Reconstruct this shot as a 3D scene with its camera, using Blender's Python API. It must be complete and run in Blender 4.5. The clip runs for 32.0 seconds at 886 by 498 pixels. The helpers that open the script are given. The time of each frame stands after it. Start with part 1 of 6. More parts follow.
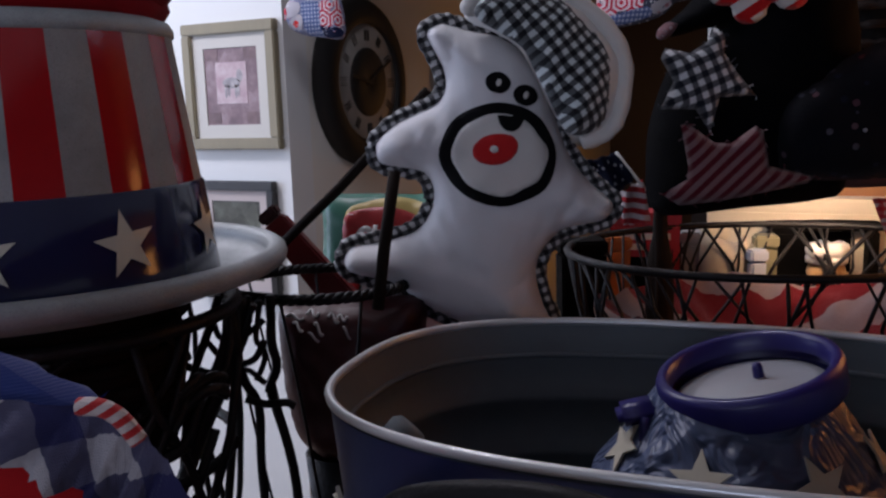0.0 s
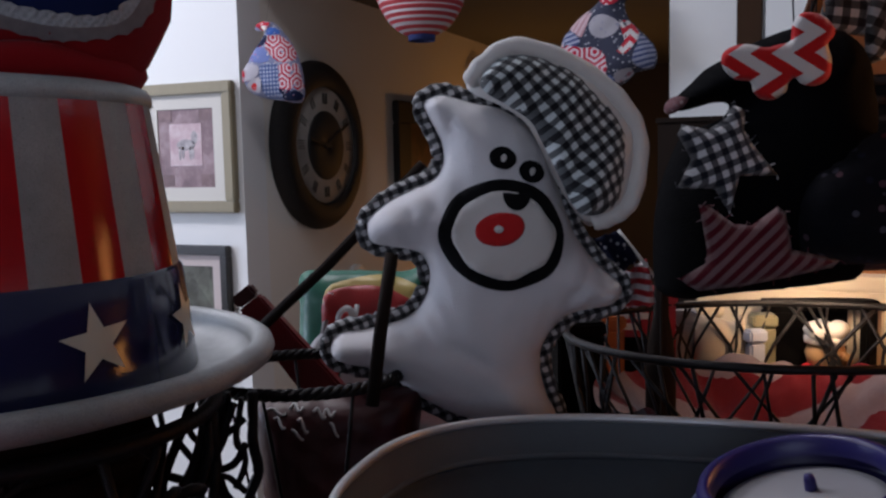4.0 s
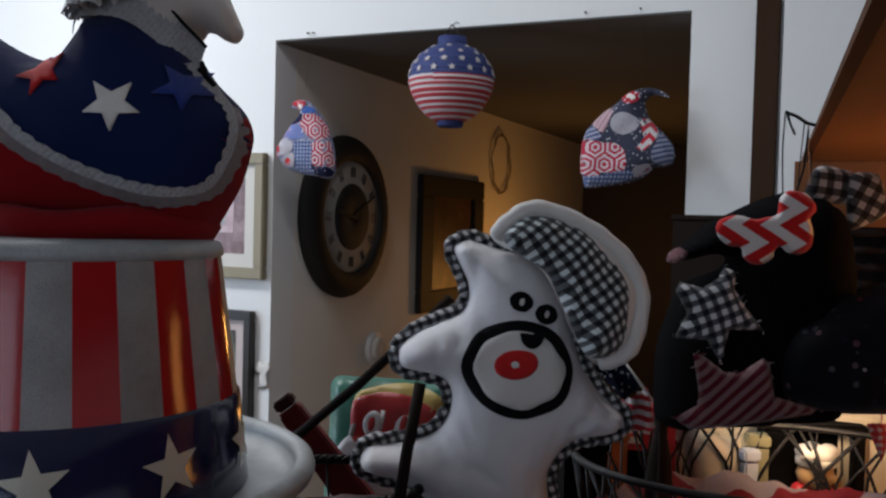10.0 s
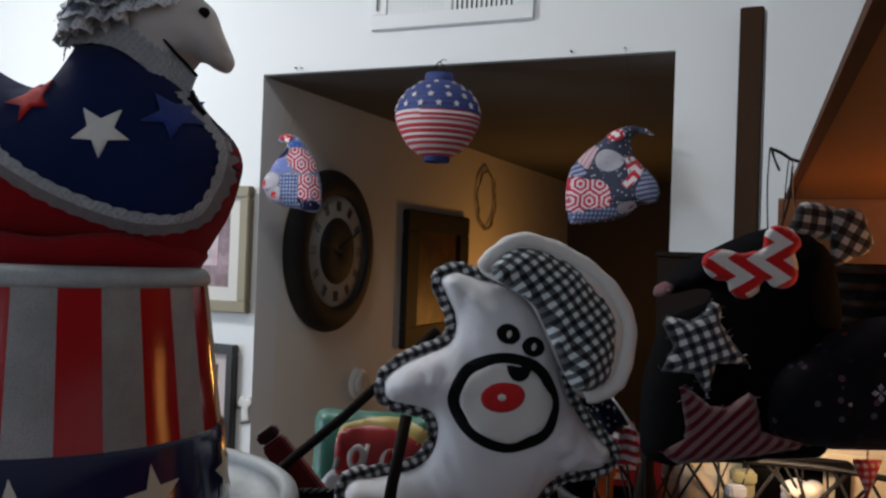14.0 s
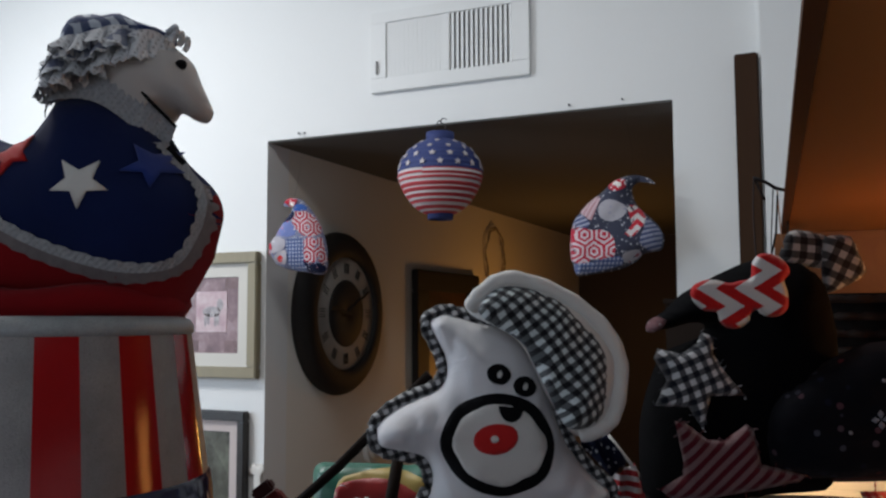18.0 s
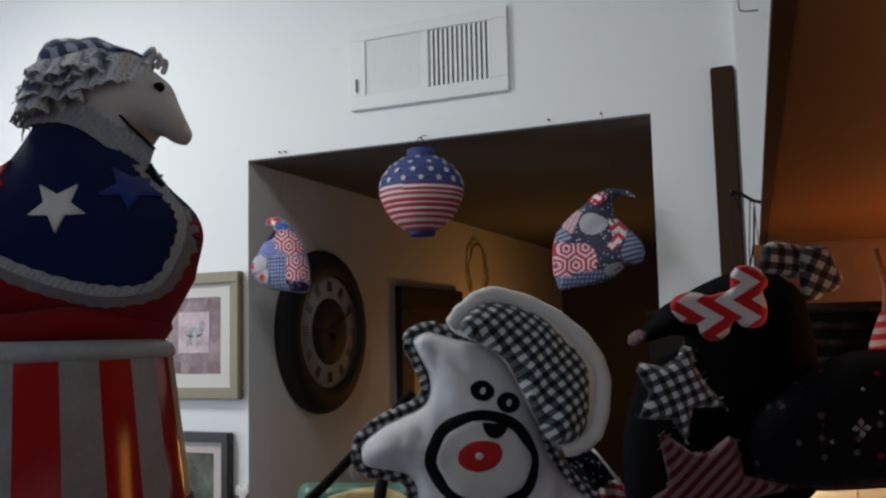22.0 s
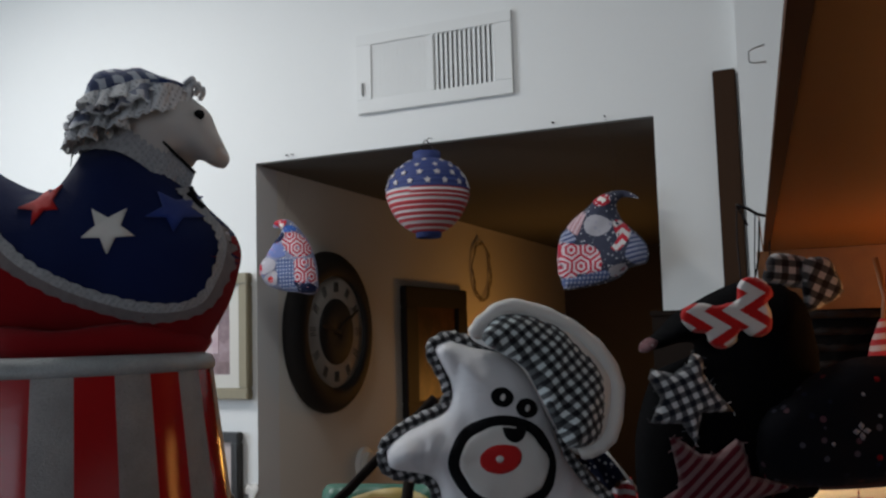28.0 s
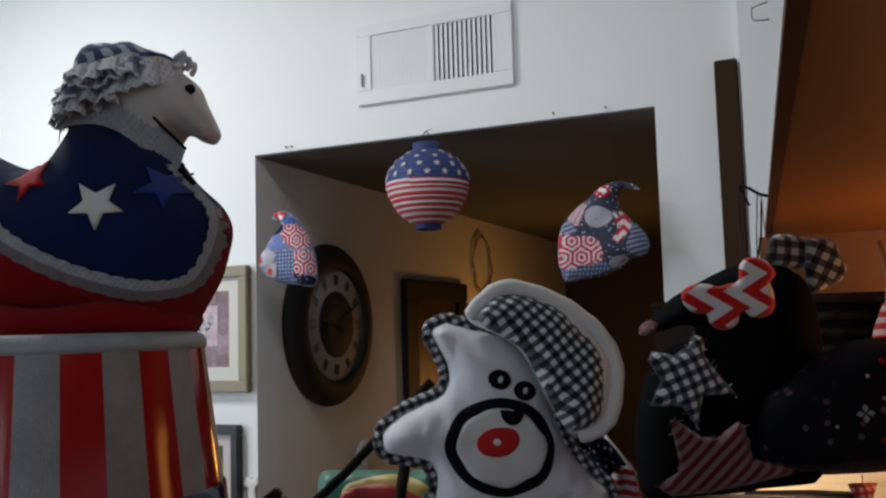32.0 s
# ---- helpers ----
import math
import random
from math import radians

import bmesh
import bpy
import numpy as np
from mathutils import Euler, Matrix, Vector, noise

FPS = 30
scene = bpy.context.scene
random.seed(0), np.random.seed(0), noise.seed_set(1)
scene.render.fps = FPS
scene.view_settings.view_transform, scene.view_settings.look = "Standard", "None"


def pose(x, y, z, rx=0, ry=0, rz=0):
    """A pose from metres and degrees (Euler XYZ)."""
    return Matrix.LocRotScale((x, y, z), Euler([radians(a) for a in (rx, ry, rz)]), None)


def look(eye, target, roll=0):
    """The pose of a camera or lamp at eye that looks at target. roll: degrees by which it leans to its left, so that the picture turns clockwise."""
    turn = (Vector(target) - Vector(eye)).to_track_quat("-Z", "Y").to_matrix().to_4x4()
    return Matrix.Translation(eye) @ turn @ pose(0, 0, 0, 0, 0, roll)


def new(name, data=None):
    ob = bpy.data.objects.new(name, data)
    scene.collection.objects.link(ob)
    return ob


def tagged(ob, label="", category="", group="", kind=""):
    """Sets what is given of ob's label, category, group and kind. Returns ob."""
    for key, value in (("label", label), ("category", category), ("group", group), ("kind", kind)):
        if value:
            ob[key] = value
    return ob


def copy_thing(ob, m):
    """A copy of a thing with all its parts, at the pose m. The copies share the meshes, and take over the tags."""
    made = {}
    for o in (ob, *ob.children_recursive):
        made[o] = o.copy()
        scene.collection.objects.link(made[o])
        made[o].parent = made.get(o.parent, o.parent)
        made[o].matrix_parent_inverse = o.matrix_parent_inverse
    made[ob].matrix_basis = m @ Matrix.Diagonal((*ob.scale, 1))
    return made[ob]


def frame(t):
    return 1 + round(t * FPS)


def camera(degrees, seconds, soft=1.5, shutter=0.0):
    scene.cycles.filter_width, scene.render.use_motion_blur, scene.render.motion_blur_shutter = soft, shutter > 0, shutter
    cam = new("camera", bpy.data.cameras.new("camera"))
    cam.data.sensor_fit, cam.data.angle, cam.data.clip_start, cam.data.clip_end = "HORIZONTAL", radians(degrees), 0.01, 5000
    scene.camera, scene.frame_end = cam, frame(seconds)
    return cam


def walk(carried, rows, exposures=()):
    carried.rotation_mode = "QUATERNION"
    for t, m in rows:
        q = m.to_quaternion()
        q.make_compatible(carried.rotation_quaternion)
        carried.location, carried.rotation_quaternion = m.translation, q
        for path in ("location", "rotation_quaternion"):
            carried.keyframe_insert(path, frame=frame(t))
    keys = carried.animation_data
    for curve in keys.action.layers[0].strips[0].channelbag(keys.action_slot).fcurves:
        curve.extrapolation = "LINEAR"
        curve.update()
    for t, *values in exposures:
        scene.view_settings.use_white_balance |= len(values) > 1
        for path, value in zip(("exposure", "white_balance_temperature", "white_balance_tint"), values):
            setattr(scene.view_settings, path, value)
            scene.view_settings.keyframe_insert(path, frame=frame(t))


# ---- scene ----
cam = camera(53.3, 32.0, soft=2.4)
PATH = [
    (0, (0.048, 0.073, 1.483), (-0.832, 1.838, 1.155), -1.8),
    (0.5, (0.019, 0.099, 1.48), (-0.84, 1.879, 1.168), 1.0),
    (1, (-0.013, 0.116, 1.472), (-0.849, 1.911, 1.192), 2.3),
    (1.5, (-0.009, 0.122, 1.489), (-0.791, 1.953, 1.298), 0.0),
    (2, (0.007, 0.124, 1.487), (-0.806, 1.943, 1.318), -1.9),
    (2.5, (-0.004, 0.116, 1.487), (-0.796, 1.945, 1.318), -2.1),
    (3, (-0.011, 0.11, 1.481), (-0.791, 1.944, 1.313), -0.8),
    (3.5, (-0.012, 0.112, 1.485), (-0.787, 1.945, 1.295), -0.4),
    (4, (-0.005, 0.107, 1.493), (-0.784, 1.939, 1.298), -1.2),
    (4.5, (0.008, 0.101, 1.503), (-0.787, 1.92, 1.262), -1.9),
    (6.5, (0.029, 0.056, 1.499), (-0.797, 1.867, 1.299), 1.5),
    (7, (0.038, 0.065, 1.531), (-0.813, 1.872, 1.423), -0.4),
    (7.5, (0.036, 0.059, 1.546), (-0.81, 1.869, 1.462), 1.3),
    (8, (0.027, 0.051, 1.546), (-0.803, 1.869, 1.471), 1.7),
    (8.5, (0.014, 0.047, 1.546), (-0.81, 1.867, 1.465), 1.3),
    (9, (0.016, 0.043, 1.549), (-0.809, 1.864, 1.466), 1.0),
    (9.5, (0.018, 0.042, 1.546), (-0.798, 1.866, 1.462), 1.2),
    (10, (0.019, 0.036, 1.552), (-0.8, 1.859, 1.49), 1.5),
    (10.5, (0.025, 0.034, 1.552), (-0.799, 1.856, 1.498), 1.4),
    (11, (0.022, 0.036, 1.549), (-0.792, 1.862, 1.498), 1.3),
    (11.5, (0.02, 0.04, 1.551), (-0.792, 1.867, 1.503), 1.1),
    (12, (0.019, 0.04, 1.552), (-0.787, 1.87, 1.51), 1.3),
    (12.5, (0.018, 0.041, 1.548), (-0.788, 1.871, 1.506), 1.3),
    (13, (0.014, 0.039, 1.547), (-0.785, 1.872, 1.514), 1.0),
    (13.5, (0.015, 0.035, 1.55), (-0.774, 1.873, 1.543), 1.9),
    (15.5, (0.022, 0.039, 1.541), (-0.78, 1.87, 1.608), 1.7),
    (16, (0.019, 0.043, 1.544), (-0.787, 1.871, 1.649), 1.0),
    (16.5, (0.035, 0.044, 1.541), (-0.785, 1.86, 1.716), 0.3),
    (17, (0.04, 0.043, 1.538), (-0.786, 1.856, 1.708), -0.0),
    (17.5, (0.035, 0.042, 1.535), (-0.783, 1.859, 1.699), 0.1),
    (18, (0.035, 0.045, 1.534), (-0.782, 1.863, 1.695), -0.2),
    (18.5, (0.033, 0.05, 1.533), (-0.786, 1.868, 1.682), -0.3),
    (19, (0.025, 0.045, 1.534), (-0.783, 1.868, 1.679), 0.1),
    (19.5, (0.024, 0.042, 1.542), (-0.776, 1.869, 1.687), 0.2),
    (20, (0.023, 0.045, 1.546), (-0.776, 1.873, 1.692), -0.2),
    (20.5, (0.024, 0.045, 1.548), (-0.775, 1.872, 1.705), -0.8),
    (21, (0.024, 0.044, 1.547), (-0.768, 1.873, 1.711), -1.0),
    (21.5, (0.026, 0.039, 1.547), (-0.764, 1.868, 1.718), -0.6),
    (22, (0.037, 0.044, 1.535), (-0.743, 1.875, 1.731), -1.3),
    (22.5, (0.035, 0.041, 1.529), (-0.744, 1.872, 1.727), -1.5),
    (23, (0.031, 0.037, 1.541), (-0.745, 1.87, 1.73), -1.7),
    (23.5, (0.033, 0.037, 1.538), (-0.743, 1.87, 1.733), -1.6),
    (24, (0.033, 0.031, 1.542), (-0.738, 1.866, 1.741), -1.5),
    (24.5, (0.03, 0.026, 1.548), (-0.74, 1.861, 1.75), -1.5),
    (25, (0.034, 0.023, 1.546), (-0.737, 1.858, 1.742), -2.4),
    (25.5, (0.038, 0.011, 1.555), (-0.73, 1.85, 1.725), -2.8),
    (27.5, (0.034, 0.004, 1.546), (-0.744, 1.838, 1.726), -1.6),
    (28, (0.037, 0.005, 1.545), (-0.745, 1.836, 1.734), -1.6),
    (28.5, (0.041, 0.011, 1.546), (-0.742, 1.842, 1.727), -1.9),
    (29, (0.032, 0.012, 1.541), (-0.762, 1.838, 1.724), -1.3),
    (29.5, (0.032, 0.01, 1.541), (-0.763, 1.836, 1.724), -1.5),
    (30, (0.027, 0.009, 1.539), (-0.761, 1.838, 1.723), -1.2),
    (30.5, (0.029, 0.01, 1.537), (-0.762, 1.839, 1.714), -1.8),
    (31, (0.033, 0.014, 1.539), (-0.759, 1.842, 1.718), -2.4),
    (31.5, (0.03, 0.023, 1.528), (-0.765, 1.849, 1.708), -2.4),
    (32, (0.035, 0.018, 1.534), (-0.75, 1.848, 1.714), -1.6),
]
walk(cam, [(t, look(eye, target, roll)) for t, eye, target, roll in PATH],
     exposures=[(0, 0.12, 5800, 23), (4.5, 0.11, 5900, 20), (8, 0.11, 5980, 15), (16, 0.14, 6120, 11), (20.5, 0.14, 6170, 11), (22, -0.1, 6200, 10), (23, -0.03, 6200, 10), (24, 0.10, 6200, 10), (25, -0.05, 6200, 10), (28, -0.12, 6220, 10), (31, -0.12, 6220, 10), (32, 0.1, 6200, 10)])


# ---- world and light ----
world = bpy.data.worlds.new("world")
scene.world = world
world.use_nodes = True
world.node_tree.nodes["Background"].inputs[0].default_value = (0.55, 0.62, 0.75, 1)
world.node_tree.nodes["Background"].inputs[1].default_value = 0.08
scene.view_settings.exposure = 0.0


def lamp(name, kind, energy, colour, m, size=0.1, size_y=None):
    data = bpy.data.lights.new(name, kind)
    data.energy, data.color = energy, colour
    if kind == "AREA":
        data.size = size
        if size_y:
            data.shape, data.size_y = "RECTANGLE", size_y
    else:
        data.shadow_soft_size = size
    ob = new(name, data)
    ob.matrix_world = m
    return ob


# daylight fill added through unseen windows; two assumed ceiling lights without fixtures
lamp("daylight_fill", "AREA", 33, (0.76, 0.88, 1.0), look((-3.55, 0.2, 1.75), (-1.0, 1.2, 1.8)), 1.5, 1.3)
lamp("daylight_fill_2", "AREA", 8, (0.80, 0.88, 1.0), look((0.1, -2.52, 1.55), (-0.6, 1.0, 1.45)), 1.5, 1.0)
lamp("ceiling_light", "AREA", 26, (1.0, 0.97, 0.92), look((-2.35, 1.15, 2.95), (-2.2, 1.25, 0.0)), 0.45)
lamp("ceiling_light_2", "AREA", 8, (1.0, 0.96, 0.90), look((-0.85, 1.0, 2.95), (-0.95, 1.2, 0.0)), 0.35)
lamp("daylight_fill_3", "AREA", 3.4, (0.80, 0.90, 1.0), look((2.44, 1.55, 2.1), (-1.6, 2.5, 1.7)), 1.1, 1.0)
# warm lamp in the hall; unseen lamps added in the hutch to light its back
lamp("hall_lamp", "POINT", 6.0, (1.0, 0.43, 0.085), pose(-1.12, 4.30, 1.2), 0.10)
lamp("hutch_lamp", "POINT", 0.55, (1.0, 0.50, 0.18), pose(0.24, 0.97, 1.50), 0.02)
low = lamp("hutch_low_lamp", "AREA", 0.14, (1.0, 0.70, 0.40), look((-0.005, 0.905, 1.414), (-0.02, 1.07, 1.33)), 0.04)
low.data.spread = radians(105)

# ---- node helpers ----


class Graph:
    """A node material with a principled shader; ops return sockets."""

    def __init__(self, name, rough=0.6, metal=0.0, sheen=0.0):
        self.mat = bpy.data.materials.new(name)
        self.mat.use_nodes = True
        self.nt = self.mat.node_tree
        self.bsdf = self.nt.nodes["Principled BSDF"]
        self.bsdf.inputs["Roughness"].default_value = rough
        self.bsdf.inputs["Metallic"].default_value = metal
        if metal == 0 and rough > 0.8:
            self.bsdf.inputs["Specular IOR Level"].default_value = 0.12
        if sheen:
            self.bsdf.inputs["Sheen Weight"].default_value = sheen
        self.co = self.nt.nodes.new("ShaderNodeTexCoord").outputs["Object"]

    def link(self, a, b):
        self.nt.links.new(a, b)

    def feed(self, socket, v):
        if isinstance(v, (int, float)):
            socket.default_value = v
        elif isinstance(v, (tuple, list)):
            socket.default_value = (*v, 1) if len(v) == 3 and socket.type == "RGBA" else v
        else:
            self.link(v, socket)

    def m(self, op, a, b=0.0, c=0.0):
        n = self.nt.nodes.new("ShaderNodeMath")
        n.operation = op
        for s, v in zip(n.inputs, (a, b, c)):
            self.feed(s, v)
        return n.outputs[0]

    def xyz(self, co=None):
        n = self.nt.nodes.new("ShaderNodeSeparateXYZ")
        self.link(co or self.co, n.inputs[0])
        return n.outputs

    def turned(self, rx=0, ry=0, rz=0, scale=1.0, loc=(0, 0, 0)):
        n = self.nt.nodes.new("ShaderNodeMapping")
        self.link(self.co, n.inputs[0])
        n.inputs["Rotation"].default_value = (radians(rx), radians(ry), radians(rz))
        n.inputs["Scale"].default_value = (scale,) * 3
        n.inputs["Location"].default_value = loc
        return n.outputs[0]

    def noise(self, scale, detail=3.0, rough=0.55, co=None, colour=False, distort=0.0):
        n = self.nt.nodes.new("ShaderNodeTexNoise")
        self.link(co or self.co, n.inputs["Vector"])
        n.inputs["Scale"].default_value, n.inputs["Detail"].default_value = scale, detail
        n.inputs["Roughness"].default_value, n.inputs["Distortion"].default_value = rough, distort
        return n.outputs["Color" if colour else "Fac"]

    def voronoi(self, scale, co=None, out="Distance", random_=1.0):
        n = self.nt.nodes.new("ShaderNodeTexVoronoi")
        self.link(co or self.co, n.inputs["Vector"])
        n.inputs["Scale"].default_value, n.inputs["Randomness"].default_value = scale, random_
        return n.outputs[out]

    def ramp(self, fac, stops):
        n = self.nt.nodes.new("ShaderNodeValToRGB")
        self.link(fac, n.inputs[0])
        els = n.color_ramp.elements
        while len(els) < len(stops):
            els.new(0.5)
        for e, (p, c) in zip(els, stops):
            e.position, e.color = p, (*c, 1) if len(c) == 3 else c
        return n.outputs[0]

    def mix(self, fac, a, b, blend="MIX"):
        n = self.nt.nodes.new("ShaderNodeMix")
        n.data_type, n.blend_type = "RGBA", blend
        self.feed(n.inputs[0], fac)
        self.feed(n.inputs[6], a)
        self.feed(n.inputs[7], b)
        return n.outputs[2]

    def bump(self, height, strength=0.3, distance=0.001):
        n = self.nt.nodes.new("ShaderNodeBump")
        self.feed(n.inputs["Height"], height)
        n.inputs["Strength"].default_value, n.inputs["Distance"].default_value = strength, distance
        self.link(n.outputs[0], self.bsdf.inputs["Normal"])

    def done(self, colour, rough=None):
        self.feed(self.bsdf.inputs["Base Color"], colour)
        if rough is not None:
            self.feed(self.bsdf.inputs["Roughness"], rough)
        return self.mat


def varied(g, colour, amount=0.25, scale=9.0, fine=160.0):
    """The colour with blotches and grain round it."""
    dark = tuple(c * (1 - amount) for c in colour)
    light = tuple(min(1, c * (1 + amount * 0.5)) for c in colour)
    a = g.mix(g.noise(scale, 4), dark, light)
    return g.mix(g.m("MULTIPLY", g.noise(fine, 2), 0.35), a, tuple(c * (1 - amount) for c in colour))


def paint(name, colour, rough=0.6, amount=0.12, scale=3.0, bump=0.15, fine=220.0, metal=0.0):
    g = Graph(name, rough, metal)
    g.bump(g.noise(fine, 4), bump, 0.002)
    return g.done(varied(g, colour, amount, scale, fine))


def weave(g, scale=7000.0, extra=None):
    """Thread relief and soft folds for cloth."""
    x, y, z = g.xyz()
    threads = g.m("ADD", g.m("SINE", g.m("MULTIPLY", g.m("ADD", x, y), scale)), g.m("SINE", g.m("MULTIPLY", z, scale)))
    folds = g.m("MULTIPLY", g.noise(45, 3), 10.0)
    g.bump(g.m("ADD", g.m("MULTIPLY", threads, 0.5), folds), 0.3, 0.0005)


def cloth(name, colour, amount=0.22, scale=25.0, rough=0.9, sheen=0.25, gloss=0.12):
    g = Graph(name, rough, 0, sheen)
    g.bsdf.inputs["Specular IOR Level"].default_value = gloss
    weave(g)
    return g.done(varied(g, colour, amount, scale, 500))


def gingham(name, dark, light, size, angle=0.0, ruffled=0.0):
    """Woven checks of the given size in metres."""
    g = Graph(name, 0.9, 0, 0.2)
    co = g.turned(0, angle, 0)
    x, y, z = g.xyz(co)
    if ruffled:
        w = g.m("MULTIPLY", g.m("SUBTRACT", g.noise(60, 2), 0.5), ruffled)
        x, z = g.m("ADD", x, w), g.m("SUBTRACT", z, w)
    a = g.m("GREATER_THAN", g.m("FRACT", g.m("DIVIDE", g.m("ADD", x, g.m("MULTIPLY", y, 0.6)), size)), 0.5)
    b = g.m("GREATER_THAN", g.m("FRACT", g.m("DIVIDE", z, size)), 0.5)
    s = g.m("MULTIPLY", g.m("ADD", a, b), 0.5)
    mid = tuple((p * 0.86 + q * 0.14) for p, q in zip(dark, light))
    c = g.ramp(s, [(0.0, light), (0.5, mid), (1.0, dark)])
    g.nt.nodes[-1].color_ramp.interpolation = "LINEAR"
    weave(g)
    return g.done(g.mix(g.m("MULTIPLY", g.noise(400, 2), 0.3), c, dark))


def striped(name, one, two, size, angle=0.0, share=0.5, wobble=0.0, rough=0.85, axis="z"):
    g = Graph(name, rough, 0, 0.2)
    co = g.turned(0, angle, 0)
    x, y, z = g.xyz(co)
    v = {"x": x, "y": y, "z": z}[axis]
    if wobble:
        v = g.m("ADD", v, g.m("MULTIPLY", g.noise(30, 2), wobble))
    f = g.m("GREATER_THAN", g.m("FRACT", g.m("DIVIDE", v, size)), share)
    weave(g)
    return g.done(g.mix(g.m("MULTIPLY", g.noise(300, 2), 0.25), g.mix(f, one, two), tuple(c * 0.6 for c in one)))


def chevron(name, one, two, size, width, angle=0.0, off=(0, 0), gain=1.0, upright=False):
    g = Graph(name, 0.85, 0, 0.2)
    co = g.turned(0, angle, 0, 1.0, (off[0], 0, off[1]))
    x, y, z = g.xyz(co)
    if upright:
        x, z = z, x
    tri = g.m("MULTIPLY", g.m("PINGPONG", x, width), gain)
    f = g.m("GREATER_THAN", g.m("FRACT", g.m("DIVIDE", g.m("ADD", z, tri), size)), 0.5)
    weave(g)
    return g.done(g.mix(f, one, two))


def rings(name, one, two, size):
    """Rows of concentric hexagon-like rings."""
    g = Graph(name, 0.85, 0, 0.2)
    x, y, z = g.xyz()
    x = g.m("ADD", x, g.m("MULTIPLY", y, 0.7))
    row = g.m("FLOOR", g.m("DIVIDE", z, size * 0.87))
    shift = g.m("MULTIPLY", g.m("MODULO", g.m("ABSOLUTE", row), 2.0), 0.5)
    u = g.m("SUBTRACT", g.m("FRACT", g.m("ADD", g.m("DIVIDE", x, size), shift)), 0.5)
    v = g.m("MULTIPLY", g.m("SUBTRACT", g.m("FRACT", g.m("DIVIDE", z, size * 0.87)), 0.5), 0.87)
    au, av = g.m("ABSOLUTE", u), g.m("ABSOLUTE", v)
    d = g.m("MAXIMUM", au, g.m("ADD", g.m("MULTIPLY", au, 0.5), g.m("MULTIPLY", av, 0.866)))
    f = g.m("GREATER_THAN", g.m("FRACT", g.m("MULTIPLY", d, 4.6)), 0.5)
    weave(g)
    return g.done(g.mix(f, one, two))


def flecked(name, ground_, flecks, scale, spare=0.35):
    """Printed cloth with many small motifs on a plain ground."""
    g = Graph(name, 0.88, 0, 0.03)
    d = g.voronoi(scale)
    c = g.voronoi(scale, out="Color")
    keep = g.m("MULTIPLY", g.m("LESS_THAN", d, 0.30), g.m("GREATER_THAN", g.xyz(c)[0], spare))
    tone = g.ramp(g.xyz(c)[1], [(i / max(1, len(flecks) - 1), f) for i, f in enumerate(flecks)])
    weave(g)
    return g.done(g.mix(keep, ground_, tone))


def wood(name, dark, light, axis="y", scale=14.0, rough=0.45):
    g = Graph(name, rough)
    n = g.nt.nodes.new("ShaderNodeMapping")
    g.link(g.co, n.inputs[0])
    n.inputs["Scale"].default_value = {"x": (0.08, 1, 1), "y": (1, 0.08, 1), "z": (1, 1, 0.08)}[axis]
    grain = g.noise(scale * 4, 6, 0.65, n.outputs[0], distort=1.2)
    broad = g.noise(scale * 0.5, 3, 0.5, n.outputs[0])
    c = g.mix(grain, dark, light)
    c = g.mix(g.m("MULTIPLY", broad, 0.6), c, dark)
    g.bump(grain, 0.12, 0.001)
    return g.done(c, g.m("ADD", g.m("MULTIPLY", grain, 0.2), rough - 0.1))


# ---- materials ----
RED, BLUE, WHITE, BLACK, NAVY = (0.45, 0.015, 0.02), (0.03, 0.06, 0.26), (0.72, 0.72, 0.72), (0.008, 0.008, 0.009), (0.012, 0.016, 0.06)
wall_white = paint("wall_white", (0.78, 0.79, 0.78), 0.75, 0.05, 1.3, 0.12, 90.0)
wall_yellow = paint("wall_yellow", (0.80, 0.775, 0.71), 0.75, 0.10, 1.5, 0.12, 90.0)
ceiling_mat = paint("ceiling_white", (0.70, 0.70, 0.68), 0.85, 0.06, 1.5, 0.3, 60.0)
# dark grey holds the shade on the hall ceiling and soffit
hall_shade_grey = paint("hall_shade_grey", (0.12, 0.122, 0.118), 0.85, 0.08, 1.5, 0.3, 60.0)
# near-black brown puts the hall's unlit depth into the wall colour
hall_unlit_brown = wood("hall_unlit_brown", (0.016, 0.010, 0.007), (0.034, 0.020, 0.013), "z", 5.0, 0.6)
floor_mat = wood("floor_wood", (0.16, 0.10, 0.06), (0.30, 0.20, 0.12), "x", 6.0, 0.5)
trim_brown = wood("trim_brown", (0.035, 0.018, 0.010), (0.06, 0.032, 0.018), "z", 8.0, 0.85)
wood_honey = wood("wood_honey", (0.20, 0.073, 0.017), (0.34, 0.147, 0.039), "y", 9.0, 0.55)
wood_edge = wood("wood_edge", (0.07, 0.032, 0.018), (0.13, 0.06, 0.035), "y", 9.0, 0.88)
counter_mat = wood("counter_wood", (0.05, 0.03, 0.02), (0.12, 0.07, 0.045), "x", 9.0, 0.45)
black_iron = paint("black_iron", (0.015, 0.014, 0.015), 0.5, 0.4, 20.0, 0.4, 300.0, 0.6)
vent_white = paint("vent_white", (0.74, 0.75, 0.74), 0.45, 0.05, 4.0, 0.05)
vent_dark = paint("vent_dark", (0.02, 0.02, 0.02), 0.9, 0.1)
plush_white = cloth("plush_white", (0.74, 0.73, 0.74), 0.06, 18.0)
felt_black = cloth("felt_black", (0.006, 0.006, 0.007), 0.3, 25, 0.95, 0.03)
felt_red = cloth("felt_red", (0.55, 0.02, 0.02), 0.2)
felt_white = cloth("felt_white", (0.72, 0.70, 0.66), 0.10)
felt_blue = cloth("felt_blue", (0.020, 0.042, 0.21), 0.25)
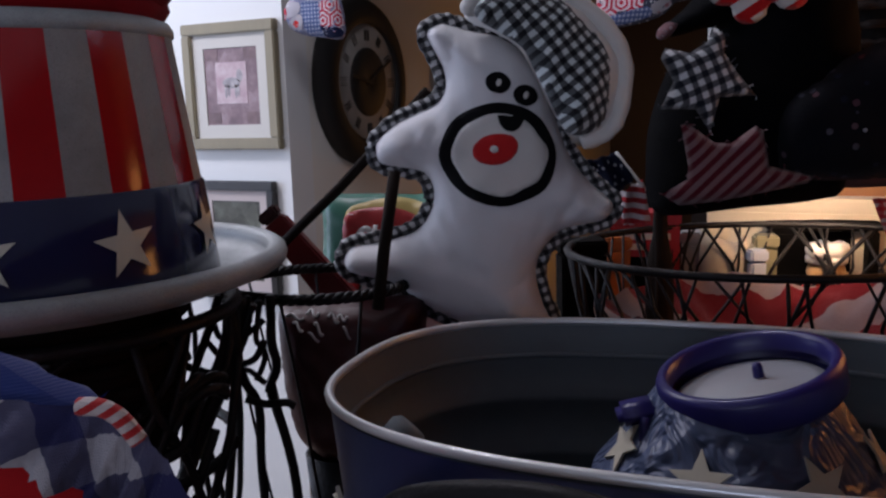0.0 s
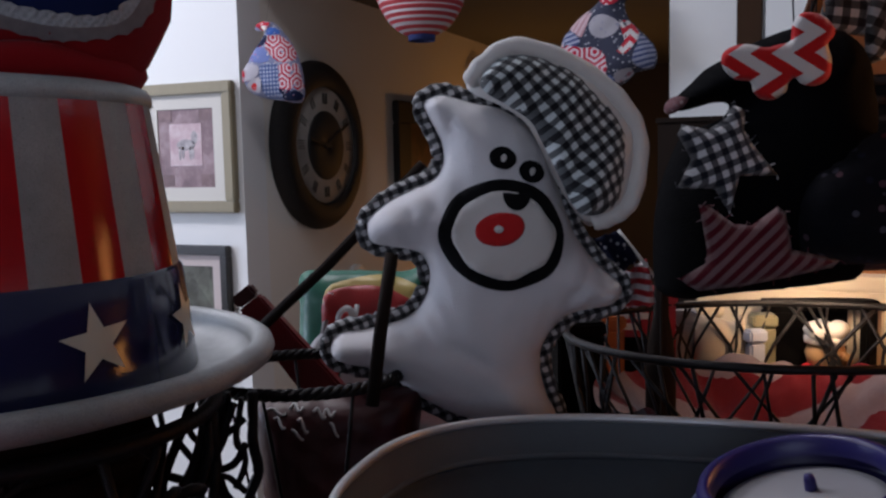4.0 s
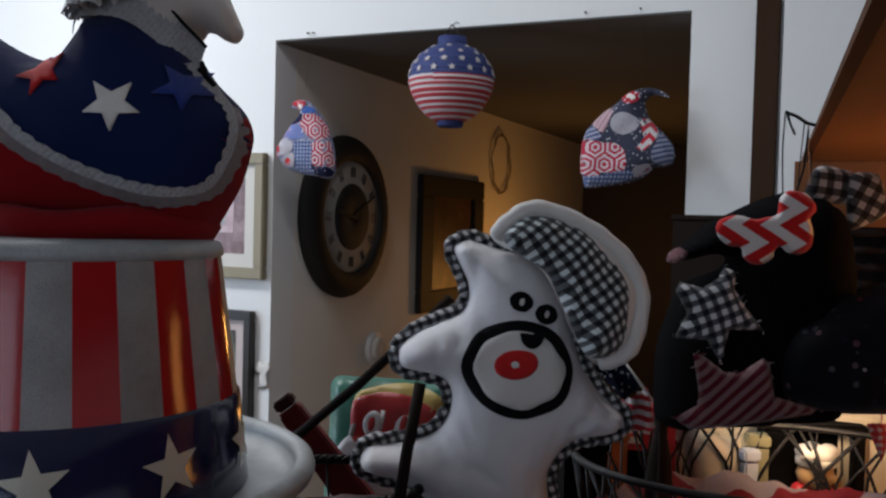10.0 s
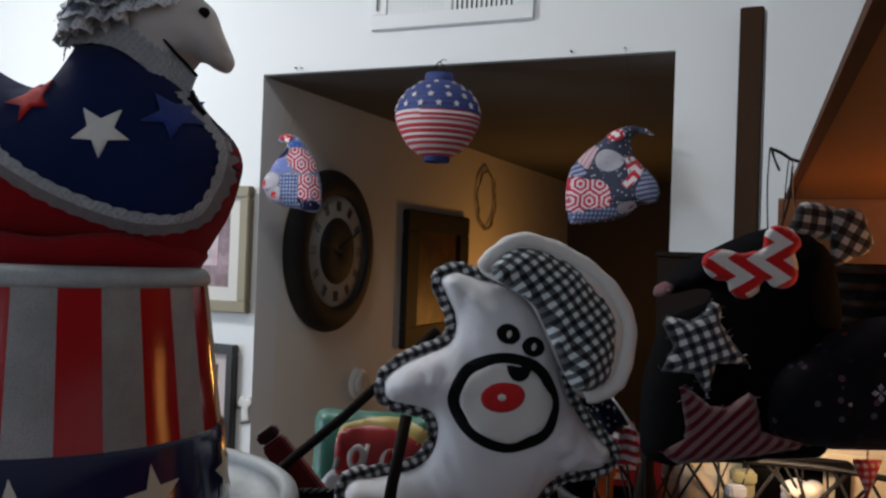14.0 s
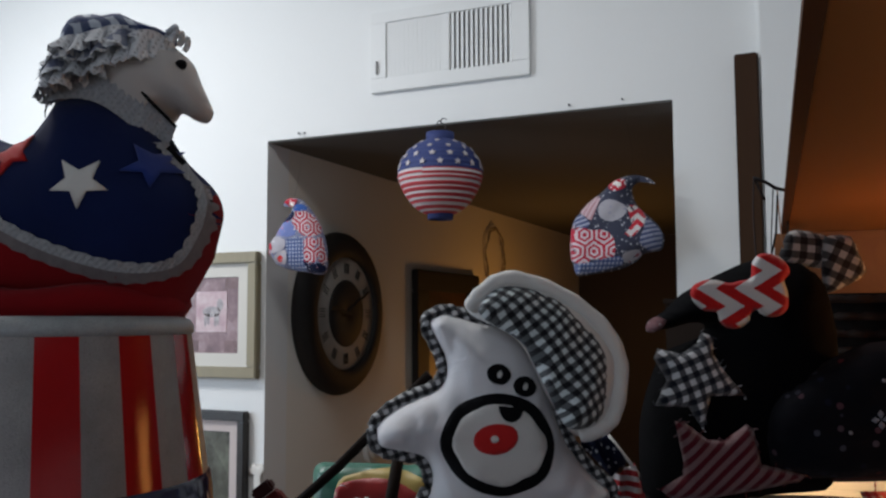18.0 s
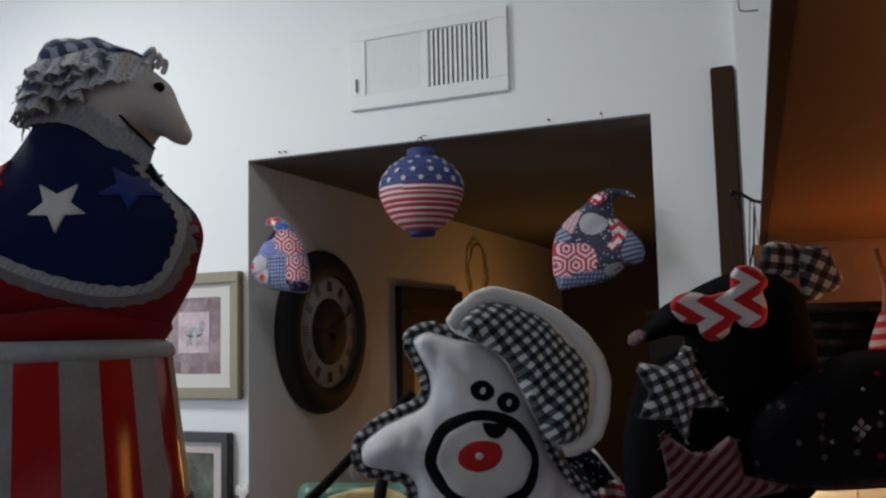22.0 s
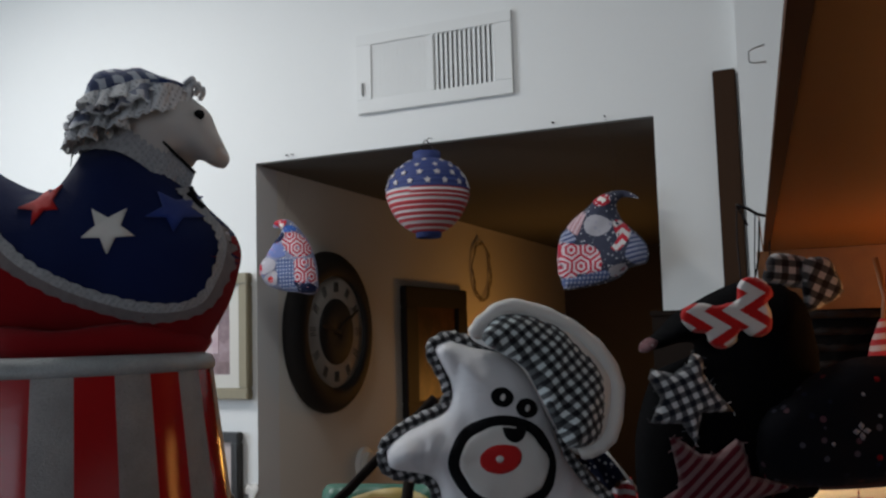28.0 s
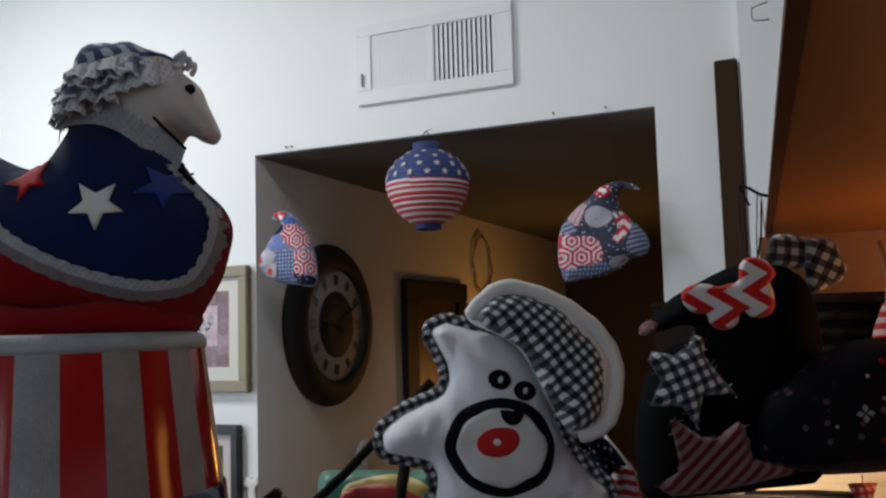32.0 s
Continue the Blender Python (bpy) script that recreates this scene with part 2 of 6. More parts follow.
cloth_navy = cloth("cloth_navy", (0.0065, 0.014, 0.070), 0.35, 20, 0.9, 0.06)
cloth_red = cloth("cloth_red", (0.23, 0.004, 0.007), 0.3, 25, 0.9, 0.05)
cloth_black = cloth("cloth_black", (0.0026, 0.0026, 0.0032), 0.3, 25, 0.95, 0.0, 0.04)
gingham_cap = gingham("gingham_cap", (0.010, 0.010, 0.013), (0.68, 0.74, 0.74), 0.0076, 38, 0.003)
gingham_rim = gingham("gingham_rim", (0.012, 0.012, 0.014), (0.6, 0.6, 0.6), 0.0074, 20)
gingham_star = gingham("gingham_star", (0.010, 0.012, 0.02), (0.70, 0.72, 0.74), 0.0086, 22)
gingham_big = gingham("gingham_big", (0.012, 0.009, 0.009), (0.42, 0.40, 0.38), 0.0112, -7)
gingham_bow = gingham("gingham_bow", (0.012, 0.009, 0.009), (0.42, 0.40, 0.38), 0.0112, -26)
stripe_star = striped("stripe_star", (0.085, 0.005, 0.012), (0.20, 0.125, 0.13), 0.0072, 44)
chevron_mat = chevron("chevron_cloth", (0.50, 0.012, 0.012), (0.66, 0.64, 0.62), 0.0265, 0.0125, 0, (0.0223, 0.0068), 1.6, True)


def lace(name, colour, pitch=0.004, open_work=0.0):
    """Cotton lace: rows of small dark eyelets in a pale ground."""
    g = Graph(name, 0.9, 0, 0.1)
    x, y, z = g.xyz()
    k = math.tau / pitch
    w = g.m("MULTIPLY", g.noise(110, 3), 9.0)
    e = g.m("MULTIPLY", g.m("SINE", g.m("ADD", g.m("MULTIPLY", g.m("ADD", x, y), k), w)), g.m("SINE", g.m("ADD", g.m("MULTIPLY", z, k), w)))
    hole = g.ramp(e, [(0.35, (0, 0, 0)), (0.62, (1, 1, 1))])
    g.bump(g.m("SUBTRACT", g.noise(500, 3), e), 0.5, 0.0008)
    c = g.mix(g.noise(320, 3), tuple(v * 0.65 for v in colour), colour)
    if open_work:
        g.feed(g.bsdf.inputs["Alpha"], g.m("SUBTRACT", 1.0, g.m("MULTIPLY", g.ramp(e, [(0.50, (0, 0, 0)), (0.66, (1, 1, 1))]), open_work)))
    return g.done(g.mix(hole, c, tuple(v * 0.70 for v in colour)))


lace_mat = lace("lace_grey", (0.42, 0.42, 0.43), 0.0055)
lace_white = lace("lace_white", (0.84, 0.85, 0.87), 0.007, 0.30)
rod_dark = wood("rod_dark", (0.010, 0.007, 0.006), (0.022, 0.014, 0.010), "z", 10.0, 0.85)
net_grey = cloth("net_grey", (0.21, 0.18, 0.18), 0.35, 200.0)
ring_cloth = rings("ring_cloth", (0.42, 0.022, 0.05), (0.58, 0.50, 0.53), 0.050)
dot_cloth = flecked("dot_cloth", (0.16, 0.20, 0.42), [(0.65, 0.66, 0.72), (0.5, 0.05, 0.08), (0.7, 0.7, 0.7)], 90)
grey_cloth = flecked("grey_cloth", (0.22, 0.24, 0.36), [(0.5, 0.5, 0.55), (0.7, 0.7, 0.7), (0.45, 0.08, 0.1)], 130)
red_print = flecked("red_print", (0.42, 0.03, 0.05), [(0.7, 0.66, 0.66), (0.05, 0.06, 0.2), (0.7, 0.7, 0.7)], 70)
star_print = flecked("star_print", (0.0035, 0.004, 0.007), [(0.006, 0.007, 0.015), (0.012, 0.014, 0.03), (0.08, 0.08, 0.10), (0.11, 0.010, 0.015)], 110, 0.74)

# ---- geometry helpers ----
TURN = 22.9  # mean yaw of the camera; display things are placed to fit its view
SIDE = Vector((math.cos(radians(TURN)), math.sin(radians(TURN)), 0))
AWAY = Vector((-math.sin(radians(TURN)), math.cos(radians(TURN)), 0))
HERE = Vector((0.03, 0.04, 0))


def spot(u, d, z):
    """A place in the room from the camera's mean axes: u to the side, d away, z up."""
    return HERE + SIDE * u + AWAY * d + Vector((0, 0, z))


def facing(u, d, z, ry=0.0, extra=0.0, tilt=0.0):
    """A pose turned to the camera's mean view: local x to the side, y away, z up."""
    return Matrix.Translation(spot(u, d, z)) @ pose(0, 0, 0, tilt, ry, TURN + extra)


def finish(bm, smooth=True):
    bmesh.ops.recalc_face_normals(bm, faces=bm.faces[:])
    for f in bm.faces:
        f.smooth = smooth
    return bm


def part(name, bm, mats, parent=None, label="", m=None, smooth=True):
    """Links a bmesh as one mesh object under a thing or a part."""
    me = bpy.data.meshes.new(name)
    finish(bm, smooth).to_mesh(me)
    bm.free()
    for mt in mats if isinstance(mats, (list, tuple)) else [mats]:
        me.materials.append(mt)
    ob = new(name, me)
    if parent is not None:
        ob.parent = parent
    if m is not None:
        ob.matrix_basis = m
    if label:
        ob["label"] = label
    return ob


def thing(name, m, label, category, group="", kind=""):
    ob = new(name)
    ob.empty_display_size = 0.02
    ob.matrix_basis = m
    return tagged(ob, label, category, group, kind)


def sewn(name, bm, mats, m, label, category, names, group=""):
    """A sewn thing whose pieces of cloth, told by their material, are parts of their own."""
    t = thing(name, m, label, category, group)
    for idx, entry in names.items():
        nm, lb, apart = (entry if isinstance(entry, tuple) else (entry, "", False))
        b2 = bm.copy()
        bmesh.ops.delete(b2, geom=[f for f in b2.faces if f.material_index != idx], context="FACES")
        if not b2.faces:
            b2.free()
            continue
        bmesh.ops.remove_doubles(b2, verts=b2.verts[:], dist=1e-5)
        isles = [None]
        b2.faces.index_update()
        if apart:
            b2.faces.ensure_lookup_table()
            left, isles = set(b2.faces), []
            while left:
                todo, isle = [left.pop()], set()
                while todo:
                    f = todo.pop()
                    isle.add(f.index)
                    for v in f.verts:
                        for g in v.link_faces:
                            if g in left:
                                left.discard(g)
                                todo.append(g)
                isles.append(isle)
            isles.sort(key=min)
        for isle in isles:
            b3 = b2.copy()
            if isle is not None:
                bmesh.ops.delete(b3, geom=[f for f in b3.faces if f.index not in isle], context="FACES")
            for f in b3.faces:
                f.material_index = 0
            part(nm, b3, mats[idx], t, lb)
        b2.free()
    bm.free()
    return t


def box(bm, x0, x1, y0, y1, z0, z1, bevel=0.0, mat=0):
    r = bmesh.ops.create_cube(bm, size=1.0, matrix=Matrix.LocRotScale(((x0 + x1) / 2, (y0 + y1) / 2, (z0 + z1) / 2), None, (x1 - x0, y1 - y0, z1 - z0)))
    faces = list({f for v in r["verts"] for f in v.link_faces})
    for f in faces:
        f.material_index = mat
    if bevel:
        edges = list({e for f in faces for e in f.edges})
        rr = bmesh.ops.bevel(bm, geom=edges, offset=bevel, segments=2, affect="EDGES")
        for f in rr["faces"]:
            f.material_index = mat
    return bm


def box_bm(*a, **k):
    return box(bmesh.new(), *a, **k)


def tube(bm, pts, radius, sides=8, closed=False, mat=0, taper=None):
    """A round bar along points; returns bm."""
    pts = [Vector(p) for p in pts]
    n = len(pts)
    loops = []
    up = Vector((0.13, 0.21, 0.97))
    for i, p in enumerate(pts):
        a = pts[(i - 1) % n] if closed or i else p
        b = pts[(i + 1) % n] if closed or i < n - 1 else p
        t = (b - a).normalized()
        s = t.cross(up)
        if s.length < 0.1:
            s = t.cross(Vector((1, 0.1, 0)))
        s.normalize()
        w = t.cross(s)
        rad = radius * (taper[i] if taper else 1)
        loops.append([bm.verts.new(p + (s * math.cos(k * math.tau / sides) + w * math.sin(k * math.tau / sides)) * rad) for k in range(sides)])
    for i in range(n if closed else n - 1):
        a, b = loops[i], loops[(i + 1) % n]
        for k in range(sides):
            f = bm.faces.new((a[k], a[(k + 1) % sides], b[(k + 1) % sides], b[k]))
            f.material_index = mat
    if not closed:
        for lp in (loops[0], loops[-1]):
            bm.faces.new(lp).material_index = mat
    return bm


def tube_bm(*a, **k):
    return tube(bmesh.new(), *a, **k)


def lathe(bm, profile, steps=48, squash=1.0, mat=0, power=2.0, arc=None):
    """Turns (radius, height) rows round z. squash and power give an oval or a rounded box plan."""
    loops = []
    a0, a1 = arc or (0, math.tau)
    full = arc is None
    count = steps if full else steps + 1
    for r, z in profile:
        row = []
        for k in range(count):
            a = a0 + (a1 - a0) * k / steps
            c, s = math.cos(a), math.sin(a)
            x = math.copysign(abs(c) ** (2 / power), c) * r
            y = math.copysign(abs(s) ** (2 / power), s) * r * squash
            row.append(bm.verts.new((x, y, z)))
        loops.append(row)
    for a, b in zip(loops, loops[1:]):
        for k in range(count if full else steps):
            f = bm.faces.new((a[k], a[(k + 1) % count], b[(k + 1) % count], b[k]))
            f.material_index = mat
    return bm


def smooth_loop(ctrl, per=6):
    """A closed curve through control points (Catmull-Rom)."""
    n, out = len(ctrl), []
    for i in range(n):
        p0, p1, p2, p3 = (Vector(ctrl[(i + k) % n]) for k in (-1, 0, 1, 2))
        for j in range(per):
            t = j / per
            out.append(0.5 * ((2 * p1) + (p2 - p0) * t + (2 * p0 - 5 * p1 + 4 * p2 - p3) * t * t + (3 * p1 - p0 - 3 * p2 + p3) * t ** 3))
    return out


def smooth_line(ctrl, per=6):
    """An open curve through control points."""
    pts = [Vector(c) for c in ctrl]
    pts = [pts[0] * 2 - pts[1]] + pts + [pts[-1] * 2 - pts[-2]]
    out = []
    for i in range(1, len(pts) - 2):
        p0, p1, p2, p3 = pts[i - 1:i + 3]
        for j in range(per):
            t = j / per
            out.append(0.5 * ((2 * p1) + (p2 - p0) * t + (2 * p0 - 5 * p1 + 4 * p2 - p3) * t * t + (3 * p1 - p0 - 3 * p2 + p3) * t ** 3))
    return out + [pts[-2]]


def star_points(r, inner=0.42, turn=90.0, count=5, wob=0.0):
    out = []
    for k in range(2 * count):
        rr = r * (1 if k % 2 == 0 else inner) * (1 + wob * math.sin(k * 2.7 + r * 500))
        a = radians(turn) + k * math.pi / count
        out.append((rr * math.cos(a), rr * math.sin(a)))
    return out


class Puff:
    """A stuffed shape: an outline in the local x-z plane, swollen to both sides."""

    def __init__(self, outline, thick, width, wrinkle=0.0, seed=0.0):
        self.out = [Vector(p[:2]) for p in outline]
        self.pts = np.array([p[:] for p in self.out])
        self.thick, self.width, self.wrinkle, self.seed = thick, width, wrinkle, seed

    def dist(self, x, z):
        a = self.pts
        b = np.roll(a, -1, 0)
        ab = b - a
        p = np.array((x, z))
        t = np.clip(((p - a) * ab).sum(1) / np.maximum((ab * ab).sum(1), 1e-12), 0, 1)
        return float(np.sqrt((((a + ab * t[:, None]) - p) ** 2).sum(1).min()))

    def inside(self, x, z):
        a = self.pts
        b = np.roll(a, -1, 0)
        c = (a[:, 1] > z) != (b[:, 1] > z)
        xi = (b[:, 0] - a[:, 0]) * (z - a[:, 1]) / np.where(b[:, 1] == a[:, 1], 1e-9, b[:, 1] - a[:, 1]) + a[:, 0]
        return bool((c & (x < xi)).sum() % 2)

    def height(self, x, z):
        if not self.inside(x, z):
            return 0.0
        k = min(1.0, self.dist(x, z) / self.width)
        h = self.thick * math.sqrt(max(0.0, 1 - (1 - k) ** 2))
        if self.wrinkle:
            s = self.seed
            h += self.wrinkle * (noise.noise((x * 28 + s, z * 28, s)) + 0.5 * noise.noise((x * 70, z * 70 + s, 3.0))) * min(1, k * 2)
            # puckers that run in from the seam
            h += self.wrinkle * 0.7 * math.sin(math.atan2(z, x) * 46 + s) * max(0.0, 1 - k * 1.6) * min(1, k * 6)
        return h

    def sheet(self, bm, loop, step, rise, mat=0, back=False, edge_drop=True, thin=None):
        """Fills loop with triangles that lie on the swollen front (or back), rise above it."""
        from mathutils.geometry import delaunay_2d_cdt
        lp = [Vector(p[:2]) for p in loop]
        probe = Puff(lp, 1, 1)
        xs, zs = [p[0] for p in lp], [p[1] for p in lp]
        inner = []
        z = min(zs) + step * 0.5
        row = 0
        while z < max(zs):
            x = min(xs) + step * (0.25 if row % 2 else 0.75)
            while x < max(xs):
                if probe.inside(x, z) and probe.dist(x, z) > step * 0.45:
                    inner.append(Vector((x, z)))
                x += step
            z += step * 0.87
            row += 1
        n = len(lp)
        edges = [(i, (i + 1) % n) for i in range(n)]
        vs, _, fs, *_ = delaunay_2d_cdt(lp + inner, edges, [], 1, 1e-6)
        made = []
        for i, v in enumerate(vs):
            h = self.height(v[0], v[1])
            lift = rise
            if thin:
                k = min(1.0, probe.dist(v[0], v[1]) / thin)
                lift = rise * (0.15 + 0.85 * math.sqrt(max(0, 1 - (1 - k) ** 2)))
            made.append(bm.verts.new((v[0], (h + lift) * (1 if back else -1), v[1])))
        for f in fs:
            try:
                bm.faces.new([made[i] for i in f]).material_index = mat
            except ValueError:
                pass

    def body(self, bm, step, front=0, back=0, flat_back=1.0):
        self.sheet(bm, self.out, step, 0.0, front)
        keep = self.thick
        self.thick *= flat_back
        self.sheet(bm, self.out, step * 1.6, 0.0, back, True)
        self.thick = keep
        bmesh.ops.remove_doubles(bm, verts=bm.verts[:], dist=1e-5)

    def patch(self, bm, loop, step, rise=0.0016, mat=0, thin=None):
        """Felt laid on the front, with a turned-down edge."""
        self.sheet(bm, loop, step, rise, mat, thin=thin)
        n = len(loop)
        top = [bm.verts.new((p[0], -(self.height(p[0], p[1]) + rise * (0.15 if thin else 1)), p[1])) for p in loop]
        low = [bm.verts.new((p[0], -(self.height(p[0], p[1]) - 0.001), p[1])) for p in loop]
        for i in range(n):
            bm.faces.new((top[i], top[(i + 1) % n], low[(i + 1) % n], low[i])).material_index = mat


def oval(cx, cz, rx, rz, turn=0.0, count=28, wob=0.0, seed=0.0):
    out = []
    for k in range(count):
        a = k * math.tau / count
        w = 1 + wob * noise.noise((math.cos(a) * 1.7 + seed, math.sin(a) * 1.7, seed))
        x, z = rx * math.cos(a) * w, rz * math.sin(a) * w
        c, s = math.cos(radians(turn)), math.sin(radians(turn))
        out.append(Vector((cx + x * c - z * s, cz + x * s + z * c)))
    return out


def shifted(loop, cx, cz, turn=0.0):
    c, s = math.cos(radians(turn)), math.sin(radians(turn))
    return [Vector((cx + p[0] * c - p[1] * s, cz + p[0] * s + p[1] * c)) for p in loop]


def piping(bm, puff, loop, radius, mat, y=0.0, sides=7, wob=0.0):
    tube(bm, [(p[0], y + wob * math.sin(i * 1.9), p[1] + wob * math.sin(i * 2.3)) for i, p in enumerate(loop)], radius, sides, True, mat)


# ---- the room ----
WALL_Y, OPEN_L, OPEN_R, OPEN_TOP, CEIL = 2.35, -1.612, -0.345, 2.10, 3.0


def wall(name, spans, mats, label):
    bm = bmesh.new()
    for s in spans:
        box(bm, *s)
    return tagged(part(name, bm, mats, smooth=False), label, "wall", kind="structure")


wall("wall_north", [(-3.62, OPEN_L, WALL_Y, WALL_Y + 0.12, 0, CEIL), (OPEN_L, OPEN_R, WALL_Y, WALL_Y + 0.12, OPEN_TOP + 0.005, CEIL),
                    (OPEN_R, 2.5, WALL_Y, WALL_Y + 0.12, 0, CEIL)], wall_white, "smooth white painted wall with a wide cased opening")
wall("wall_south", [(-3.62, -0.8, -2.72, -2.6, 0, CEIL), (1.0, 2.5, -2.72, -2.6, 0, CEIL), (-0.8, 1.0, -2.72, -2.6, 0, 1.0), (-0.8, 1.0, -2.72, -2.6, 2.5, CEIL)], wall_white, "white painted wall out of view with an added window opening")
wall("wall_east", [(2.5, 2.62, -2.72, 0.9, 0, CEIL), (2.5, 2.62, 2.2, WALL_Y + 0.12, 0, CEIL), (2.5, 2.62, 0.9, 2.2, 0, 1.45), (2.5, 2.62, 0.9, 2.2, 2.75, CEIL)], wall_white, "white painted side wall out of view with an added window opening")
wall("wall_west", [(-3.74, -3.62, -2.72, -0.7, 0, CEIL), (-3.74, -3.62, 1.1, WALL_Y + 0.12, 0, CEIL),
                   (-3.74, -3.62, -0.7, 1.1, 0, 1.0), (-3.74, -3.62, -0.7, 1.1, 2.5, CEIL)], wall_white, "white painted west wall out of view with an added window opening")
tagged(part("ceiling", box_bm(-3.74, 2.62, -2.72, WALL_Y + 0.12, CEIL, CEIL + 0.1), ceiling_mat, smooth=False), "plain white room ceiling", "ceiling", kind="structure")
tagged(part("floor", box_bm(-3.74, 2.62, -2.72, 6.6, -0.1, 0.0), floor_mat, smooth=False), "brown wooden floor", "floor", kind="structure")
# hall behind the opening
wall("wall_hall_west", [(OPEN_L - 0.12, OPEN_L, WALL_Y + 0.12, 6.0, 0, 2.5)], wall_yellow, "pale wall of the hall under warm lamplight")
wall("wall_hall_north", [(OPEN_L - 0.12, 1.2, 6.0, 6.12, 0, 2.5)], hall_unlit_brown, "far wall of the hall, near-black brown for its unlit depth")
wall("wall_hall_east", [(1.2, 1.32, WALL_Y + 0.12, 6.12, 0, 2.5)], hall_unlit_brown, "side wall of the hall, near-black brown for its unlit depth")
tagged(part("ceiling_hall", box_bm(OPEN_L, 1.2, WALL_Y + 0.12, 6.0, OPEN_TOP, OPEN_TOP + 0.08), hall_shade_grey, smooth=False), "low hall ceiling with its shade put into a dark grey", "ceiling", kind="structure")
# soffit sheet in shade grey, projecting white wall face and dark upright post beside the opening
tagged(part("trim", box_bm(OPEN_L + 0.001, OPEN_R - 0.001, WALL_Y + 0.003, WALL_Y + 0.119, OPEN_TOP, OPEN_TOP + 0.0045), hall_shade_grey, smooth=False), "underside of the opening, its shade put into a dark sheet", "trim", kind="structure")
wall("wall_north_2", [(-0.122, 2.5, WALL_Y - 0.05, WALL_Y - 0.003, 0, CEIL)], wall_white, "white painted wall face beside a dark post")
bm = box_bm(-0.187, -0.131, WALL_Y - 0.03, WALL_Y - 0.002, 0, 2.196, bevel=0.003)
tagged(part("trim", bm, trim_brown, smooth=False), "dark brown wooden upright trim at the wall corner", "trim", kind="structure")

cab = thing("dark_cabinet", pose(0, 0, 0), "tall black cabinet standing against the white wall", "cabinet")
part("body", box_bm(-0.342, 0.30, 2.16, 2.296, 0.0, 1.570), rod_dark, cab, smooth=False)
part("top", box_bm(-0.347, 0.305, 2.155, 2.297, 1.571, 1.583, bevel=0.002), rod_dark, cab, smooth=False)
# unseen window frames, added to go with the daylight fill
win = thing("added_window", pose(-3.68, 0.2, 1.75), "white window frame out of view, added with the daylight fill", "window", kind="structure")
bm = bmesh.new()
for s in ((-0.9, 0.9, -0.75, -0.69), (-0.9, 0.9, 0.69, 0.75), (-0.9, -0.84, -0.69, 0.69), (0.84, 0.9, -0.69, 0.69), (-0.03, 0.03, -0.69, 0.69)):
    box(bm, -0.03, 0.03, s[0], s[1], s[2], s[3])
part("window_frame", bm, vent_white, win, smooth=False)
copy_thing(win, pose(0.1, -2.66, 1.75, 0, 0, 90))
copy_thing(win, pose(2.56, 1.55, 2.1) @ Matrix.Diagonal((1, 0.72, 0.87, 1)))

# ---- the hutch: shelf close above, back, counter ----
hutch = thing("hutch", pose(0, 0, 0), "honey-coloured wooden hutch with a lit shelf above a counter", "hutch")


def skewed_board(z0, z1, x_off, y0, y1, x1):
    """A board whose free edge runs slightly askew to the wall."""
    bm = bmesh.new()
    e = lambda y: 0.0570 - 0.0665 * (y + 0.11) + x_off
    lo = [bm.verts.new(p) for p in ((e(y0), y0, z0), (x1, y0, z0), (x1, y1, z0), (e(y1), y1, z0))]
    hi = [bm.verts.new((v.co.x, v.co.y, z1)) for v in lo]
    bm.faces.new(lo), bm.faces.new(hi)
    for i in range(4):
        bm.faces.new((lo[i], lo[(i + 1) % 4], hi[(i + 1) % 4], hi[i]))
    return bm


part("shelf", skewed_board(1.6295, 1.638, 0.0072, -0.62, 1.112, 0.9), wood_honey, hutch, smooth=False)
bm = bmesh.new()
for y0, y1 in ((-0.62, 1.09),):
    e = lambda y: 0.0570 - 0.0665 * (y + 0.11)
    v = [bm.verts.new((e(y) + o, y, z)) for y in (y0, y1) for o, z in ((0, 1.6285), (0.0069, 1.6285), (0.0069, 1.6335), (0, 1.6335))]
    for f in ((0, 1, 2, 3), (4, 5, 6, 7), (0, 1, 5, 4), (1, 2, 6, 5), (2, 3, 7, 6), (3, 0, 4, 7)):
        bm.faces.new([v[i] for i in f])
part("shelf_edge", bm, wood_edge, hutch, "dark stained wooden edge strip", smooth=False)
part("back_panel", box_bm(-0.03, 0.9, 1.092, 1.11, 1.12, 1.629), wood_honey, hutch, smooth=False)
part("side_panel", box_bm(0.902, 0.92, 0.3, 1.11, 0.0, 1.629), wood_honey, hutch, smooth=False)
part("counter", box_bm(-0.10, 0.9, 0.25, 1.09, 1.085, 1.12), counter_mat, hutch, smooth=False)
part("counter_end", box_bm(-0.24, -0.1004, 0.762, 1.09, 1.085, 1.12), counter_mat, hutch, smooth=False)
part("cabinet_front", box_bm(-0.08, 0.9, 0.30, 1.09, 0.0, 1.084), counter_mat, hutch, smooth=False)
bar = thing("bar_counter", pose(0, 0, 0), "dark wooden bar counter crowded with decorations", "counter")
bm = box_bm(-0.70, -0.34, 0.2, 0.55, 1.085, 1.12)
box(bm, -0.3398, -0.102, 0.2, 0.76, 1.085, 1.12)
part("countertop", bm, counter_mat, bar, smooth=False)
part("panel", box_bm(-0.66, -0.104, 0.27, 0.50, 0.0, 1.084), counter_mat, bar, smooth=False)

# ---- on the walls ----


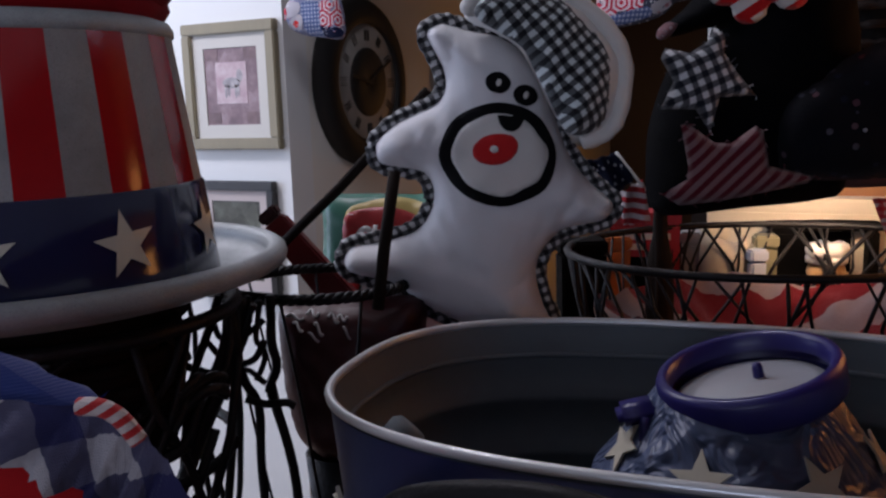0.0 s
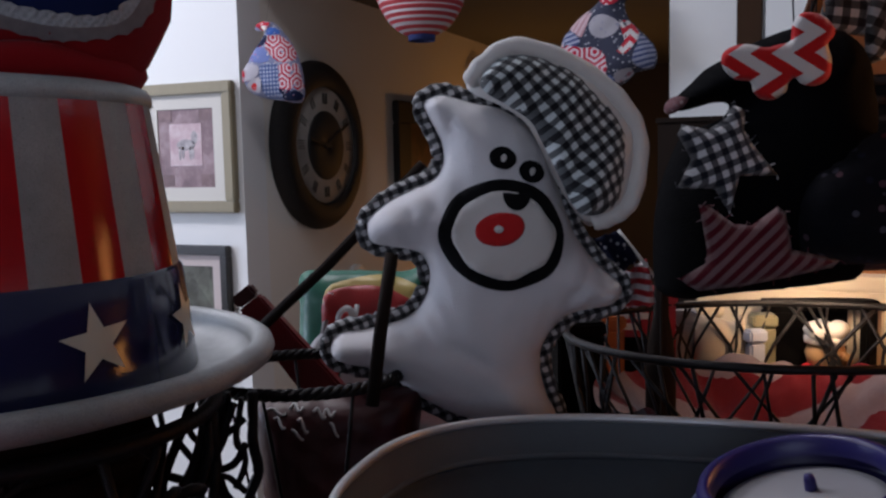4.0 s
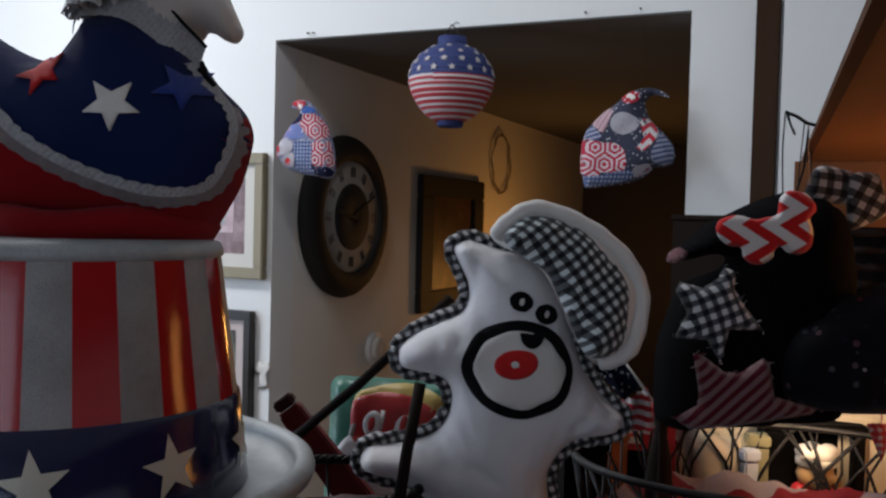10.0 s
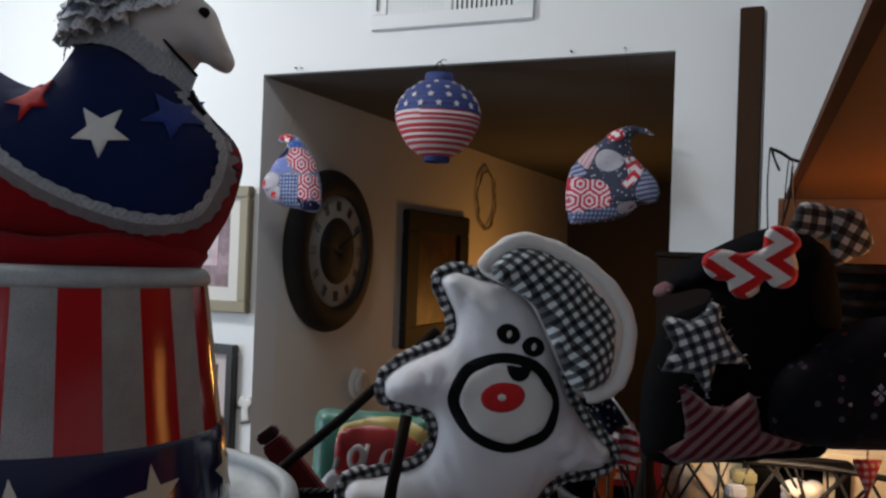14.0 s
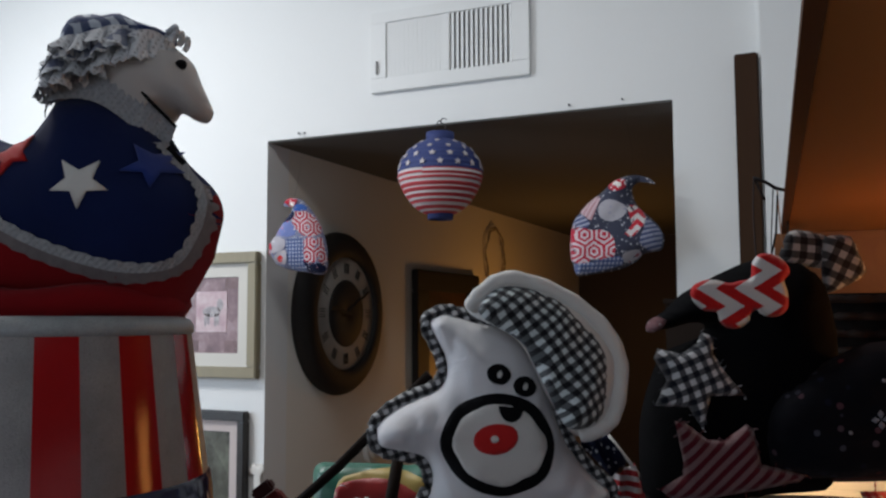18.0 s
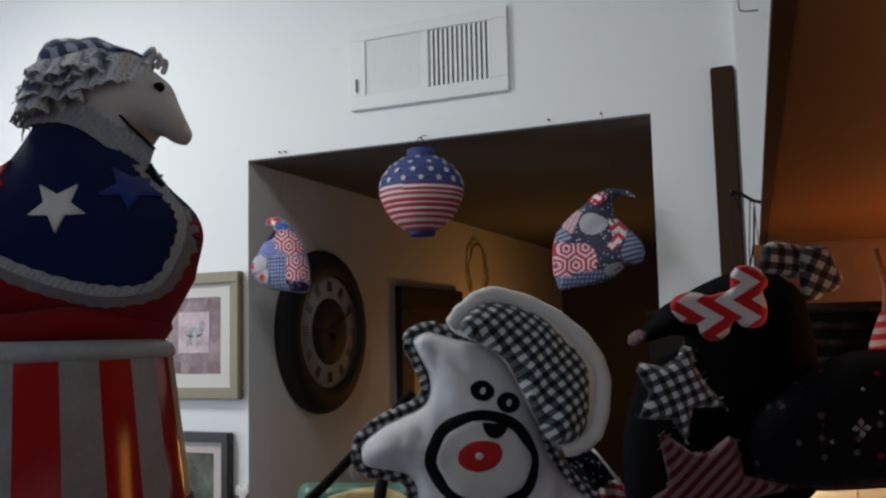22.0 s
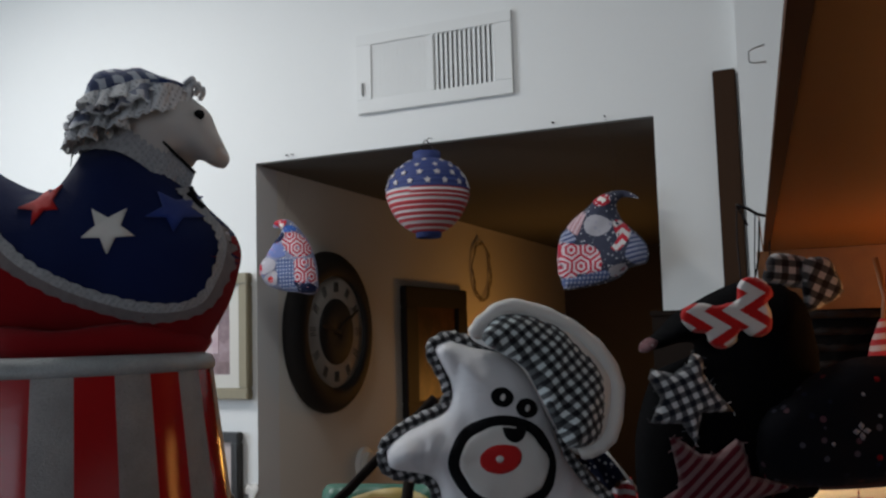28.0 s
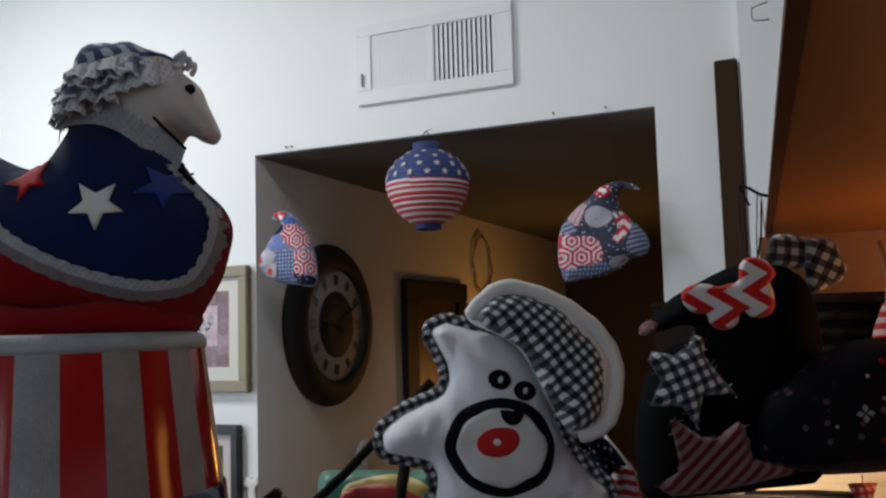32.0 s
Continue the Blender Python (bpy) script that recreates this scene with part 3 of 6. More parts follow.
def picture(name, x0, x1, z0, z1, rail, frame_mat, mat_mat, art_mats, label, art):
    w, h = x1 - x0, z1 - z0
    t = thing(name, pose((x0 + x1) / 2, WALL_Y - 0.001, z0), label, "picture")
    for nm, s in (("rail", (-w / 2, w / 2, h - rail, h)), ("rail", (-w / 2, w / 2, 0, rail)), ("stile", (-w / 2, -w / 2 + rail, rail, h - rail)), ("stile", (w / 2 - rail, w / 2, rail, h - rail))):
        part(nm, box_bm(s[0], s[1], -0.03, 0.0, s[2], s[3], bevel=0.004), frame_mat, t, smooth=False)
    mw = rail + art
    for s in ((-w / 2 + rail, w / 2 - rail, h - mw, h - rail), (-w / 2 + rail, w / 2 - rail, rail, mw), (-w / 2 + rail, -w / 2 + mw, mw, h - mw), (w / 2 - mw, w / 2 - rail, mw, h - mw)):
        part("mount", box_bm(s[0], s[1], -0.016, -0.004, s[2], s[3]), mat_mat, t, smooth=False)
    part("print", box_bm(-w / 2 + mw, w / 2 - mw, -0.012, -0.004, mw, h - mw), art_mats, t, smooth=False)
    return t


def print_mat(name, a, b, c, scale):
    g = Graph(name, 0.5)
    n = g.noise(scale, 4, 0.6)
    blocks = g.voronoi(scale * 0.9, random_=0.7, out="Color")
    col = g.ramp(n, [(0.3, a), (0.5, b), (0.68, c)])
    return g.done(g.mix(0.35, col, g.mix(g.xyz(blocks)[0], a, c)))


frame_olive = wood("frame_olive", (0.20, 0.17, 0.10), (0.36, 0.31, 0.20), "z", 12.0, 0.5)
frame_black = wood("frame_black", (0.012, 0.010, 0.009), (0.03, 0.025, 0.02), "z", 12.0, 0.4)
mount_cream = paint("mount_cream", (0.62, 0.60, 0.55), 0.8, 0.06)
mount_rose = paint("mount_rose", (0.55, 0.48, 0.46), 0.8, 0.06)
art_brown = print_mat("print_brown", (0.08, 0.045, 0.045), (0.16, 0.09, 0.09), (0.24, 0.15, 0.15), 22)
pic1 = picture("picture", -1.995, -1.627, 1.354, 1.752, 0.036, frame_olive, mount_cream,
        print_mat("print_rose", (0.10, 0.055, 0.06), (0.22, 0.13, 0.145), (0.38, 0.28, 0.29), 16), "olive wooden picture frame with a rose-toned print", 0.042)
# pale block and light shape in the middle of the rose print
bm = box_bm(-0.062, 0.060, -0.0135, -0.012, 0.145, 0.275)
part("print_block", bm, print_mat("print_pale", (0.38, 0.24, 0.27), (0.50, 0.36, 0.38), (0.62, 0.52, 0.53), 24), pic1, smooth=False)
bm = bmesh.new()
for cx, cz, rx, rz in ((0.0, 0.210, 0.036, 0.017), (0.033, 0.232, 0.012, 0.020), (-0.024, 0.184, 0.005, 0.022), (-0.012, 0.186, 0.005, 0.020), (0.016, 0.184, 0.005, 0.022), (0.026, 0.186, 0.005, 0.020)):
    vs = [bm.verts.new((q[0], -0.0142, q[1])) for q in oval(cx, cz, rx, rz, 0, 18)]
    bm.faces.new(vs)
part("print_shape", bm, print_mat("print_grey", (0.22, 0.20, 0.21), (0.32, 0.29, 0.30), (0.50, 0.46, 0.46), 60), pic1, smooth=False)
for sx in (-1, 1):
    for zz in (0.10, 0.30):
        part("print_block", box_bm(sx * 0.078 - 0.026, sx * 0.078 + 0.026, -0.0132, -0.012, zz - 0.018, zz + 0.018), art_brown, pic1, smooth=False)
picture("picture", -1.99, -1.665, 0.86, 1.252, 0.03, frame_black, mount_rose,
        print_mat("print_dark", (0.012, 0.012, 0.010), (0.05, 0.045, 0.03), (0.16, 0.17, 0.13), 11), "black framed picture with a dark landscape print", 0.035)

# air vent
vent = thing("air_vent", pose(-0.9805, WALL_Y - 0.001, 2.215), "white metal wall air vent with upright louvres", "vent")
W, H = 0.503, 0.246
for nm, s in (("frame", (-W / 2, W / 2, H - 0.035, H)), ("frame", (-W / 2, W / 2, 0, 0.042)), ("frame", (-W / 2, -W / 2 + 0.052, 0.042, H - 0.035)),
              ("frame", (W / 2 - 0.052, W / 2, 0.042, H - 0.035)), ("frame", (-0.008, 0.008, 0.042, H - 0.035))):
    part(nm, box_bm(s[0], s[1], -0.012, 0.0, s[2], s[3], bevel=0.002), vent_white, vent, smooth=False)
part("backing", box_bm(-W / 2 + 0.05, W / 2 - 0.05, -0.003, 0.0, 0.04, H - 0.03), vent_dark, vent, smooth=False)
slat_me = None
for side in (-1, 1):
    for k in range(13):
        x = side * (0.008 + 0.0148 * (k + 0.5))
        hw = 0.0075 if side > 0 else 0.0070
        bm = box_bm(-hw, hw, -0.0008, 0.0008, 0.040, H - 0.033)
        part("slat", bm, vent_white, vent, m=pose(x, -0.0065, 0, 0, 0, -32 if side > 0 else 4), smooth=False)
box_lever = paint("lever_grey", (0.33, 0.33, 0.33), 0.5)
part("lever", box_bm(-W / 2 + 0.02, -W / 2 + 0.024, -0.02, -0.011, 0.055, 0.095, bevel=0.001), box_lever, vent, smooth=False)

# clock on the hall wall
clock_dark = paint("clock_dark", (0.009, 0.007, 0.006), 0.72, 0.3, 8.0)
clock_face = paint("clock_face", (0.36, 0.34, 0.31), 0.7, 0.3, 14.0)
clk = thing("wall_clock", pose(OPEN_L + 0.001, 2.775, 1.560, 0, 0, 90), "large round wall clock with dark domed rim and pale numeral ring", "clock")
# local -y looks into the hall


def disc(r0, r1, y0, y1, steps=64, bev=0.004):
    bm = bmesh.new()
    prof = [(r0, y0), (r0, y1 - bev), (r0 + bev, y1), (r1 - bev, y1), (r1, y1 - bev), (r1, y0)]
    lathe(bm, prof, steps)
    bmesh.ops.transform(bm, matrix=pose(0, 0, 0, 90), verts=bm.verts[:])
    return bm


bm = bmesh.new()
lathe(bm, [(0.286, 0.0), (0.290, 0.012), (0.287, 0.026), (0.276, 0.040), (0.255, 0.050), (0.230, 0.054), (0.206, 0.052), (0.200, 0.046), (0.197, 0.030)], 72)
bmesh.ops.transform(bm, matrix=pose(0, 0, 0, 90), verts=bm.verts[:])
part("rim", bm, clock_dark, clk)
dial = part("dial", disc(0.0, 0.200, 0.0, 0.040), clock_face, clk, "pale aged numeral ring")
part("centre", disc(0.0, 0.118, 0.036, 0.046), clock_dark, dial, "dark centre disc")
for k in range(12):
    bm = bmesh.new()
    for o in ((-0.011, -0.0085), (-0.0012, 0.0012), (0.0085, 0.011)) if k % 3 else ((-0.013, -0.0105), (-0.005, -0.0026), (0.005, 0.0074), (0.013, 0.0154)):
        box(bm, o[0], o[1], -0.0425, -0.039, 0.142, 0.178)
    part("numeral", bm, clock_dark, dial, m=pose(0, 0, 0, 0, k * 30, 0), smooth=False)
part("hand", box_bm(-0.004, 0.004, -0.050, -0.047, -0.02, 0.17), clock_dark, clk, m=pose(0, 0, 0, 0, 62, 0), smooth=False)
part("hand", box_bm(-0.006, 0.006, -0.054, -0.051, -0.02, 0.12), clock_dark, clk, m=pose(0, 0, 0, 0, -80, 0), smooth=False)

# dark framed picture deeper in the hall
hp = thing("picture", pose(OPEN_L + 0.001, 3.73, 1.16, 0, 0, 90), "dark framed picture on the lamplit hall wall", "picture")
art_hall = print_mat("print_hall", (0.018, 0.008, 0.004), (0.05, 0.02, 0.008), (0.12, 0.05, 0.02), 12)
for nm, s in (("rail", (-0.35, 0.35, 0.50, 0.59)), ("rail", (-0.35, 0.35, 0, 0.09)), ("stile", (-0.35, -0.23, 0.09, 0.50)), ("stile", (0.23, 0.35, 0.09, 0.50))):
    part(nm, box_bm(s[0], s[1], -0.03, 0.0, s[2], s[3], bevel=0.005), clock_dark, hp, smooth=False)
part("print", box_bm(-0.23, 0.23, -0.012, -0.002, 0.09, 0.50), art_hall, hp, smooth=False)

# ---- paper lantern ----
lan = thing("paper_lantern", pose(-0.986, 2.30, 1.938), "round paper lantern with stars over red and white stripes", "lantern")
paper_blue = paint("paper_blue", (0.020, 0.036, 0.15), 0.7, 0.1, 12)
paper_red = paint("paper_red", (0.40, 0.035, 0.045), 0.7, 0.1, 12)
paper_white = paint("paper_white", (0.52, 0.48, 0.49), 0.7, 0.06, 12)
bm = bmesh.new()
R = 0.122
prof, rib = [], 19
for i in range(rib * 4 + 1):
    s = i / (rib * 4)
    a = -1.27 + 2.54 * s
    rr = R * math.cos(a * 0.985) * (1 - 0.022 * abs(math.cos(i * math.pi / 4)))
    if a < 0:
        rr *= 1 - 0.07 * math.sin(-a / 1.27 * math.pi)
    prof.append((rr, 0.106 * math.sin(a) / math.sin(1.27)))
lathe(bm, prof, 56)
bm.faces.ensure_lookup_table()
for f in bm.faces:
    z = f.calc_center_median().z
    f.material_index = 0 if z > 0.012 else (1 if (z + 0.2 + (0.0035 if f.calc_center_median().x > 0.0 and z > -0.012 else 0.0)) % 0.0150 < 0.0088 else 2)
shade = part("shade", bm, [paper_blue, paper_red, paper_white], lan)
bm = bmesh.new()
lathe(bm, [(0.040, 0.100), (0.041, 0.103), (0.0395, 0.127), (0.037, 0.127), (0.037, 0.101)], 40)
part("collar", bm, paper_blue, lan)
bm = bmesh.new()
lathe(bm, [(0.037, -0.102), (0.0375, -0.105), (0.036, -0.121), (0.034, -0.121), (0.034, -0.103)], 40)
part("collar", bm, paper_blue, lan)
for ring_z, cnt, off in ((0.027, 15, 0.0), (0.052, 14, 0.22), (0.076, 11, 0.1), (0.094, 8, 0.3)):
    a_ = math.asin(ring_z / 0.106 * math.sin(1.27))
    rr = R * math.cos(a_ * 0.985)
    for k in range(cnt):
        bm = bmesh.new()
        vs = [bm.verts.new((p[0], -0.0015, p[1])) for p in star_points(0.0105 if ring_z < 0.07 else 0.008)]
        bm.faces.new(vs)
        ext = bmesh.ops.extrude_face_region(bm, geom=bm.faces[:])
        bmesh.ops.translate(bm, verts=[v for v in ext["geom"] if isinstance(v, bmesh.types.BMVert)], vec=(0, 0.003, 0))
        ang = off + k * math.tau / cnt
        part("star", bm, paper_white, shade, m=Matrix.Rotation(ang, 4, "Z") @ Matrix.Translation((0, -rr - 0.0005, ring_z)) @ pose(0, 0, 0, -math.degrees(a_)), smooth=False)
bm = tube_bm(smooth_line([(-0.038, 0, 0.126), (-0.02, 0, 0.140), (-0.004, 0, 0.162), (0.004, 0, 0.158), (0.018, 0, 0.139), (0.038, 0, 0.126)]), 0.0016, 6)
tube(bm, [(0, 0, 0.158), (0.002, 0.012, 0.172), (0.0, 0.045, 0.176)], 0.0013, 6)
part("hanger", bm, black_iron, lan)

chevron_hang = chevron("chevron_hang", (0.50, 0.03, 0.05), (0.62, 0.6, 0.6), 0.03, 0.016)

# ---- patchwork birds that hang before the opening ----


cloth_check = gingham("cloth_check", (0.06, 0.09, 0.22), (0.42, 0.46, 0.58), 0.011, 0)
cloth_bright = cloth("cloth_bright", (0.05, 0.13, 0.45), 0.2)
paisley = flecked("paisley", (0.40, 0.38, 0.42), [(0.22, 0.02, 0.05), (0.62, 0.60, 0.62), (0.05, 0.05, 0.12), (0.5, 0.45, 0.46)], 48)
speckle = flecked("speckle", (0.05, 0.055, 0.085), [(0.5, 0.5, 0.54), (0.32, 0.33, 0.38), (0.58, 0.58, 0.6)], 105)
pink_stripe = striped("pink_stripe", (0.42, 0.24, 0.27), (0.55, 0.42, 0.45), 0.013, 62)
dot_white = flecked("dot_white", (0.38, 0.37, 0.41), [(0.25, 0.25, 0.32), (0.35, 0.35, 0.42)], 75)
navy_print = flecked("navy_print", (0.010, 0.014, 0.045), [(0.3, 0.3, 0.36), (0.15, 0.15, 0.2)], 85)
blue_stripe = striped("blue_stripe", (0.07, 0.09, 0.20), (0.34, 0.36, 0.46), 0.012, 14)
BIRD_CLOTH = [grey_cloth, ring_cloth, dot_cloth, red_print, chevron_hang, felt_white, navy_print, cloth_check, cloth_bright, paisley, speckle, pink_stripe, dot_white, blue_stripe, felt_red]


def hanging_bird(m, outline, patches, label, base, nail=0.0):
    """A stuffed patchwork shape: patches of different cloth over a swollen body."""
    bm = bmesh.new()
    p = Puff(smooth_loop(outline, 5), 0.042, 0.055, 0.006, 3.0)
    p.body(bm, 0.014, base, base)
    extra = len(BIRD_CLOTH)
    for n, (mat, loop) in enumerate(patches):
        p.sheet(bm, smooth_loop(loop, 2), 0.010, 0.0012 + 0.0003 * n, mat if mat != base else mat)
    top = max(p.out, key=lambda q: q[1])
    tube(bm, [(top[0], 0, top[1] - 0.004), (top[0] + 0.002, 0.02, top[1] + 0.06), (top[0] + nail, 0.058, 2.118 - m.translation.z)], 0.0002, 4, False, extra)
    tube(bm, [(top[0] + nail, 0.048, 2.118 - m.translation.z), (top[0] + nail, 0.062, 2.118 - m.translation.z)], 0.002, 6, False, extra)
    names = {k: ("body", "", False) if k == base else ("patch", "", True) for k in range(extra)}
    names[extra] = ("thread", "thin hanging thread", False)
    return sewn("hanging_plush_bird", bm, BIRD_CLOTH + [rod_dark], m, label, "plush toy", names, "patchwork birds at the opening")


def print_loop(pts, cx, cz, sx, sz):
    return [((p[0] - cx) * sx, (cz - p[1]) * sz) for p in pts]


k = (232, 300, 0.000640, 0.000536)
hanging_bird(pose(-1.45, 2.29, 1.788), print_loop([(140, 112), (165, 92), (200, 80), (240, 90), (275, 122), (320, 185), (352, 250), (375, 315), (388, 400), (386, 505), (340, 518), (285, 505), (200, 492), (140, 470), (95, 440), (78, 390), (80, 345), (100, 300), (140, 240), (180, 185), (205, 150), (190, 128), (160, 126)], *k),
             [(1, print_loop([(245, 165), (290, 165), (330, 205), (365, 290), (320, 312), (275, 285), (232, 222)], *k)),
              (1, print_loop([(300, 325), (345, 318), (372, 320), (386, 400), (385, 462), (300, 452)], *k)),
              (7, print_loop([(202, 325), (250, 312), (300, 330), (300, 452), (300, 495), (215, 488), (208, 400)], *k)),
              (6, print_loop([(295, 448), (340, 455), (384, 462), (384, 505), (340, 512), (298, 498)], *k)),
              (2, print_loop([(150, 240), (205, 215), (250, 255), (255, 300), (190, 305), (140, 280)], *k)),
              (6, print_loop([(180, 180), (210, 160), (245, 172), (225, 210), (160, 225)], *k)),
              (8, print_loop([(240, 128), (270, 125), (292, 155), (245, 165)], *k)),
              (9, print_loop([(95, 330), (130, 300), (195, 320), (200, 360), (170, 385), (120, 395), (88, 385)], *k)),
              (9, print_loop([(125, 430), (150, 395), (200, 380), (208, 420), (190, 460), (140, 455)], *k)),
              (14, print_loop([(150, 425), (168, 408), (184, 420), (178, 442), (158, 444)], *k)),
              (3, print_loop([(165, 95), (200, 84), (238, 95), (240, 130), (205, 145), (180, 118)], *k)),
              (5, print_loop([(203, 118), (232, 110), (240, 128), (212, 145)], *k)),
              (3, print_loop([(82, 345), (108, 335), (122, 370), (104, 402), (82, 390)], *k))],
             "stuffed patchwork bird in red, white and blue prints, hanging", 0)
k = (290, 330, 0.000545, 0.000503)
hanging_bird(pose(-0.487, 2.29, 1.773), print_loop([(482, 122), (440, 86), (380, 70), (320, 80), (268, 112), (228, 150), (190, 180), (130, 238), (95, 290), (75, 350), (70, 430), (75, 500), (95, 540), (102, 578), (180, 572), (300, 552), (378, 520), (420, 476), (470, 466), (505, 455), (515, 400), (500, 350), (470, 310), (432, 270), (396, 228), (376, 180), (372, 140), (400, 110), (440, 112)], *k),
             [(1, print_loop([(80, 340), (130, 330), (200, 352), (250, 352), (300, 395), (298, 500), (180, 515), (78, 500)], *k)),
              (12, print_loop([(228, 235), (262, 200), (310, 205), (362, 245), (345, 290), (290, 312), (240, 290)], *k)),
              (11, print_loop([(130, 245), (185, 182), (238, 178), (220, 235), (195, 300), (160, 275)], *k)),
              (4, print_loop([(362, 245), (395, 232), (440, 290), (438, 330), (390, 390), (352, 375), (385, 330)], *k)),
              (13, print_loop([(445, 295), (500, 355), (512, 405), (500, 452), (450, 460), (415, 420), (440, 350)], *k)),
              (13, print_loop([(98, 290), (130, 262), (165, 285), (190, 320), (160, 340), (90, 318)], *k)),
              (3, print_loop([(265, 118), (310, 92), (350, 100), (352, 140), (300, 158)], *k)),
              (5, print_loop([(290, 108), (322, 102), (338, 130), (302, 142)], *k)),
              (7, print_loop([(95, 520), (180, 516), (320, 485), (330, 530), (200, 562), (105, 570)], *k)),
              (9, print_loop([(340, 480), (400, 455), (415, 480), (375, 515), (340, 520)], *k))],
             "stuffed patchwork bird in grey and red prints, hanging", 10, -0.03)

# ---- the display: large things ----


def mm(rows):
    return [(a * 0.001, b * 0.001) for a, b in rows]


def plush_star_toy():
    """White stuffed toy with a checked back and rim, felt face and checked cap: one sewn piece."""
    body = smooth_loop(mm([(-48.5, 212.2), (-38.8, 218.3), (-29.4, 216.6), (-16.2, 212.6), (8.4, 205.3), (31, 182.2), (49.7, 128.3), (59.2, 112.6), (68.8, 100.8), (82.3, 88.8), (84.2, 81),
                           (76.4, 73.3), (60.9, 70.5), (45.4, 66.1), (31.6, 50.6), (27.5, 34.8), (31.3, 14.8), (38.9, -3.4), (36.9, -15.5), (5.4, -12.8), (-14.2, -6.8), (-33.7, 0.1),
                           (-57, 12.6), (-72.4, 24.1), (-83.9, 31.1), (-111.1, 37.7), (-116.6, 47.7), (-110.4, 57.5), (-94.8, 59.9), (-75.2, 63.8), (-59.5, 70.2), (-49.5, 83.7), (-47.2, 99.3),
                           (-52.7, 111.1), (-64.2, 115.2), (-85.3, 119.5), (-88.9, 129.3), (-86.7, 136.9), (-73, 148.2), (-57.4, 155.5), (-41.9, 162.8), (-36, 174.1), (-37.6, 187.4), (-43.1, 198.9)]), 4)
    bm = bmesh.new()
    p = Puff(body, 0.034, 0.046, 0.0024, 1.0)
    p.body(bm, 0.0042, 0, 1)
    # sewn creases at the ear and the arm
    for v in bm.verts:
        if v.co.y < -0.002:
            for ax, az, bx, bz in ((-0.0305, 0.207, -0.0322, 0.182), (-0.021, 0.2085, -0.012, 0.196), (-0.058, 0.140, -0.060, 0.125), (-0.044, 0.143, -0.050, 0.128), (0.055, 0.088, 0.044, 0.082), (-0.030, 0.052, -0.012, 0.040)):
                w = Vector((bx - ax, bz - az))
                q = Vector((v.co.x - ax, v.co.z - az))
                s = max(0.0, min(1.0, q.dot(w) / w.length_squared))
                v.co.y += 0.0034 * math.exp(-((q - w * s).length / 0.0034) ** 2)
    # checked rim of the back cloth, gathered a little
    rim = []
    for i, q in enumerate(body):
        t = (body[(i + 1) % len(body)] - body[i - 1]).normalized()
        rim.append(q + Vector((-t[1], t[0])) * 0.0032)
    piping(bm, p, rim, 0.0054, 1, 0.004, 7, 0.0008)
    # face
    ring_out = oval(0.0012, 0.1255, 0.0415, 0.0355, -8, 44, 0.05, 1.0)
    p.patch(bm, ring_out, 0.0045, 0.0012, 2)
    p.patch(bm, oval(0.0016, 0.1260, 0.0338, 0.0283, -6, 40, 0.10, 2.0), 0.0045, 0.0022, 3)
    nose = [Vector((0.0105 + 0.0092 * math.cos(a), 0.1530 + 0.0115 * math.sin(a))) for a in [math.pi * (1.0 + k / 14) for k in range(15)]]
    p.patch(bm, nose, 0.003, 0.0032, 9)
    p.patch(bm, oval(-0.0007, 0.1297, 0.0162, 0.0107, 10, 26, 0.05, 3.0), 0.003, 0.0034, 4)
    p.patch(bm, oval(-0.0016, 0.1298, 0.0030, 0.0026, 0, 12), 0.002, 0.0042, 7)
    for ex, ez in ((0.0021, 0.1751), (0.0209, 0.1660)):
        p.patch(bm, oval(ex, ez, 0.0088, 0.0072, -15, 24, 0.05, ex * 90), 0.003, 0.0016, 6)
        p.patch(bm, oval(ex + 0.0004, ez, 0.0019, 0.0027, -20, 12), 0.0015, 0.0026, 7)
    # cap: white padded brim roll and checked crown over the head
    cap = smooth_loop(mm([(-19.9, 225), (-10.2, 239.6), (1.1, 247.8), (12.4, 251.2), (31, 247.2), (49.7, 239.4), (66.5, 228), (81.5, 212.8), (90.9, 197.7), (95.8, 184.5), (94.7, 165.7), (90.9, 148.8),
                          (81.4, 135.6), (68, 129), (58.5, 130.4), (39.7, 159.3), (28.5, 184), (19.2, 199.2), (2.4, 210.8), (-12.5, 217.4)]), 4)
    c = Puff(cap, 0.034, 0.026, 0.0022, 5.0)
    have = set(bm.verts)
    c.body(bm, 0.0055, 8, 8)
    inner = smooth_loop(mm([(-11.6, 225), (-1.5, 236.8), (11.4, 240.9), (29.8, 237.6), (48.2, 229.2), (62.9, 216.2), (75.8, 201.3), (83.2, 184.5), (82, 162.3), (75.7, 143.8), (61.8, 136.6),
                            (49.5, 140.6), (38.4, 163.3), (27.5, 185.7), (20.2, 198.7), (3.6, 210.1), (-8.1, 217.3)]), 4)
    crown = Puff(inner, 0.016, 0.030, 0.0028, 9.0)
    c2 = bmesh.new()
    crown.sheet(c2, inner, 0.0038, 0.0, 5)
    for v in c2.verts:
        v.co.y -= 0.026
    tmp = bpy.data.meshes.new("tmp")
    c2.to_mesh(tmp)
    c2.free()
    bm.from_mesh(tmp)
    bpy.data.meshes.remove(tmp)
    roll = smooth_line([(-0.018, -0.014, 0.224), (-0.009, -0.020, 0.236), (0.012, -0.022, 0.2465), (0.048, -0.022, 0.235), (0.079, -0.022, 0.211), (0.092, -0.021, 0.184), (0.088, -0.021, 0.15), (0.078, -0.019, 0.137), (0.062, -0.017, 0.131)], 8)
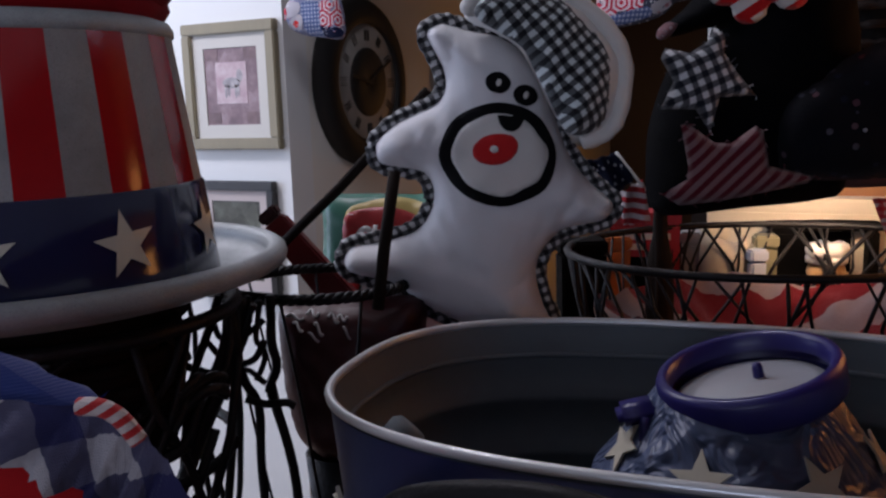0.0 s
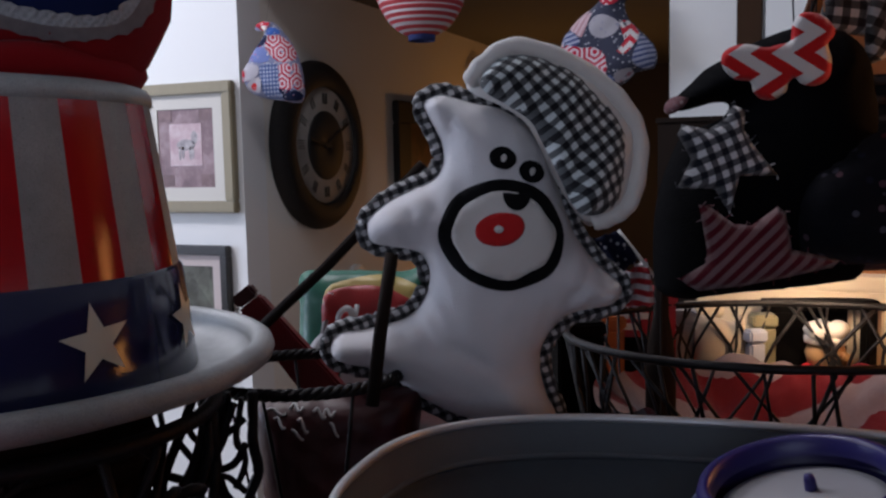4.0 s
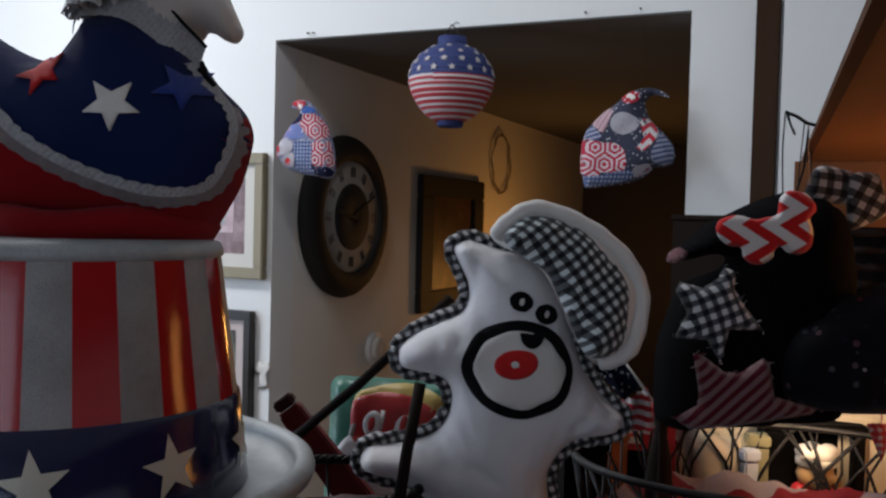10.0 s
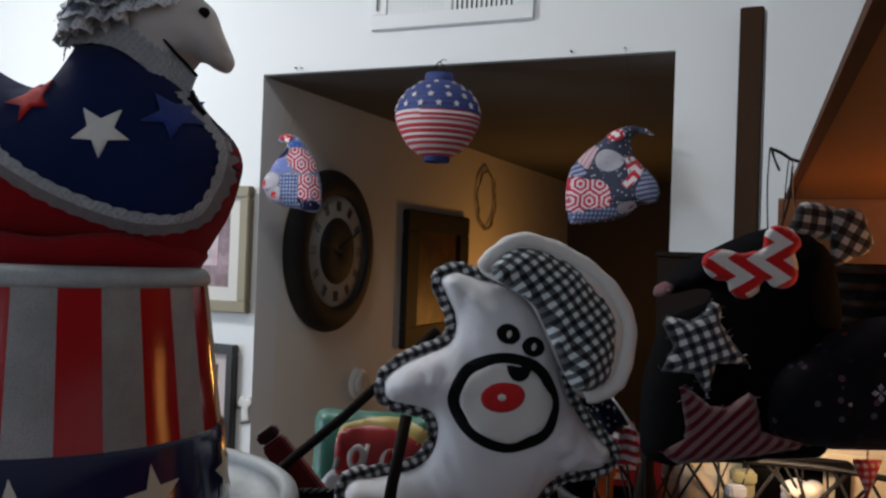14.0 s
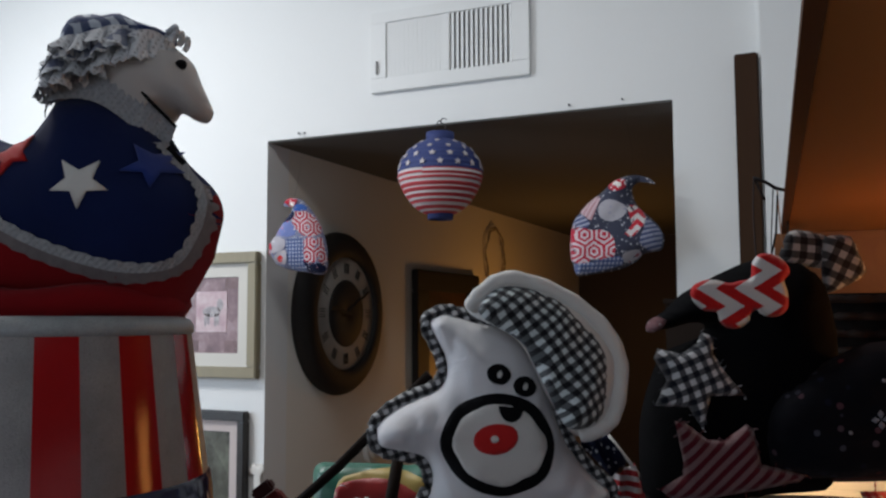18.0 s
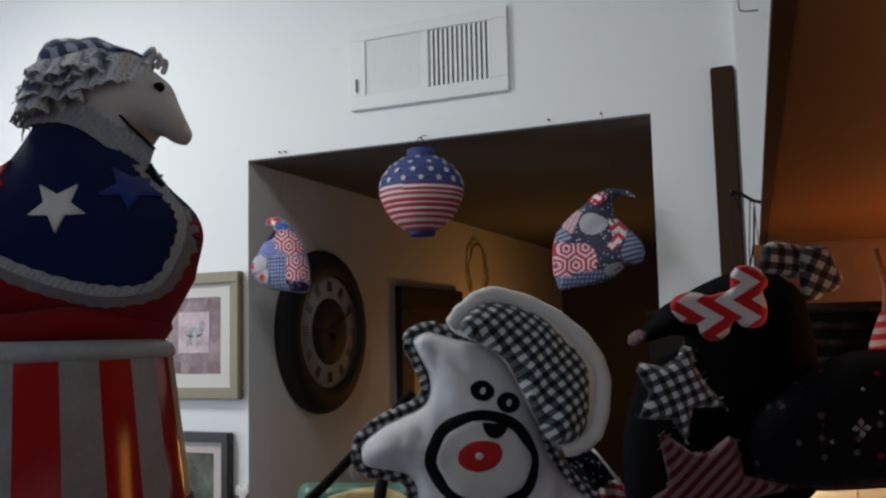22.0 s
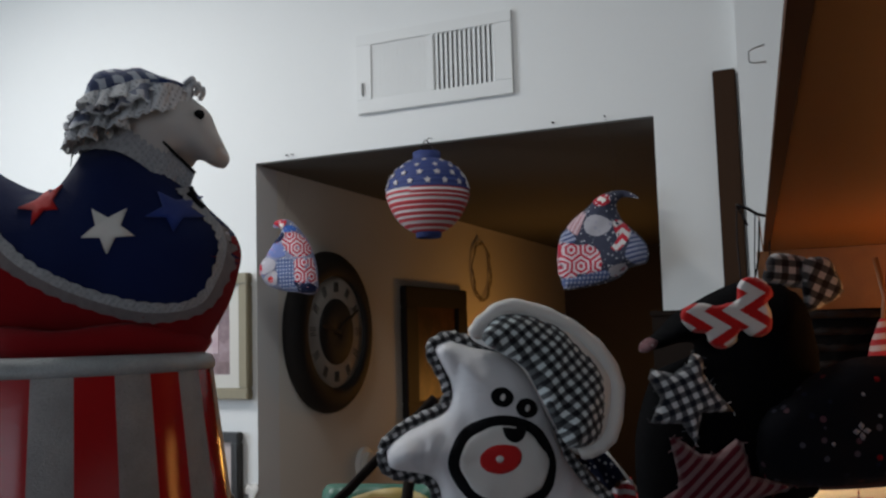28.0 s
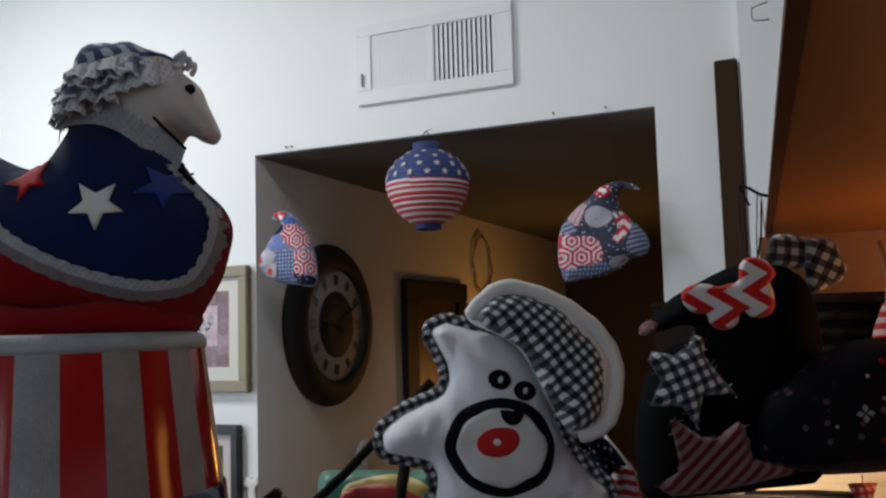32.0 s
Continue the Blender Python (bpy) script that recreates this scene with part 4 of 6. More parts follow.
    tube(bm, roll, 0.0062, 9, False, 8, [0.7] + [1.0 + 0.06 * math.sin(i * 1.3) for i in range(len(roll) - 2)] + [0.7])
    for v in bm.verts:
        if v not in have:
            v.co = Vector((-0.036 + (v.co.x + 0.036) * 0.955, v.co.y - 0.024, 0.173 + (v.co.z - 0.173) * 0.955))
    return sewn("plush_toy", bm, [plush_white, gingham_rim, felt_black, felt_white, felt_red, gingham_cap, felt_black, felt_white, felt_white, felt_black], facing(0.03, 0.675, 1.32),
                "white stuffed star toy with felt face and black checked cap", "plush toy",
                {0: ("body", "stuffed white cotton front", False), 1: ("back", "black and white checked back with a gathered rim", False), 2: ("muzzle_ring", "black felt ring", False),
                 3: ("muzzle", "white felt oval", False), 4: ("mouth", "red felt oval", False), 5: ("cap_crown", "black and white checked crown", False), 6: ("eye", "black felt disc", True),
                 7: ("pupil", "white felt dot", True), 8: ("cap_brim", "padded white brim", False), 9: ("nose", "black felt half disc", False)})


plush_star_toy()


beak_print = flecked("beak_print", (0.12, 0.055, 0.06), [(0.03, 0.02, 0.03), (0.35, 0.28, 0.28)], 260)


def crow():
    """Black stuffed crow with patchwork stars, hung from the shelf edge: one sewn piece."""
    loop = smooth_loop(mm([(-47, 127), (-46, 131), (-40, 136), (-30, 144.5), (-19.5, 154.5), (-3, 163.3), (14, 172), (30, 178.5), (48, 183), (68, 180), (83, 168), (91, 146), (95, 118), (96, 80), (94, 40),
                           (86, 8), (70, 0), (20, -4), (-33, -9), (-50, -4), (-55.5, 8), (-55.5, 48), (-51, 72), (-43, 95), (-35, 108), (-19.8, 115), (-7.7, 120), (-2.4, 127), (-5, 131), (-15, 131), (-25, 128.3), (-36, 126)]), 4)
    bm = bmesh.new()
    p = Puff(loop, 0.070, 0.060, 0.002, 2.0)
    p.body(bm, 0.0065, 0, 0, 0.5)
    bw = mm([(-26.8, 125.3), (-17.8, 121.6), (-18.6, 109.8), (-12.0, 99.0), (2.9, 80.9), (-20.7, 80.6), (-26.7, 56.8), (-36.3, 72.9), (-59.8, 73.9), (-51.2, 91.8), (-59.9, 107.2), (-57.1, 113.6), (-40.8, 109.9), (-29.7, 116.8)])
    rs = mm([(-46.2, 63.1), (-39.8, 62.3), (-24.0, 50.7), (-13.0, 49.6), (3.0, 60.8), (8.2, 57.8), (13.0, 33.9), (43.2, 26.3), (38.8, 22.1), (11.7, 16.3), (-19.1, 10.9), (-46.5, 8.4), (-58.1, 16.5), (-41.5, 26.2), (-40.9, 35.5)])
    for mat, pts, thick in ((1, bw, 0.006), (2, rs, 0.006)):
        star = [Vector(a).lerp(Vector(b), f) for a, b in zip(pts, pts[1:] + pts[:1]) for f in (0.0, 0.34, 0.67)]
        s = Puff(star, thick, 0.012, 0.0010, 7.0)
        c2 = bmesh.new()
        s.sheet(c2, star, 0.0042, 0.0, mat)
        s.sheet(c2, star, 0.006, 0.0, mat, True)
        for v in c2.verts:
            v.co.y -= 0.080
        tmp = bpy.data.meshes.new("tmp")
        c2.to_mesh(tmp)
        c2.free()
        bm.from_mesh(tmp)
        bpy.data.meshes.remove(tmp)
        # frayed edge threads
        for i in range(0, len(star)):
            q = star[i]
            o = Vector((q[0], -0.080, q[1]))
            tube(bm, [o, o + Vector((random.uniform(-0.0035, 0.0035), -0.001, random.uniform(-0.0035, 0.0035)))], 0.0004, 4, False, mat)
    chev = smooth_loop(mm([(-33.2, 152.2), (-30.8, 158.1), (-22.5, 161.7), (-14.1, 161.5), (-5.7, 159.4), (2.6, 161.3), (9.3, 163.1), (10.3, 171.5), (12.2, 176.6), (17.9, 180.4), (28.8, 178.6), (35.7, 171.9), (36.8, 166.1), (32.8, 160.9),
                           (35.0, 153.4), (35.1, 143.2), (31.9, 138.1), (25.3, 135.4), (16.9, 137.0), (12.5, 140.8), (8.5, 136.8), (7.8, 132.6), (0.4, 127.7), (-8.0, 128.0), (-13.2, 133.0), (-15.1, 138.9), (-23.5, 140.1), (-30.4, 145.5)]), 3)
    s = Puff(chev, 0.0020, 0.006, 0.0012, 4.0)
    c2 = bmesh.new()
    s.sheet(c2, chev, 0.004, 0.0, 3)
    s.sheet(c2, chev, 0.006, 0.0, 3, True)
    for v in c2.verts:
        v.co.y -= 0.080
    tmp = bpy.data.meshes.new("tmp")
    c2.to_mesh(tmp)
    c2.free()
    bm.from_mesh(tmp)
    bpy.data.meshes.remove(tmp)
    # printed beak tip and hanging cord up to the shelf edge
    p2 = Puff(oval(-0.0425, 0.1300, 0.0080, 0.0052, 40, 16), 0.004, 0.004, 0.0, 1.0)
    c2 = bmesh.new()
    p2.sheet(c2, p2.out, 0.0025, 0.024, 4, thin=0.004)
    tmp = bpy.data.meshes.new("tmp")
    c2.to_mesh(tmp)
    c2.free()
    bm.from_mesh(tmp)
    bpy.data.meshes.remove(tmp)
    tube(bm, [(0.050, -0.004, 0.180), (0.046, -0.03, 0.2), (0.0445, -0.040, 0.2275)], 0.0008, 5, False, 6)
    return sewn("plush_crow", bm, [cloth_black, gingham_star, stripe_star, chevron_mat, beak_print, cloth_black, felt_black], facing(0.20, 0.71, 1.40), "black stuffed crow with checked and striped patch stars", "plush toy",
                {0: "body", 1: ("patch_star", "frayed black and white checked star", False), 2: ("patch_star", "frayed dark red striped star", False), 3: ("neck_patch", "red and white zigzag cloth", False),
                 4: ("beak_tip", "pale printed cloth tip", False), 6: ("cord", "black hanging cord", False)})


crow()


felt_grey = cloth("felt_grey", (0.30, 0.30, 0.33), 0.15)


bm = bmesh.new()
p = Puff(smooth_loop([(-0.066, 0.060), (-0.046, 0.072), (-0.014, 0.090), (0.020, 0.100), (0.055, 0.092), (0.066, 0.03), (0.055, 0.002), (0.02, -0.008), (-0.06, -0.008), (-0.08, 0.014), (-0.078, 0.045)], 4), 0.03, 0.035, 0.002, 17.0)
p.body(bm, 0.008, 0, 0)
# printed pinwheels and dots
for cx, cz, r, mt in ((0.002, 0.040, 0.0075, 1), (0.034, 0.066, 0.0065, 1), (0.044, 0.028, 0.0060, 1), (0.016, 0.018, 0.0024, 2), (0.020, 0.082, 0.0022, 2)):
    for j in range(4 if mt == 1 else 1):
        a = j * math.pi / 2 + cx * 40
        c, s = math.cos(a), math.sin(a)
        loop = oval(cx, cz, r, r, 0, 9) if mt == 2 else [Vector((cx + r * (c * f - s * g), cz + r * (s * f + c * g))) for f, g in ((0.1, 0.0), (0.6, -0.32), (1.0, 0.0), (0.6, 0.32))]
        p.patch(bm, loop, 0.003, 0.0012, mt)
for cx, cz in ((-0.022, 0.030), (0.018, 0.052), (0.048, 0.052), (0.006, 0.070), (0.034, 0.012)):
    p.patch(bm, oval(cx, cz, 0.0015, 0.0015, 0, 8), 0.002, 0.0012, 1)
sewn("plush_bird", bm, [star_print, felt_grey, cloth_red], facing(0.290, 0.647, 1.430) @ Matrix.Scale(0.88, 4), "dark stuffed bird in star-printed cloth beside the crow", "plush toy",
     {0: "body", 1: ("printed_motif", "pale printed motif", True), 2: ("printed_motif", "red printed dot", True)})
bow = thing("cloth_bow", facing(0.290, 0.69, 1.583), "brown and white checked cloth bow above the crow", "bow")
for lobe, mat, m in (([(-33, 16.5), (-24, 20), (-9, 17), (-1, 14), (-3, 4), (-5, -8), (-9, -10), (-24, -7.5), (-38.8, -3.5), (-37, 6)], gingham_big, pose(0, 0, 0)),
                     ([(-7, 10), (-1, 15), (15, 14), (21, 0), (25, -9), (22, -17.5), (-0.5, -28.6), (-6.5, -27), (-8.5, -12)], gingham_bow, pose(0, -0.004, 0))):
    bm = bmesh.new()
    Puff(smooth_loop(mm(lobe), 2), 0.0045, 0.007, 0.0018, len(lobe) * 1.7).body(bm, 0.0035)
    part("loop", bm, mat, bow, m=m)

# ---- hat-shaped tin with bird ----
HAT = (-0.262, 0.542)
hat_red = paint("hat_red", (0.40, 0.007, 0.011), 0.13, 0.2, 18, 0.03)
hat_blue = paint("hat_blue", (0.010, 0.013, 0.055), 0.12, 0.15, 18, 0.03)


def glitter(name, base, metal=0.75):
    g = Graph(name, 0.5, metal)
    n = g.ramp(g.noise(1000, 2, 0.7), [(0.30, (0, 0, 0)), (0.72, (1, 1, 1))])
    g.bump(n, 0.35, 0.0005)
    c = g.mix(n, tuple(v * 0.82 for v in base), tuple(min(1, v * 1.14) for v in base))
    return g.done(g.mix(g.ramp(g.noise(22, 5, 0.65), [(0.42, (0, 0, 0)), (0.66, (0.75, 0.75, 0.75))]), c, tuple(v * 0.62 for v in base)), g.m("ADD", g.m("MULTIPLY", n, 0.4), 0.25))


hat_silver = glitter("hat_silver", (0.32, 0.31, 0.305), 0.15)
brim_silver = glitter("brim_silver", (0.37, 0.395, 0.40), 0.15)
star_cream = paint("star_cream", (0.58, 0.54, 0.44), 0.35, 0.12, 30, 0.05)
hat = thing("hat_tin", facing(HAT[0], HAT[1], 1.386), "striped top hat tin with silver brim and star band", "hat tin")
R0, R1, H0, H1 = 0.1165, 0.0965, 0.054, 0.150
STRIPE = 360 / 14  # one red and one silver stripe


def hat_r(z):
    return R0 + (R1 - R0) * z / H1


bm = bmesh.new()
lathe(bm, [(hat_r(z), z) for z in (H0, H0 + 0.03, H0 + 0.06, 0.1425)], 252)
for f in bm.faces:
    c = f.calc_center_median()
    f.material_index = 0 if (math.degrees(math.atan2(c.y, c.x)) + 90 - 28.0) % STRIPE < 13.4 else 1
part("crown", bm, [hat_red, hat_silver], hat)
bm = bmesh.new()
lathe(bm, [(hat_r(0) + 0.001, -0.002), (hat_r(0.01) + 0.0014, 0.004), (hat_r(0.05) + 0.0014, H0 - 0.001), (hat_r(0.054), H0 + 0.001)], 96)
band = part("band", bm, hat_blue, hat, "glossy dark blue band")
bm = bmesh.new()
lathe(bm, [(hat_r(0.14) - 0.001, 0.1395), (hat_r(0.14) + 0.0015, 0.141), (hat_r(0.145) + 0.002, 0.145), (hat_r(0.15) + 0.0005, 0.149), (hat_r(0.15) - 0.005, 0.151), (0.0, 0.151)], 96)
part("top", bm, brim_silver, hat)
bm = bmesh.new()
prof = [(hat_r(0) - 0.004, -0.002), (0.125, -0.004), (0.138, -0.001), (0.1465, 0.004)]
for k in range(9):
    a = math.pi * (1.0 - k / 8 * 1.6)
    prof.append((0.1535 + 0.0068 * math.cos(a), 0.0062 + 0.0068 * math.sin(a)))
prof += [(0.146, -0.003), (0.128, -0.009), (0.10, -0.010)]
lathe(bm, prof, 96)
part("brim", bm, brim_silver, hat, "grey glitter rolled brim")


def star_relief(r, thick, inner=0.42, turn=90):
    """A raised five-pointed star in the x-z plane, front towards -y."""
    bm = bmesh.new()
    pts = star_points(r, inner, turn)
    c = bm.verts.new((0, -thick, 0))
    top = [bm.verts.new((p[0], -thick * 0.75, p[1])) for p in pts]
    low = [bm.verts.new((p[0], thick, p[1])) for p in pts]
    n = len(pts)
    for i in range(n):
        bm.faces.new((c, top[i], top[(i + 1) % n]))
        bm.faces.new((top[i], top[(i + 1) % n], low[(i + 1) % n], low[i]))
    return bm


def curved_star(r, radius, inner=0.40, turn=96, lift=0.0012):
    """A star bent round an upright drum."""
    bm = bmesh.new()
    s = Puff(star_points(r, inner, turn), 0.0, 1.0)
    s.sheet(bm, s.out, r * 0.3, 0.0)
    for v in bm.verts:
        a = v.co.x / radius
        v.co = Vector((radius * math.sin(a), -(radius + lift - v.co.z * 0.133) * math.cos(a) + 0, v.co.z))
    return bm


for k in range(10):
    z = 0.0275
    part("star", curved_star(0.0190, hat_r(z) + 0.0016), star_cream, band, m=pose(0, 0, z, 0, 0, 55.4 + 36 * k), smooth=False)


def hat_bird():
    """Stuffed bird on the hat: one sewn piece with navy vest, lace, stars and frilled cap."""
    bm = bmesh.new()
    body = smooth_loop(mm([(-121.9, 153.9), (-95.6, 130.6), (-65.9, 114.8), (-49.4, 115.8), (-38.6, 125.2), (-32.5, 136.2), (-22.3, 145.2), (7.2, 144.3), (32.9, 124.9), (40.3, 115.3), (51.2, 100.2),
                           (67.5, 84), (73.6, 70), (71.8, 55.5), (66.6, 37.6), (58.4, 22), (50, 8.5), (41, 1.6), (-27.9, -0.9), (-99.8, 1.2), (-137, 43.7), (-142.9, 117.2)]), 5)
    p = Puff(body, 0.066, 0.085, 0.0016, 11.0)
    p.body(bm, 0.009, 0, 0)
    # red skirt below the lace line, lace band over the join
    line = smooth_line([(-0.122, 0.130), (-0.092, 0.099), (-0.060, 0.0685), (-0.0445, 0.0565), (-0.0254, 0.0455), (-0.0069, 0.0375), (0.0155, 0.0305), (0.0323, 0.0280), (0.0478, 0.0300), (0.0580, 0.0370), (0.0660, 0.0535), (0.0695, 0.0700), (0.0650, 0.084), (0.0560, 0.0945), (0.0470, 0.1055), (0.0410, 0.1130)], 6)
    right = [(0.0280, 0.044), (0.0370, 0.0580), (0.0535, 0.0660), (0.0700, 0.0700), (0.084, 0.0665)]

    def red_side(x, z):
        for (z0, x0), (z1, x1) in zip(right, right[1:]):
            if z0 <= z <= z1 and x > x0 + (x1 - x0) * (z - z0) / (z1 - z0):
                return True
        for a, b in zip(line[:50], line[1:51]):
            if a[0] <= x <= b[0]:
                k = (x - a[0]) / max(1e-6, b[0] - a[0])
                return z < a[1] + (b[1] - a[1]) * k
        return x > 0.0 and z < 0.0285
    for f in bm.faces:
        c = f.calc_center_median()
        if red_side(c.x, c.z):
            f.material_index = 1
    n = len(line)
    strip = []
    for i, q in enumerate(line):
        t = (line[min(n - 1, i + 1)] - line[max(0, i - 1)]).normalized()
        nrm = Vector((-t[1], t[0]))
        row = []
        for j, o in enumerate((-0.0064, -0.003, 0.0, 0.003, 0.0064)):
            w = q + nrm * (o * (1.0 if q[0] < 0.03 else max(0.6, 1 - (q[0] - 0.03) * 12)) + (0.0006 * math.sin(i * 2.1) if j in (0, 4) else 0))
            if not p.inside(w[0], w[1]):
                w = q
            row.append(bm.verts.new((w[0], -(p.height(w[0], w[1]) + 0.0015 + (0.001 * math.sin(i * 1.7 + j) if j != 2 else 0.0005)), w[1])))
        strip.append(row)
    for a, b in zip(strip, strip[1:]):
        for j in range(4):
            bm.faces.new((a[j], a[j + 1], b[j + 1], b[j])).material_index = 2 if j >= 2 else 11
    # hem roll of the skirt where it sits on the hat
    tube(bm, [(0.005 + 0.066 * math.cos(a) - 0.03, 0.060 * math.sin(a), 0.010 + 0.002 * math.sin(5 * a)) for a in [k * math.tau / 40 for k in range(40)]], 0.011, 8, True, 1)
    # head with long soft beak
    head = smooth_loop(mm([(-34.7, 137.4), (-33.8, 152.4), (-28.6, 182.7), (-13.7, 193.8), (16.2, 190.9), (33.6, 181.5), (45.2, 173), (52.8, 165.5), (58, 153), (62.8, 142.5), (66.2, 133.5), (62.5, 127.3), (55, 128.7), (47.4, 133),
                           (41, 132), (38.2, 125.5), (38.5, 116.5), (12.8, 124.6)]), 5)
    h = Puff(head, 0.040, 0.036, 0.001, 3.0)
    h.body(bm, 0.007, 3, 3)
    # lace collar: a frilled band round the neck, lower towards the breast
    cl = smooth_line([(-0.034, 0.139), (-0.020, 0.146), (0.004, 0.1445), (0.022, 0.134), (0.034, 0.121), (0.042, 0.112)], 12)
    rows = []
    for i, q in enumerate(cl):
        y0 = max(p.height(q[0], q[1]), h.height(q[0], q[1])) + 0.002
        rows.append([bm.verts.new((q[0] + o * 0.25, -(y0 + 0.0012 * math.sin(i * 2.2 + j) + 0.001 * (j % 2)), q[1] + o)) for j, o in enumerate((-0.011, -0.006, -0.001, 0.004, 0.010))])
    for a, b in zip(rows, rows[1:]):
        for j in range(4):
            bm.faces.new((a[j], a[j + 1], b[j + 1], b[j])).material_index = 12
    tube(bm, [(q[0] + 0.0035, -(max(p.height(q[0], q[1]), h.height(q[0], q[1])) + 0.0035), q[1] + 0.0105) for q in cl[14:]], 0.0011, 5, False, 9)
    # small dark ribbon at the throat
    for a, b in (((0.0415, 0.113), (0.047, 0.103)), ((0.0425, 0.108), (0.052, 0.098))):
        tube(bm, [(a[0], -(p.height(*a) + 0.002), a[1]), (b[0], -(p.height(*b) + 0.004), b[1])], 0.0021, 6, False, 14)
    # ruffled cap
    cap = smooth_loop(mm([(-33, 152), (-32, 164), (-25, 180), (-13.7, 193), (6, 196), (27, 190), (41, 183), (39, 175), (28, 168), (10, 158), (2, 152), (-25, 147)]), 5)
    c = Puff(cap, 0.048, 0.028, 0.008, 8.0)
    c.body(bm, 0.006, 4, 4)
    for ring_i, drop0, amp, lacy in ((0, 0.0175, 0.0085, True), (1, 0.012, 0.0075, False), (2, 0.0125, 0.0085, True)):
        base = [(-0.040, 0.155 + 0.004 * ring_i), (-0.022, 0.155 + 0.005 * ring_i), (0.000, 0.160 + 0.005 * ring_i), (0.022, 0.172 + 0.004 * ring_i), (0.042, 0.182 + 0.0025 * ring_i)]
        ln = smooth_line(base, 26)
        rows = []
        for i, q in enumerate(ln):
            ph = i * 0.62 + ring_i * 1.7 + 1.6 * noise.noise((i * 0.09, ring_i * 2.3, 4.0))
            fold = amp * math.sin(ph) + 0.5 * amp * noise.noise((i * 0.33, ring_i * 3.1, 0))
            y0 = -(c.height(q[0], q[1] + 0.004) + 0.002)
            drop = drop0 + 0.008 * noise.noise((i * 0.13, ring_i * 5.0, 2.0)) + 0.0012 * math.sin(i * 2.6)
            side = 0.004 * math.cos(ph) + 0.004 * noise.noise((i * 0.21, ring_i * 1.9, 9.0))
            rows.append([bm.verts.new((q[0] + side * r, y0 - 0.003 + fold * r - 0.005 * r, q[1] - drop * r + 0.002 * math.sin(ph * 0.5) * r)) for r in (0.0, 0.3, 0.6, 0.85, 1.0)])
        for a, b in zip(rows, rows[1:]):
            for j in range(4):
                bm.faces.new((a[j], a[j + 1], b[j + 1], b[j])).material_index = 10 if lacy or j == 3 else 5
    # frill ends that stand out at the back and over the brow
    for ex, ez, s0 in ((-0.038, 0.152, -1), (0.041, 0.181, 1)):
        for k in range(3):
            tube(bm, smooth_line([(ex, -0.012 * k + 0.018, ez), (ex + s0 * 0.003, -0.012 * k + 0.014, ez + 0.003), (ex + s0 * 0.003, -0.012 * k + 0.012, ez + 0.006), (ex - s0 * 0.003, -0.012 * k + 0.016, ez + 0.004)], 5), 0.002, 6, False, 10)
    # felt stars and button eye
    for sx, sz, mat, turn in ((0.0064, 0.0800, 6, -88), (0.0400, 0.0945, 7, -84), (-0.0430, 0.1005, 8, -96)):
        p.patch(bm, shifted(star_points(0.0158, 0.43, turn), sx, sz), 0.004, 0.0024, mat)
    e = Puff(oval(0.0505, 0.1600, 0.004, 0.0036, 0, 16), 0.004, 0.004)
    c2 = bmesh.new()
    e.sheet(c2, e.out, 0.002, 0.0, 13)
    for v in c2.verts:
        v.co.y -= h.height(0.0505, 0.1600) + 0.0005
    tmp = bpy.data.meshes.new("tmp")
    c2.to_mesh(tmp)
    c2.free()
    bm.from_mesh(tmp)
    bpy.data.meshes.remove(tmp)
    return sewn("plush_bird", bm, [cloth_navy, cloth_red, lace_mat, felt_beige, cap_gingham, frill_white, felt_white, felt_blue, felt_red, felt_black, lace_white, net_grey, lace_mat, felt_black, felt_black], facing(-0.22, 0.56, 1.534),
                "stuffed bird with starred navy vest, lace and frilled cap", "plush toy",
                {0: ("vest", "dark navy cloth vest", False), 1: ("skirt", "deep red cloth skirt with a rolled hem", False), 2: ("lace_edge", "grey cotton lace", False), 3: ("head", "beige cloth head with a long beak", False),
                 4: ("cap", "blue and white checked cap", False), 5: ("ruffle", "pale checked ruffle", False), 6: ("star", "white felt star", True), 7: ("star", "blue felt star", True), 8: ("star", "red felt star", True),
                 9: ("cord", "dark cord round the collar", False), 10: ("lace_frill", "white lace frill", False), 11: ("net_band", "grey net trim", False), 12: ("collar", "grey lace collar", False),
                 13: ("eye", "black bead", False), 14: ("ribbon", "small black ribbon", False)})


felt_beige = cloth("felt_beige", (0.55, 0.52, 0.49), 0.10, 20)
cap_gingham = gingham("cap_gingham", (0.018, 0.035, 0.12), (0.62, 0.66, 0.72), 0.0125, 20, 0.010)
frill_white = gingham("frill_cloth", (0.12, 0.14, 0.22), (0.6, 0.61, 0.64), 0.011, 0, 0.004)
hat_bird()

